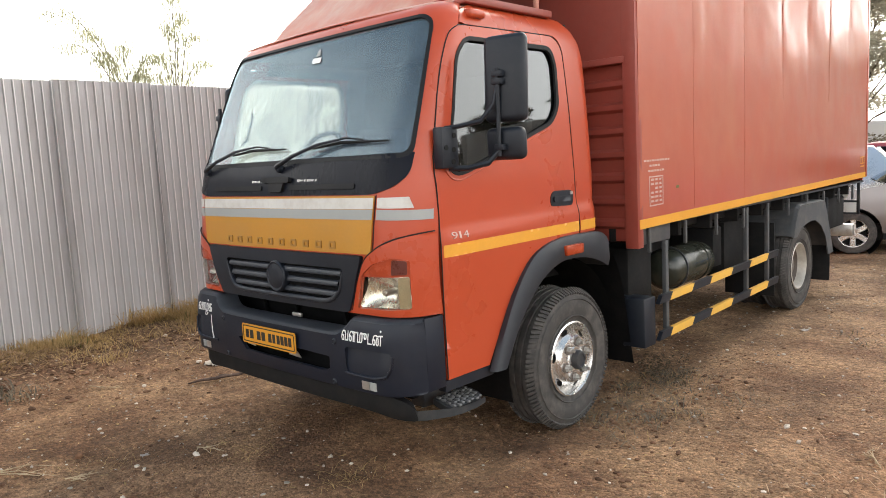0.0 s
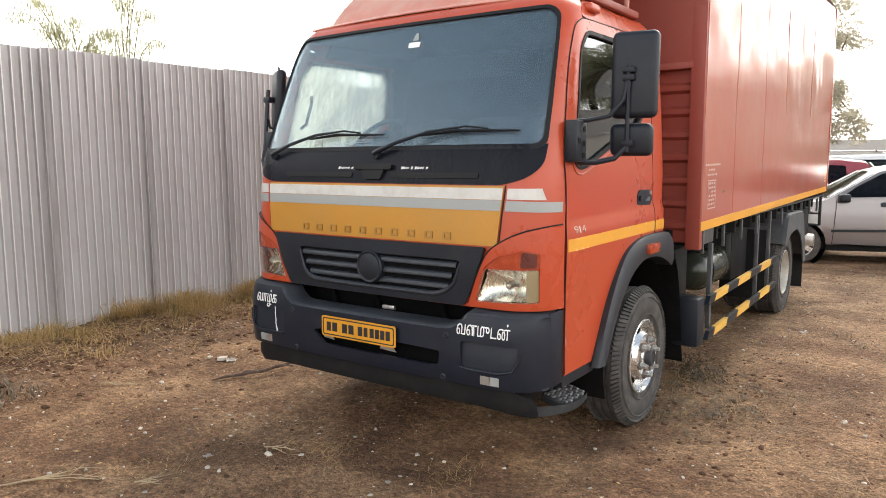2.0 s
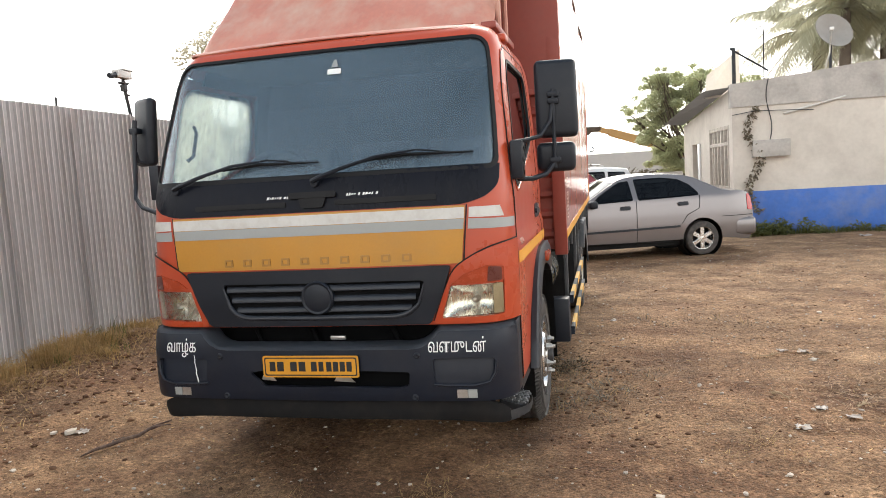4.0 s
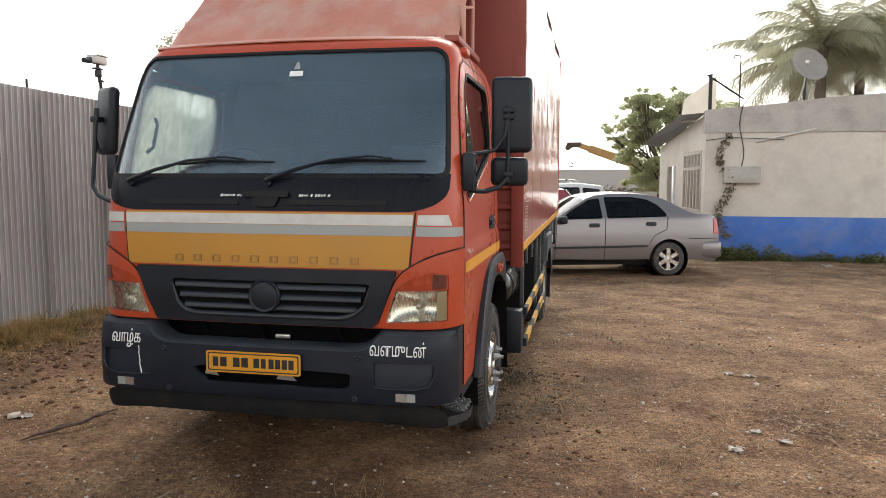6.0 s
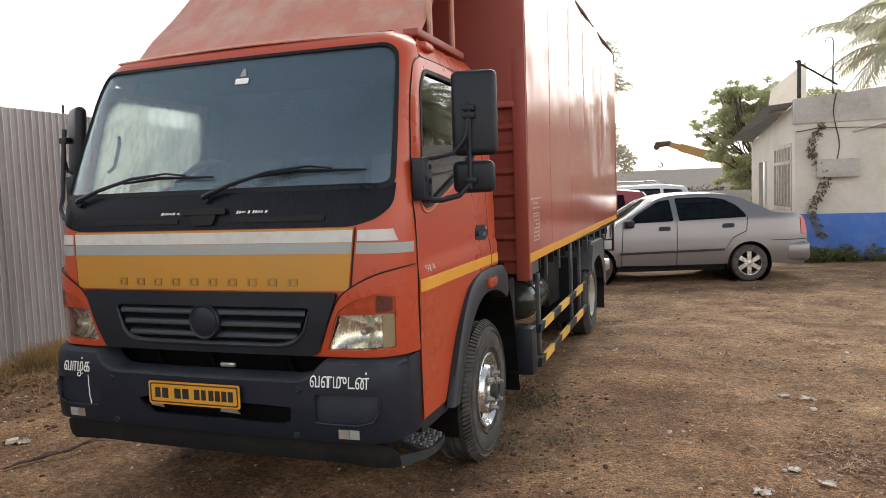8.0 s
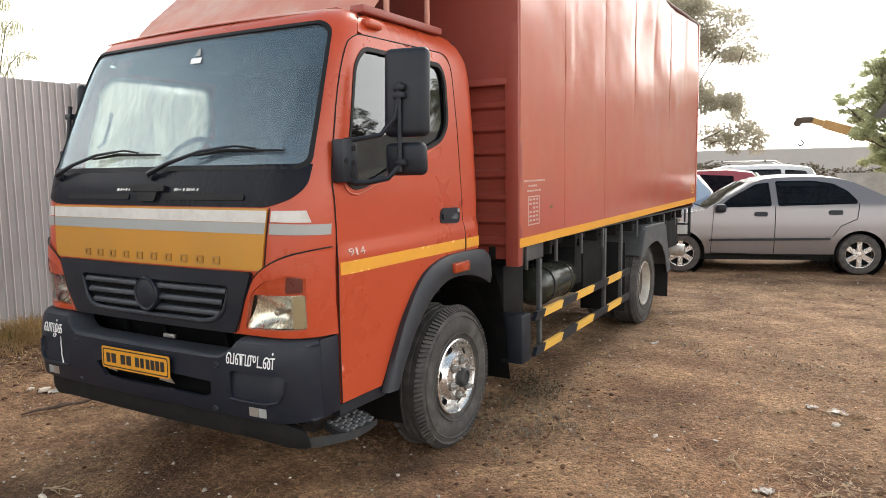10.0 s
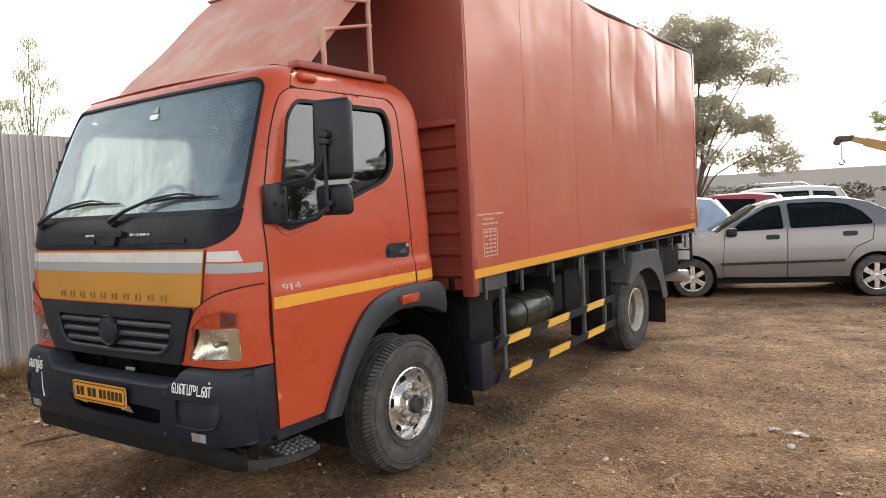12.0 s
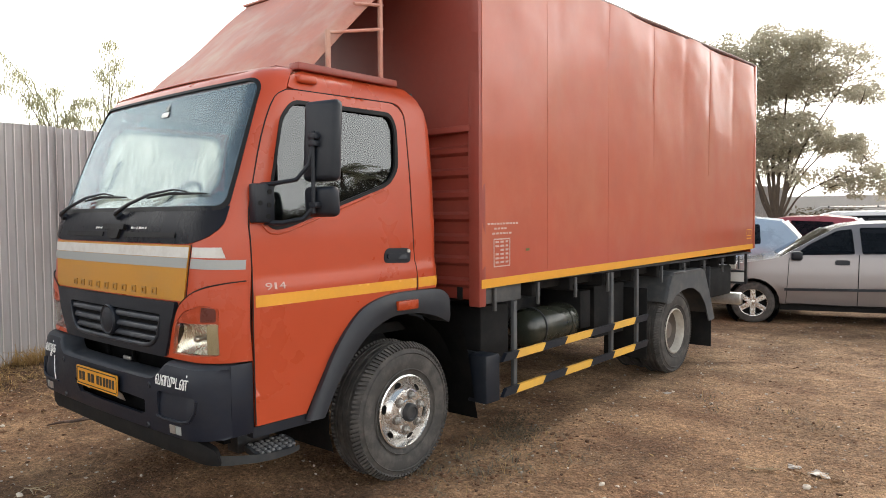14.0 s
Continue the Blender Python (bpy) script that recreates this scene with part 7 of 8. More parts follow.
build_car("dark_red_hatchback", "dark red hatchback with a white roof among parked cars", M_CARRED, HATCH, (0.62, 2.95), 0.75, HATCH_WIN, [], pose(-2.1, 13.4, 0.02, 0, 0, 8))
SUV = [(0.02, 0.30), (0.0, 0.60), (0.08, 0.85), (0.55, 0.98), (1.15, 1.05), (1.75, 1.50), (2.0, 1.56), (3.2, 1.58), (3.7, 1.52), (4.0, 1.05), (4.05, 0.75), (4.05, 0.45), (4.0, 0.30)]
SUV_WIN = [[(1.35, 1.08), (2.15, 1.10), (2.12, 1.48), (1.80, 1.45)], [(2.22, 1.10), (3.15, 1.12), (3.12, 1.49), (2.20, 1.49)], [(3.22, 1.13), (3.75, 1.14), (3.62, 1.45), (3.20, 1.48)]]
build_car("white_car", "white car with a roof rack among parked cars", M_CARWHITE, SUV, (0.75, 3.25), 0.85, SUV_WIN, [], pose(-1.9, 15.6, 0.0, 0, 0, 12), roof_rack=True)

# ---- trees, plants and litter ----
def leaf_cloud(centres, count, size, rnd, droop=0.0, bm_verts=None):
    """Many small bent leaves round the given clump centres (centre, radius)."""
    verts, faces = [], []
    weights = [r ** 2 for _, r in centres]
    for _ in range(count):
        c, r = rnd.choices(centres, weights)[0]
        while True:
            d = Vector((rnd.uniform(-1, 1), rnd.uniform(-1, 1), rnd.uniform(-1, 1)))
            if 0.05 < d.length < 1:
                break
        d = d.normalized() * (d.length ** 0.6)
        p = Vector(c) + Vector((d.x * r, d.y * r, d.z * r * 0.75))
        L = size * rnd.uniform(0.6, 1.4)
        a = Vector((rnd.uniform(-1, 1), rnd.uniform(-1, 1), rnd.uniform(-0.7, 0.5) - droop)).normalized()
        b = a.cross(Vector((rnd.uniform(-1, 1), rnd.uniform(-1, 1), rnd.uniform(-1, 1)))).normalized()
        i = len(verts)
        verts += [p, p + a * L * 0.5 + b * L * 0.24, p + a * L, p + a * L * 0.5 - b * L * 0.24]
        faces.append((i, i + 1, i + 2, i + 3))
    return verts, faces


def build_tree(name, label, base, height, trunk_r, clumps, count, leaf, material, seed):
    rnd = random.Random(seed)
    tree = thing(name, label, "tree")
    base = Vector(base)
    top = base + Vector((0.1 * height, 0, height * 0.45))
    bm = bmesh.new()
    add_tube(bm, [base - Vector((0, 0, 0.3)), base + Vector((0.02, 0, height * 0.12)), base + Vector((0.06 * height, 0.02, height * 0.3)), top], [trunk_r * 1.3, trunk_r, trunk_r * 0.8, trunk_r * 0.5], 10)
    part("trunk", bm, M_BARK, tree)
    for c, r in clumps[::max(6, len(clumps) // 24)]:
        c = Vector(c)
        s0 = base.lerp(top, rnd.uniform(0.45, 0.98))
        mid = s0.lerp(c, 0.5) + Vector((rnd.uniform(-0.3, 0.3), rnd.uniform(-0.2, 0.2), rnd.uniform(-0.1, 0.35)))
        bm = bmesh.new()
        add_tube(bm, [s0, s0.lerp(mid, 0.5) + Vector((rnd.uniform(-0.12, 0.12), 0, 0.06)), mid, mid.lerp(c, 0.5) + Vector((rnd.uniform(-0.12, 0.12), 0, 0.05)), c], [trunk_r * 0.34, trunk_r * 0.27, trunk_r * 0.2, trunk_r * 0.13, trunk_r * 0.06], 7)
        for _ in range(6):
            e = c + Vector((rnd.uniform(-1, 1), rnd.uniform(-1, 1), rnd.uniform(-0.6, 0.9))) * r * 2.2
            q = mid.lerp(c, rnd.uniform(0.2, 1))
            add_tube(bm, [q, q.lerp(e, 0.55) + Vector((0, 0, rnd.uniform(-0.1, 0.1))), e], [trunk_r * 0.09, trunk_r * 0.06, trunk_r * 0.025], 5)
        part("limb", bm, M_BARK, tree)
    v, f = leaf_cloud(clumps, count, leaf, rnd)
    me = bpy.data.meshes.new("crown")
    me.from_pydata(v, [], f)
    me.materials.append(material)
    crown = new("crown", me)
    crown.parent = tree
    return tree


rnd = random.Random(11)
# big spreading tree behind the box: loose flat sprays in tiers, on a fan of thin limbs
def spreading_tree():
    rnd = random.Random(21)
    tree = thing("yard_tree", "spreading hazy grey-green tree with small leaves behind the truck", "tree")
    gaps = ((-1.75, 4.75, 0.62, 0.30), (-2.7, 4.95, 0.5, 0.16), (-1.9, 3.05, 0.55, 0.22), (-0.75, 3.98, 0.75, 0.24), (-3.2, 2.55, 0.5, 0.25), (-0.95, 5.75, 0.25, 0.3))
    tiers = ((-5.8, -0.35, 5.35, 7.15, 190, 0.42), (-4.8, -0.05, 4.75, 5.6, 80, 0.36), (-4.9, -0.55, 3.35, 4.65, 150, 0.40), (-1.5, 0.1, 2.05, 3.55, 46, 0.30), (-4.5, -1.4, 2.45, 3.3, 46, 0.30))
    clumps = []
    for x0, x1, z0, z1, n_, r in tiers:
        made = 0
        while made < n_:
            x, z = rnd.uniform(x0, x1), rnd.uniform(z0, z1)
            t = (x - x0) / (x1 - x0)
            if z > z0 + (z1 - z0) * (0.25 + 0.75 * math.sin(math.pi * (0.25 + 0.70 * t))):
                continue
            if any(((x - gx) / gw) ** 2 + ((z - gz) / gh) ** 2 < 1.0 for gx, gz, gw, gh in gaps) and rnd.random() < 0.93:
                continue
            made += 1
            clumps.append((Vector((x, 22 + rnd.uniform(-0.9, 0.9), z)), r * rnd.uniform(0.45, 1.05)))
    bm = bmesh.new()
    base = Vector((-2.95, 22, -0.1))
    add_tube(bm, [base, base + Vector((0.02, 0, 0.6)), base + Vector((0.05, 0, 1.25))], [0.17, 0.13, 0.11], 10)
    part("trunk", bm, M_BARK, tree)
    fork = base + Vector((0.05, 0, 1.2))
    limbs = []
    for dx, dz, r in ((-2.4, 4.6, 0.07), (-1.3, 5.2, 0.075), (-0.5, 5.6, 0.08), (0.35, 5.4, 0.075), (1.1, 4.9, 0.07), (1.9, 4.4, 0.06), (2.1, 2.9, 0.05), (-2.0, 3.0, 0.05), (1.2, 2.8, 0.05), (2.5, 1.9, 0.04)):
        top = fork + Vector((dx, rnd.uniform(-0.5, 0.5), dz))
        mid = fork.lerp(top, 0.45) + Vector((-0.14 * dx, 0, 0.18 * abs(dx) * 0.4))
        line_ = smooth_line([fork, fork.lerp(mid, 0.5) + Vector((rnd.uniform(-0.06, 0.06), 0, 0)), mid, mid.lerp(top, 0.5) + Vector((rnd.uniform(-0.12, 0.12), 0, 0.05)), top], 4)
        n_ = len(line_)
        part("limb", add_tube(bmesh.new(), line_, [r * (1 - 0.8 * k / (n_ - 1)) for k in range(n_)], 7), M_BARK, tree)
        limbs += [Vector(p) for p in line_[5:]]
    for k in range(0, len(clumps), 3):
        c, r = clumps[k]
        q = min(limbs, key=lambda p: (p - c).length + (0.8 if p.z > c.z else 0.0))
        if (q - c).length > 0.8:
            q = c + (q - c).normalized() * 0.5
        m1 = q.lerp(c, 0.5) + Vector((rnd.uniform(-0.1, 0.1), 0, rnd.uniform(0.0, 0.1)))
        part("twig", add_tube(bmesh.new(), [q, m1, c], [0.022, 0.014, 0.006], 5), M_BARK, tree)
    v, f = leaf_cloud([((c.x, c.y, c.z), r) for c, r in clumps], 82000, 0.092, rnd, 0.15)
    me = bpy.data.meshes.new("crown")
    me.from_pydata(v, [], f)
    me.materials.append(M_LEAF)
    new("crown", me).parent = tree


spreading_tree()
cl = []
for x, z, r in ((2.5, 3.5, 0.50), (2.9, 4.2, 0.55), (3.2, 4.55, 0.45), (3.8, 4.35, 0.6), (4.5, 4.4, 0.6), (4.9, 4.0, 0.7), (3.4, 3.4, 0.8), (4.3, 3.3, 0.9), (3.6, 2.4, 0.8), (2.9, 2.7, 0.5), (2.6, 3.1, 0.4), (4.8, 2.6, 0.9), (5.6, 3.9, 0.9), (3.3, 1.7, 0.6), (4.2, 1.6, 0.7)):
    for _ in range(14):
        cl.append(((x + rnd.gauss(0, r * 0.55), 24 + rnd.uniform(-0.7, 0.7), z + rnd.gauss(0, r * 0.48)), r * rnd.uniform(0.18, 0.42)))
build_tree("bushy_tree", "bushy bright green tree beside the building", (4.0, 24, 0), 4.2, 0.14, cl, 70000, 0.085, M_LEAF2, 22)
# tree across the open side of the yard
cl = [((22.5 + rnd.gauss(0, 1.1), 29 + rnd.gauss(0, 1.0), 5.2 + rnd.gauss(0, 1.0)), rnd.uniform(0.4, 0.8)) for _ in range(48)]
build_tree("yard_tree", "rounded leafy tree across the open yard", (22.5, 29, 0), 6.4, 0.16, cl, 16000, 0.16, M_SHRUB, 24)
# small far tree seen past the other side of the truck
cl = [((x, 19 + rnd.uniform(-0.8, 0.8), z), r) for x, z, r in ((-11.6, 6.0, 0.7), (-10.8, 6.3, 0.8), (-10.0, 6.6, 0.8), (-10.4, 5.6, 0.7), (-11.4, 5.2, 0.6), (-9.2, 6.2, 0.8))]
build_tree("thin_tree", "thin dark-leaved tree beyond the fence", (-9.6, 19, 0), 6.0, 0.12, cl, 2600, 0.15, M_LEAF, 23)


def drooping_tree(base, sprays, seed, label):
    """Feathery tree: arching twigs hung with narrow leaves."""
    rnd = random.Random(seed)
    tree = thing("feathery_tree", label, "tree", group="trees beyond the fence")
    base = Vector(base)
    bm = bmesh.new()
    add_tube(bm, [base, base + Vector((0, 0.05, 1.6)), base + Vector((0.05, 0.1, 2.6))], [0.07, 0.055, 0.035], 8)
    part("trunk", bm, M_BARK, tree)
    verts, faces = [], []
    for (dy, h, reach) in sprays:
        bm = bmesh.new()
        s0 = base + Vector((0, 0.1, 2.35))
        pts = []
        for k in range(9):
            t = k / 8
            pts.append(s0 + Vector((rnd.uniform(-0.05, 0.05) + 0.2 * t, dy * t + reach * t * t * 0.5, h * math.sin(t * 1.9) / math.sin(1.9) if h > 0 else h * t)))
        add_tube(bm, pts, [0.012 - 0.0012 * k for k in range(9)], 5)
        part("branch", bm, M_BARK, tree)
        for _ in range(330):
            t = rnd.uniform(0.2, 1.0)
            i = min(7, int(t * 8))
            p = pts[i].lerp(pts[i + 1], t * 8 - i) + Vector((rnd.gauss(0, 0.10), rnd.gauss(0, 0.07), rnd.gauss(0, 0.05)))
            L = rnd.uniform(0.06, 0.17)
            d = Vector((rnd.uniform(-0.4, 0.4), rnd.uniform(-0.4, 0.4), -1)).normalized()
            b = Vector((rnd.uniform(-1, 1), rnd.uniform(-1, 1), 0)).normalized() * 0.0065
            i0 = len(verts)
            verts += [p, p + d * L * 0.5 + b, p + d * L, p + d * L * 0.5 - b]
            faces.append((i0, i0 + 1, i0 + 2, i0 + 3))
    me = bpy.data.meshes.new("crown")
    me.from_pydata(verts, [], faces)
    me.materials.append(M_FEATHER)
    cr = new("crown", me)
    cr.parent = tree


drooping_tree((-8.0, 3.0, 0.0), [(-1.0, 1.55, -0.4), (-0.6, 1.3, -0.3), (-0.2, 1.15, 0.1), (0.2, 1.0, 0.2), (-0.9, 1.1, -0.2), (-0.1, 0.8, 0.6), (-0.5, 1.0, 0.1), (0.3, 0.75, 0.3)], 31, "feathery green tree with drooping twigs beyond the fence")
drooping_tree((-8.0, 3.75, 0.0), [(0.0, 1.95, 0.0), (0.25, 1.4, 0.2), (-0.15, 1.5, -0.1), (0.4, 1.0, 0.3), (0.1, 1.7, 0.1), (-0.3, 1.05, -0.2)], 32, "upright feathery sapling beyond the fence")


def palm(base, height, seed, label, big=1.0):
    rnd = random.Random(seed)
    tree = thing("coconut_palm", label, "palm", group="palms behind the building")
    base = Vector(base)
    top = base + Vector((0.3, 0, height))
    bm = bmesh.new()
    add_tube(bm, [base, base.lerp(top, 0.5) + Vector((0.1, 0, 0)), top], [0.2, 0.15, 0.12], 10)
    part("trunk", bm, M_BARK, tree)
    for k in range(30):
        a = k * 2.4 + rnd.uniform(-0.2, 0.2)
        up = rnd.uniform(-0.3, 1.25)
        L = rnd.uniform(1.7, 2.6) * big
        pts = [top + Vector((math.cos(a) * L * t, math.sin(a) * L * t, up * L * t - 1.1 * t * t * L * 0.7)) for t in np.linspace(0, 1, 12)]
        bm = add_tube(bmesh.new(), pts, [0.028 - 0.002 * i for i in range(12)], 4)
        for i in range(1, 12):
            for sgn in (-1, 1):
                for u in (0.0, 0.2, 0.4, 0.6, 0.8):
                    p = pts[i].lerp(pts[i - 1], u)
                    d = (pts[i] - pts[i - 1]).normalized()
                    side_ = d.cross(Vector((0, 0, 1))).normalized() * sgn
                    ll = (0.62 * math.sin(math.pi * min(1, (i + 0.6) / 12.5)) + 0.1) * big * rnd.uniform(0.8, 1.1)
                    e = p + (side_ * 0.75 + d * 0.6 + Vector((0, 0, -0.30 - rnd.uniform(0, 0.5)))) * ll
                    b = d * 0.020
                    vs = [bm.verts.new(q) for q in (p - b, p + b, p.lerp(e, 0.6) + b * 0.8, e)]
                    bm.faces.new(vs)
        part("frond", bm, M_PALM, tree, smooth=False)


palm((7.2, 18.0, 0), 5.3, 41, "coconut palm with yellow-green fronds behind the building")
palm((9.3, 18.5, 0), 5.3, 42, "coconut palm with yellow-green fronds behind the building")
palm((8.6, 19.4, 0), 5.5, 44, "coconut palm with dense yellow-green fronds behind the building")
palm((7.4, 21.5, 0), 5.2, 43, "small coconut palm behind the building")
palm((30.5, 27.5, 0), 8.4, 45, "tall coconut palm standing across the yard", 1.0)
palm((34.5, 33.5, 0), 8.8, 46, "tall coconut palm standing far across the yard", 1.0)
# bushes along the far side of the yard
cl = [((x + rnd.gauss(0, 0.3), 36 - 0.72 * x + rnd.gauss(0, 0.6), rnd.uniform(0.5, 2.5 if x < 18.5 else 6.4)), rnd.uniform(0.6, 1.0)) for x in np.arange(14.5, 31, 0.28)]
v, f = leaf_cloud(cl, 44000, 0.18, random.Random(48))
me = bpy.data.meshes.new("yard_bushes")
me.from_pydata(v, [], f)
me.materials.append(M_SHRUB)
tagged(new("yard_bushes", me), "dark thicket of bushes along the edge of the yard", "bushes", kind="stuff")


def blades(name, label, category, spots, per, height, spread, material, seed, width=0.006, lean=0.5):
    rnd = random.Random(seed)
    verts, faces = [], []
    for (x, y, k) in spots:
        for _ in range(int(per * k)):
            px, py = x + rnd.gauss(0, spread), y + rnd.gauss(0, spread)
            pz = ground_height(px, py) - 0.005
            h = height * rnd.uniform(0.35, 1.2) * (0.6 + 0.4 * k)
            a = rnd.uniform(0, math.tau)
            d = Vector((math.cos(a), math.sin(a), 0))
            b = Vector((-d.y, d.x, 0)) * width * rnd.uniform(0.6, 1.3)
            p = Vector((px, py, pz))
            l_ = lean * rnd.uniform(0.2, 1.5)
            m1 = p + d * h * l_ * 0.35 + Vector((0, 0, h * 0.6))
            e = p + d * h * l_ + Vector((0, 0, h * rnd.uniform(0.75, 1.0)))
            i = len(verts)
            verts += [p - b, p + b, m1 + b * 0.7, m1 - b * 0.7, e]
            faces += [(i, i + 1, i + 2, i + 3), (i + 3, i + 2, i + 4)]
    me = bpy.data.meshes.new(name)
    me.from_pydata(verts, [], faces)
    me.materials.append(material)
    return tagged(new(name, me), label, category, kind="stuff")


rnd = random.Random(5)
# clumps of dry grass, thick and thin by turns, each clump combed its own way
verts, faces = [], []
for _ in range(470):
    y = rnd.uniform(-3.2, 9)
    tall = 1.0 if 0.3 < y < 3.2 else 0.7
    x = FENCE_X + 0.06 + abs(rnd.gauss(0, 0.24))
    thick = 0.05 + 1.7 * tall * max(0.0, noise.noise((y * 2.4, x * 2.4, 0.3)) + 0.14)
    near = max(0.15, 1 - (x - FENCE_X) / 0.9)
    comb = rnd.uniform(0, math.tau)
    hh = rnd.uniform(0.09, 0.29) * tall * (0.45 + 0.55 * near) * (0.6 + 0.5 * thick)
    for _ in range(int(rnd.uniform(60, 170) * thick)):
        px, py = x + rnd.gauss(0, 0.055), y + rnd.gauss(0, 0.075)
        if px < FENCE_X + 0.04:
            px = FENCE_X + 0.04
        a = comb + rnd.gauss(0, 0.8)
        d = Vector((math.cos(a), math.sin(a), 0))
        b = Vector((-d.y, d.x, 0)) * rnd.uniform(0.0016, 0.0046)
        h = hh * rnd.uniform(0.4, 1.25)
        l_ = rnd.uniform(0.2, 1.9)
        p = Vector((px, py, ground_height(px, py) - 0.005))
        m1 = p + d * h * l_ * 0.35 + Vector((0, 0, h * 0.55))
        e = p + d * h * l_ + Vector((0, 0, h * rnd.uniform(0.35, 0.95)))
        i = len(verts)
        verts += [p - b, p + b, m1 + b * 0.7, m1 - b * 0.7, e]
        faces += [(i, i + 1, i + 2, i + 3), (i + 3, i + 2, i + 4)]
me = bpy.data.meshes.new("dry_grass")
me.from_pydata(verts, [], faces)
me.materials.append(M_DRYGRASS)
tagged(new("dry_grass", me), "dry straw-coloured grass clumps along the foot of the fence", "grass", kind="stuff")
spots = [(FENCE_X + 0.08 + abs(rnd.gauss(0, 0.28)), rnd.uniform(-2.8, 5.0), rnd.uniform(0.3, 1.0)) for _ in range(22)]
blades("fence_weeds", "dull green and brown weeds among the dry grass", "weeds", spots, 26, 0.20, 0.07, M_WEED, 51, 0.0035, 0.9)
spots = [(FENCE_X + 0.30 + abs(rnd.gauss(0, 0.36)), rnd.uniform(-2.8, 4.5), rnd.uniform(0.2, 0.8)) for _ in range(140)]
blades("flattened_grass", "flattened dead grass and straw on the bank", "grass", spots, 34, 0.10, 0.12, M_DRYGRASS, 52, 0.003, 3.0)
cl = [((4.0 + abs(rnd.gauss(0, 0.55)), BY - 0.3 - abs(rnd.gauss(0, 0.2)), rnd.uniform(0.08, 0.26)), rnd.uniform(0.10, 0.2)) for _ in range(22)]
cl += [((rnd.uniform(4.6, 7.6), BY - 0.22 - abs(rnd.gauss(0, 0.1)), rnd.uniform(0.05, 0.12)), rnd.uniform(0.07, 0.14)) for _ in range(22)]
v, f = leaf_cloud(cl, 2200, 0.07, random.Random(50))
me = bpy.data.meshes.new("leafy_weeds")
me.from_pydata(v, [], f)
me.materials.append(M_WEED)
tagged(new("leafy_weeds", me), "leafy green weeds by the corner of the blue wall", "weeds", kind="stuff")
# small leafy weeds in the lee of the truck
cl = []
for px, py, k in ((1.02, 2.52, 5), (0.92, 2.80, 4)):
    cl += [((px + rnd.gauss(0, 0.10), py + rnd.gauss(0, 0.12), 0.035), rnd.uniform(0.05, 0.10)) for _ in range(k)]
v, f = leaf_cloud(cl, 700, 0.018, random.Random(49))
v = [Vector((p.x, p.y, max(p.z, ground_height(p.x, p.y) + 0.004))) for p in v]
me = bpy.data.meshes.new("dull_weeds")
me.from_pydata(v, [], f)
me.materials.append(M_LOWLEAF)
tagged(new("dull_weeds", me), "small dull green weeds beside the truck", "weeds", kind="stuff")
spots = [(rnd.uniform(4.0, 7.6), BY - 0.15 - abs(rnd.gauss(0, 0.12)), rnd.uniform(0.3, 1.0)) for _ in range(70)]
blades("green_weeds", "green weeds along the foot of the blue wall", "weeds", spots, 26, 0.17, 0.09, M_WEED, 53, 0.010, 1.0)
spots = [(1.2 + rnd.gauss(0, 0.28), 2.35 + rnd.gauss(0, 0.45), rnd.uniform(0.2, 0.8)) for _ in range(20)]
spots += [(rnd.uniform(-1.0, 2.0), rnd.uniform(-0.9, 0.3), rnd.uniform(0.1, 0.3)) for _ in range(14)]
blades("low_weeds", "sparse low weeds growing beside the truck wheels", "weeds", spots, 7, 0.030, 0.05, M_LOWLEAF, 54, 0.003, 2.2)
spots = []
for px, py, n_ in ((-0.30, 0.03, 6), (0.56, 0.25, 7), (0.27, -0.55, 16), (0.65, -0.36, 10), (0.45, -0.75, 12), (1.1, -0.2, 5), (-0.75, -0.5, 5), (1.6, -0.5, 6), (2.2, 0.9, 6)):
    spots += [(px + rnd.gauss(0, 0.13), py + rnd.gauss(0, 0.07), rnd.uniform(0.4, 1.0)) for _ in range(n_)]
blades("straw", "pale matted straw patches lying on the earth", "straw", spots, 22, 0.040, 0.05, M_DRYGRASS, 55, 0.0016, 3.5)
spots = []
for cx, cy, sx, sy, n_ in ((1.02, 2.50, 0.12, 0.16, 26), (1.15, 2.05, 0.12, 0.18, 12), (1.30, 1.65, 0.12, 0.16, 6), (1.55, 2.30, 0.18, 0.25, 8), (2.35, 4.2, 0.3, 0.1, 6)):
    spots += [(cx + rnd.gauss(0, sx), cy + rnd.gauss(0, sy), rnd.uniform(0.3, 1.0)) for _ in range(n_)]
blades("withered_weeds", "dark withered weeds and debris beside the front wheel", "weeds", spots, 26, 0.045, 0.06, M_SHRUB, 58, 0.0032, 2.8)
blades("withered_weeds", "thin bleached stalks among the withered weeds", "weeds", spots, 7, 0.075, 0.07, M_DRYGRASS, 60, 0.0015, 2.0)
spots = [(-2.62 + rnd.gauss(0, 0.12), -0.43 + rnd.gauss(0, 0.14), rnd.uniform(0.3, 1.0)) for _ in range(11)]
blades("withered_weeds", "dark withered weed clump on the grassy bank", "weeds", spots, 26, 0.09, 0.05, M_SHRUB, 59, 0.005, 1.6)
# creeper on the building corner
v, f = leaf_cloud([((4.35 + 0.12 * math.sin(z * 5), BY - 0.06, z), 0.09) for z in np.linspace(0.5, 2.6, 16)], 620, 0.07, random.Random(56), 0.4)
me = bpy.data.meshes.new("creeper")
me.from_pydata(v, [], f)
me.materials.append(M_SHRUB)
tagged(new("creeper", me), "dark withered creeper climbing the building corner", "creeper", kind="stuff")
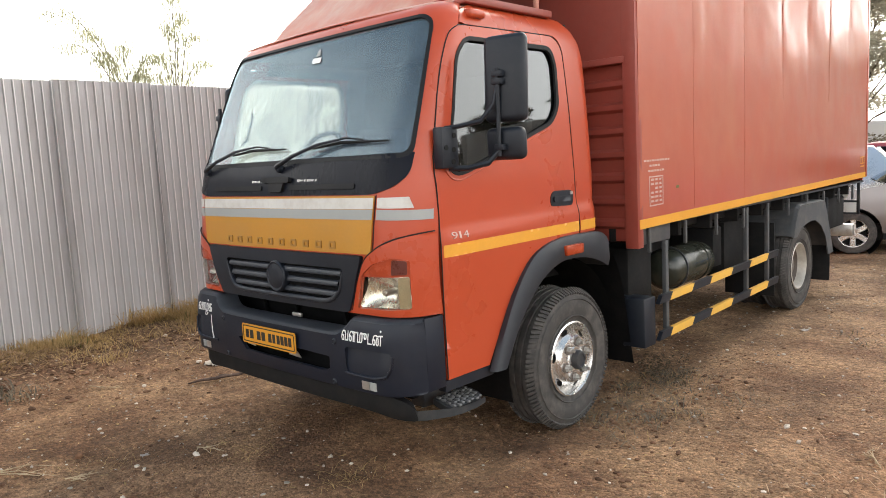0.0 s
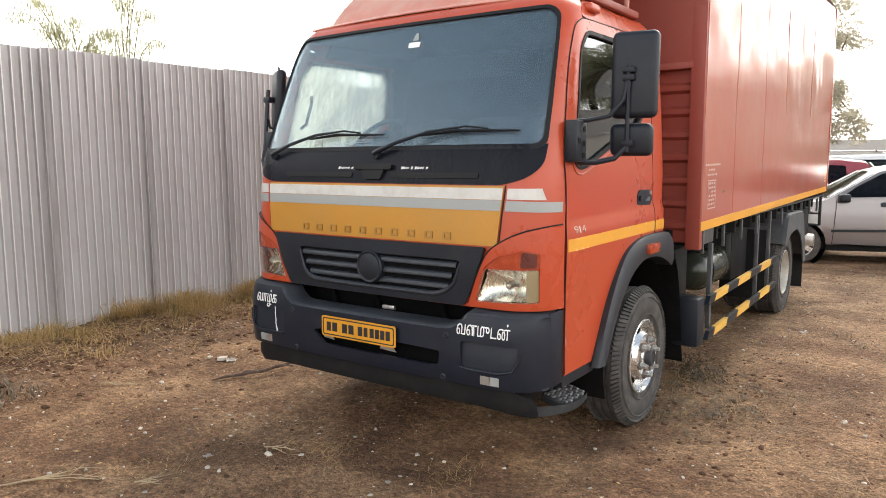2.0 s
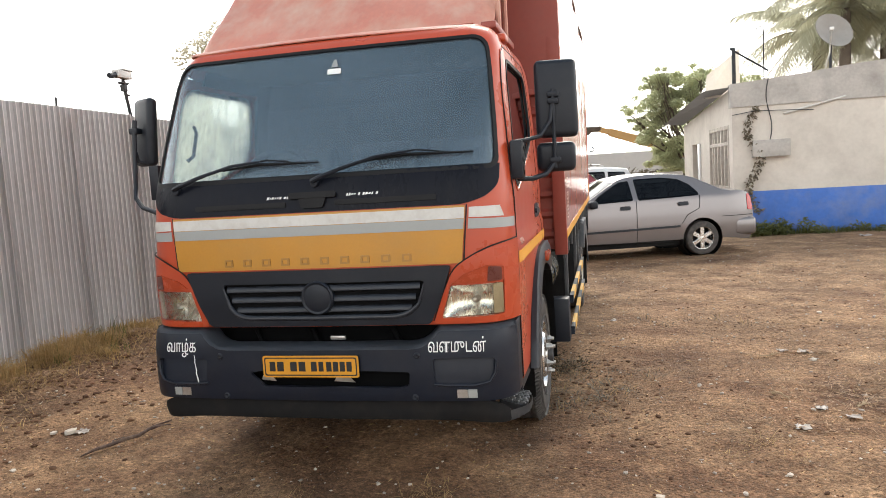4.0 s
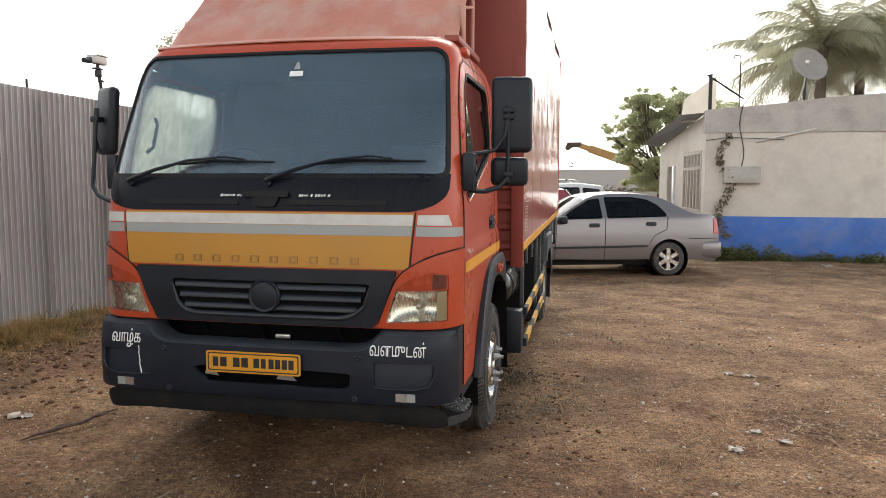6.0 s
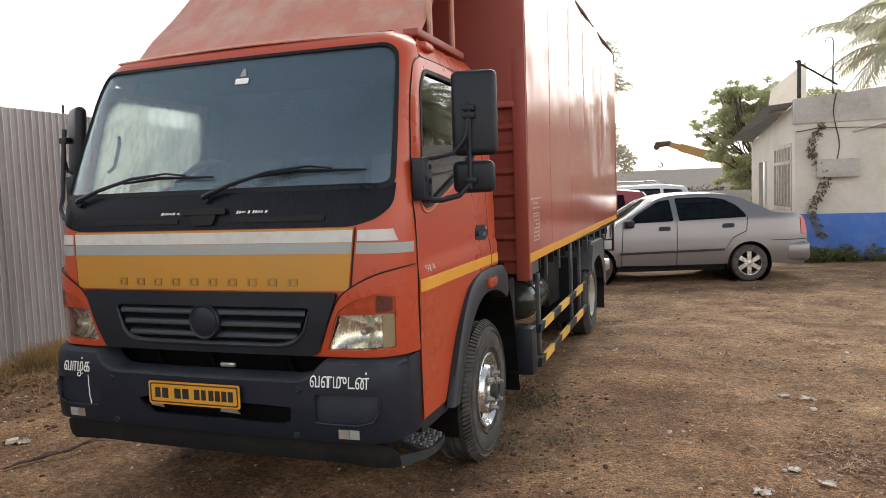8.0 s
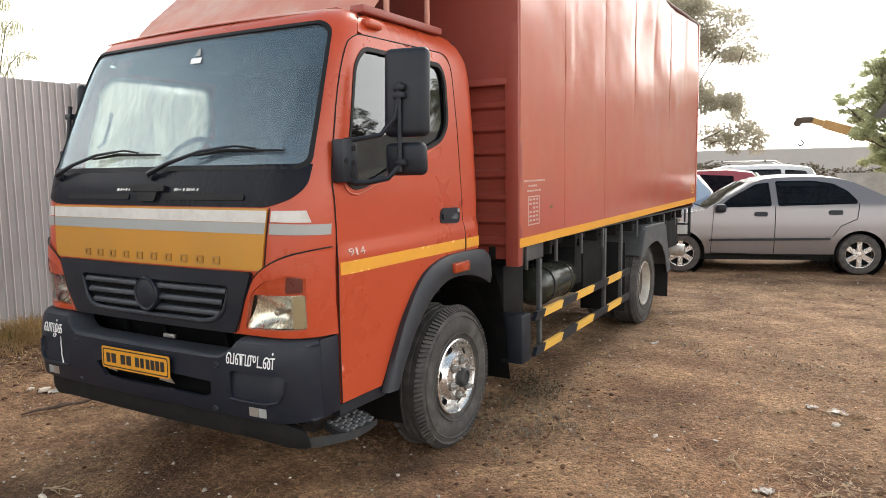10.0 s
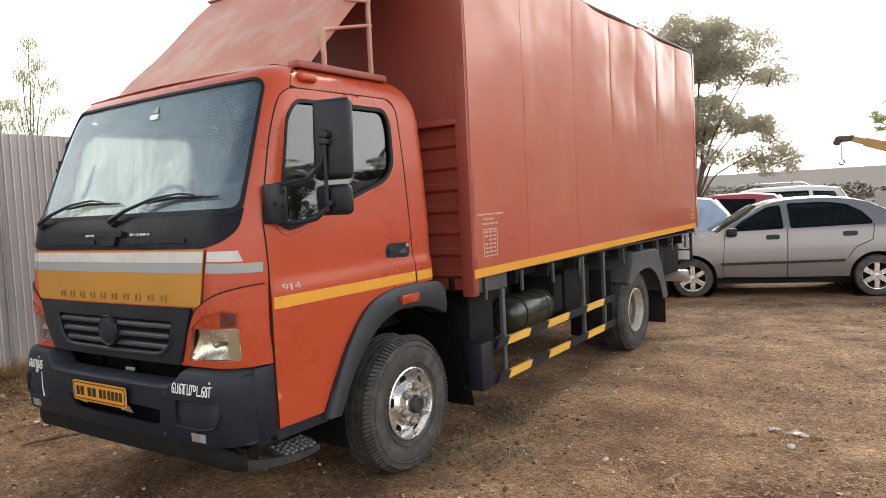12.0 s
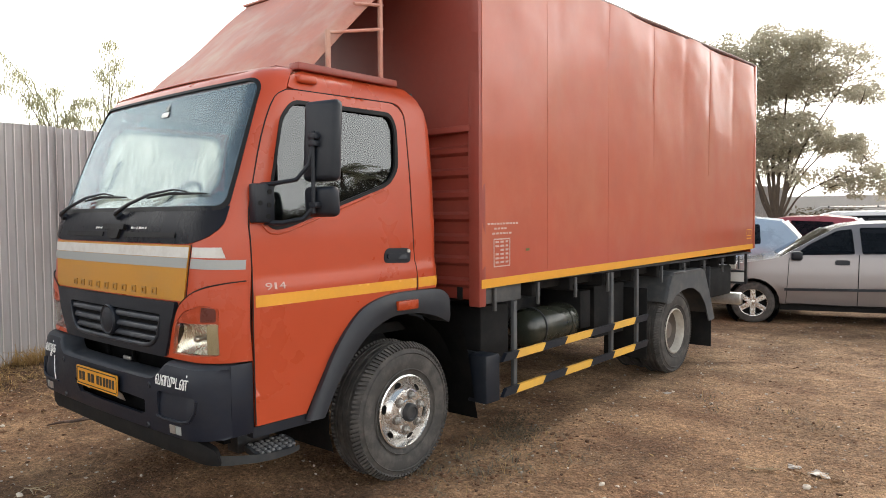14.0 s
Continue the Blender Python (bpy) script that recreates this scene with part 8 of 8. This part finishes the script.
# low dry shrubs and bushes far off
cl = [((x, 36 + rnd.uniform(-2, 2), 0.8 + rnd.uniform(0, 0.5)), rnd.uniform(0.5, 0.95)) for x in np.arange(-10, 9, 0.8)]
v, f = leaf_cloud(cl, 6000, 0.22, random.Random(57))
me = bpy.data.meshes.new("distant_shrubs")
me.from_pydata(v, [], f)
me.materials.append(M_SHRUB)
tagged(new("distant_shrubs", me), "brown scrub and rubble in front of the far wall", "shrubs", kind="stuff")


def stone_mesh(seed, r, flat=0.6):
    rnd = random.Random(seed)
    bm = bmesh.new()
    bmesh.ops.create_icosphere(bm, subdivisions=1, radius=r)
    for v in bm.verts:
        v.co *= rnd.uniform(0.6, 1.2)
        v.co.z *= flat
    return bm


# countless small stones and grit
rnd = random.Random(61)
verts, faces = [], []
ico = bmesh.new()
bmesh.ops.create_icosphere(ico, subdivisions=1, radius=1.0)
ico_v = [v.co.copy() for v in ico.verts]
ico_f = [tuple(v.index for v in fc.verts) for fc in ico.faces]
ico.free()
for _ in range(15000):
    x, y = rnd.uniform(-3.4, 6.5), -2.6 + 14 * rnd.random() ** 1.5
    r = 0.0020 + 0.0125 * rnd.random() ** 5.5
    z = ground_height(x, y) + r * 0.25
    a = rnd.uniform(0, 6.28)
    sx, sy, sz = rnd.uniform(0.7, 1.5), rnd.uniform(0.7, 1.2), rnd.uniform(0.4, 0.8)
    i = len(verts)
    for c in ico_v:
        k = rnd.uniform(0.6, 1.25)
        px, py = c.x * sx * k * r, c.y * sy * k * r
        verts.append((x + px * math.cos(a) - py * math.sin(a), y + px * math.sin(a) + py * math.cos(a), z + c.z * sz * r * k))
    faces += [tuple(i + q for q in fc) for fc in ico_f]
me = bpy.data.meshes.new("gravel")
me.from_pydata(verts, [], faces)
me.materials.append(M_STONE)
tagged(new("gravel", me), "pale grit and small stones scattered over the earth", "gravel", kind="stuff")
# clods of earth
rnd = random.Random(62)
verts, faces = [], []
for _ in range(11000):
    x, y = rnd.uniform(-3.5, 5.0), -2.6 + 11 * rnd.random() ** 1.7
    if noise.noise((x * 0.8, y * 0.8, 2.0)) + rnd.gauss(0, 0.25) < -0.1:
        continue
    r = 0.003 + 0.012 * rnd.random() ** 4
    if rnd.random() < 0.04:
        x, y, r = 1.2 + rnd.gauss(0, 0.28), 1.9 + rnd.gauss(0, 0.65), 0.005 + 0.016 * rnd.random() ** 2
    elif rnd.random() < 0.16:
        x, y, r = -3.5 + abs(rnd.gauss(0, 0.75)), rnd.uniform(-2.4, 3.5), 0.006 + 0.026 * rnd.random() ** 3
    z = ground_height(x, y) + r * 0.15
    a = rnd.uniform(0, 6.28)
    sx, sy, sz = rnd.uniform(0.8, 1.6), rnd.uniform(0.7, 1.2), rnd.uniform(0.35, 0.7)
    i = len(verts)
    for c in ico_v:
        k = rnd.uniform(0.75, 1.2)
        px, py = c.x * sx * k * r, c.y * sy * k * r
        verts.append((x + px * math.cos(a) - py * math.sin(a), y + px * math.sin(a) + py * math.cos(a), z + c.z * sz * r * k))
    faces += [tuple(i + q for q in fc) for fc in ico_f]
me = bpy.data.meshes.new("earth_clods")
me.from_pydata(verts, [], faces)
me.materials.append(M_CLOD)
tagged(new("earth_clods", me), "small brown clods of loose earth", "earth", kind="stuff")
# crumbled earth, finer than the clods
rnd = random.Random(65)
verts, faces = [], []
octa = ((1, 0, 0), (0, 1, 0), (-1, 0, 0), (0, -1, 0), (0, 0, 1))
for _ in range(42000):
    x, y = rnd.uniform(-3.5, 5.0), -2.4 + 10 * rnd.random() ** 1.7
    if noise.noise((x * 1.1, y * 1.1, 6.0)) + 0.7 * noise.noise((x * 4, y * 4, 3.0)) + rnd.gauss(0, 0.2) < -0.05:
        continue
    r = 0.0018 + 0.0065 * rnd.random() ** 3
    z = ground_height(x, y) - r * 0.1
    i = len(verts)
    for cx, cy, cz in octa:
        verts.append((x + (cx + rnd.uniform(-0.4, 0.4)) * r, y + (cy + rnd.uniform(-0.4, 0.4)) * r, z + cz * r * rnd.uniform(0.5, 1.1)))
    faces += [(i, i + 1, i + 4), (i + 1, i + 2, i + 4), (i + 2, i + 3, i + 4), (i + 3, i, i + 4)]
me = bpy.data.meshes.new("earth_crumbs")
me.from_pydata(verts, [], faces)
me.materials.append(M_CLOD)
tagged(new("earth_crumbs", me), "fine brown crumbs of dry earth", "earth", kind="stuff")
# dead leaves and broken stalks heaped along the fence
rnd = random.Random(64)
verts, faces = [], []
for _ in range(26000):
    y = rnd.uniform(-3.0, 6.5)
    x = FENCE_X + 0.05 + abs(rnd.gauss(0, 0.48))
    heap = noise.noise((x * 2.3, y * 1.7, 8.0)) + 0.5 * noise.noise((x * 6.0, y * 6.0, 2.0))
    if heap + rnd.gauss(0, 0.15) < 0.0 and rnd.random() < 0.75:
        continue
    z = ground_height(x, y) + 0.004 + 0.10 * max(0.0, heap) * rnd.random()
    L, wd = (rnd.uniform(0.018, 0.05), rnd.uniform(0.004, 0.011)) if rnd.random() < 0.6 else (rnd.uniform(0.06, 0.20), rnd.uniform(0.0012, 0.0026))
    a = rnd.uniform(0, math.tau)
    d, b = Vector((math.cos(a), math.sin(a), rnd.uniform(-0.35, 0.35))) * L / 2, Vector((-math.sin(a), math.cos(a), rnd.uniform(-0.7, 0.7))) * wd
    p = Vector((max(x, FENCE_X + 0.05 + L / 2), y, z + abs(d.z) * 0.8))
    i = len(verts)
    verts += [p - d, p - d * 0.1 + b, p + d, p - d * 0.1 - b]
    faces.append((i, i + 1, i + 2, i + 3))
me = bpy.data.meshes.new("leaf_litter")
me.from_pydata(verts, [], faces)
me.materials.append(M_LITTER)
tagged(new("leaf_litter", me), "brown dead leaves and broken stalks heaped along the fence", "litter", kind="stuff")
# flat chips, straw and dead leaves lying about
rnd = random.Random(63)
verts, faces = [], []
for _ in range(3600):
    x, y = rnd.uniform(-3.6, 4.5), -2.6 + 9 * rnd.random() ** 1.3
    if rnd.random() < 0.45:
        x = -3.6 + abs(rnd.gauss(0, 0.9))
    z = ground_height(x, y) + 0.004 + rnd.random() * 0.008
    L, wd = rnd.uniform(0.012, 0.06), rnd.uniform(0.0015, 0.007)
    if rnd.random() < 0.12:
        L, wd = rnd.uniform(0.05, 0.12), 0.0013
    a = rnd.uniform(0, math.tau)
    d, b = Vector((math.cos(a), math.sin(a), rnd.uniform(-0.05, 0.12))) * L / 2, Vector((-math.sin(a), math.cos(a), rnd.uniform(-0.3, 0.3))) * wd
    p = Vector((x, y, z))
    i = len(verts)
    verts += [p - d, p - d * 0.2 + b, p + d, p - d * 0.1 - b]
    faces.append((i, i + 1, i + 2, i + 3))
me = bpy.data.meshes.new("straw_chips")
me.from_pydata(verts, [], faces)
me.materials.append(M_DRYGRASS)
tagged(new("straw_chips", me), "bits of straw and dead leaf strewn over the earth", "litter", kind="stuff")
# dry leaves and stalks blown together on the open side of the yard
rnd = random.Random(66)
verts, faces = [], []
for cx, cy, sx, sy, n_ in ((2.95, 1.85, 0.32, 0.30, 620), (3.25, 2.25, 0.25, 0.20, 260), (2.90, 3.02, 0.13, 0.07, 170), (2.45, 1.30, 0.15, 0.12, 120), (3.5, 1.6, 0.3, 0.3, 260)):
    for _ in range(n_):
        x, y = cx + rnd.gauss(0, sx), cy + rnd.gauss(0, sy)
        z = ground_height(x, y) + 0.004 + 0.016 * rnd.random()
        L, wd = (rnd.uniform(0.015, 0.045), rnd.uniform(0.004, 0.011)) if rnd.random() < 0.5 else (rnd.uniform(0.05, 0.17), rnd.uniform(0.0014, 0.0032))
        a = rnd.uniform(0, math.tau)
        d, b = Vector((math.cos(a), math.sin(a), rnd.uniform(-0.2, 0.25))) * L / 2, Vector((-math.sin(a), math.cos(a), rnd.uniform(-0.6, 0.6))) * wd
        p = Vector((x, y, z + abs(d.z) * 0.8))
        i = len(verts)
        verts += [p - d, p - d * 0.1 + b, p + d, p - d * 0.1 - b]
        faces.append((i, i + 1, i + 2, i + 3))
me = bpy.data.meshes.new("dry_leaves")
me.from_pydata(verts, [], faces)
me.materials.append(M_LITTER)
tagged(new("dry_leaves", me), "dry leaves and stalks blown together on the earth", "litter", kind="stuff")
# stones that can be told apart
for i, (x, y, r) in enumerate(((-0.56, -0.39, 0.018), (-0.42, -0.12, 0.026), (-2.11, 0.90, 0.042), (-2.21, 0.86, 0.032), (-3.20, 1.05, 0.028), (-2.0, 0.3, 0.02), (1.62, 0.28, 0.024), (2.25, 0.6, 0.02), (2.0, 2.1, 0.022), (-1.3, -0.3, 0.018), (2.9, 2.8, 0.025), (3.4, 4.6, 0.03), (1.35, -0.25, 0.02), (-0.2, -0.62, 0.018), (2.6, 1.6, 0.018))):
    ob = solid("stone", stone_mesh(70 + i, r), M_STONE, "small pale stone lying on the earth", "stone", "loose stones", smooth=False)
    ob.location = (x, y, ground_height(x, y) + r * 0.35)
# fallen stick by the bumper
bm = add_tube(bmesh.new(), [(-1.70, 0.50, 0.000), (-1.665, 0.585, 0.010), (-1.625, 0.675, 0.008), (-1.575, 0.745, 0.020), (-1.53, 0.815, 0.018), (-1.505, 0.94, 0.034), (-1.455, 1.06, 0.034)], [0.005, 0.010, 0.013, 0.012, 0.012, 0.009, 0.005], 8)
add_tube(bm, [(-1.512, 0.905, 0.030), (-1.455, 0.955, 0.038), (-1.420, 1.00, 0.028)], [0.010, 0.007, 0.003], 6)
add_tube(bm, [(-1.625, 0.67, 0.010), (-1.655, 0.74, 0.012), (-1.64, 0.82, 0.002)], [0.007, 0.005, 0.003], 5)
for k, v in enumerate(bm.verts):
    v.co += Vector((noise.noise(v.co * 40), noise.noise(v.co * 40 + Vector((5, 0, 0))), noise.noise(v.co * 40 + Vector((0, 9, 0))))) * 0.004 + Vector((0, 0, 0.014))
solid("fallen_stick", bm, M_TWIG, "dry broken stick lying in front of the truck", "stick")
# dry branchlets lying about
rnd = random.Random(81)
for (x, y, ang, L) in ((-1.02, -0.92, 0.9, 0.55), (-0.66, -0.64, 1.2, 0.16), (-0.42, -0.03, 0.3, 0.20), (2.45, 1.9, 2.2, 0.22), (2.62, 2.95, 0.6, 0.20), (-2.2, 0.1, 0.5, 0.30), (2.9, 1.7, 1.0, 0.18), (1.3, -0.6, 2.6, 0.2)):
    bm = bmesh.new()
    p0 = Vector((x - math.cos(ang) * L / 2, y - math.sin(ang) * L / 2, 0))
    for k in range(7):
        t = rnd.uniform(0.0, 0.75)
        a = ang + rnd.gauss(0, 0.45)
        q0 = p0 + Vector((math.cos(ang), math.sin(ang), 0)) * L * t
        ll = L * rnd.uniform(0.35, 0.9) * (1.1 - t)
        if k == 0:
            q0, a, ll = p0, ang, L
        pts = []
        for j in range(4):
            u = j / 3
            q = q0 + Vector((math.cos(a + 0.3 * u * rnd.uniform(-1, 1)), math.sin(a), 0)) * ll * u
            pts.append((q.x, q.y, ground_height(q.x, q.y) + 0.006 + rnd.uniform(0, 0.018)))
        add_tube(bm, pts, [0.0042 if k == 0 else 0.0028, 0.003, 0.0022, 0.001], 5)
    solid("dry_branch", bm, M_STRAWWOOD, "pale dry twigs lying on the earth", "twig", "fallen twigs")
for i, (x, y, sz) in enumerate(((2.46, 1.27, 0.038), (2.78, 1.44, 0.034), (2.90, 3.07, 0.05), (2.75, 3.12, 0.035), (-2.05, 0.93, 0.04), (6.06, 11.9, 0.10), (1.42, 4.29, 0.03), (2.65, 1.60, 0.03), (-0.71, -0.28, 0.02))):
    rr = random.Random(90 + i)
    bm = bmesh.new()
    bmesh.ops.create_grid(bm, x_segments=5, y_segments=4, size=sz)
    for v in bm.verts:
        v.co += Vector((rr.uniform(-0.3, 0.3) * sz, rr.uniform(-0.3, 0.3) * sz, rr.uniform(0.0, 0.35) * sz))
    bmesh.ops.solidify(bm, geom=bm.faces[:], thickness=0.002)
    ob = solid("plastic_scrap", bm, M_PAPER, "crumpled pale plastic scrap on the ground", "litter", "litter", smooth=False)
    ob.location = (x, y, ground_height(x, y) + 0.006)
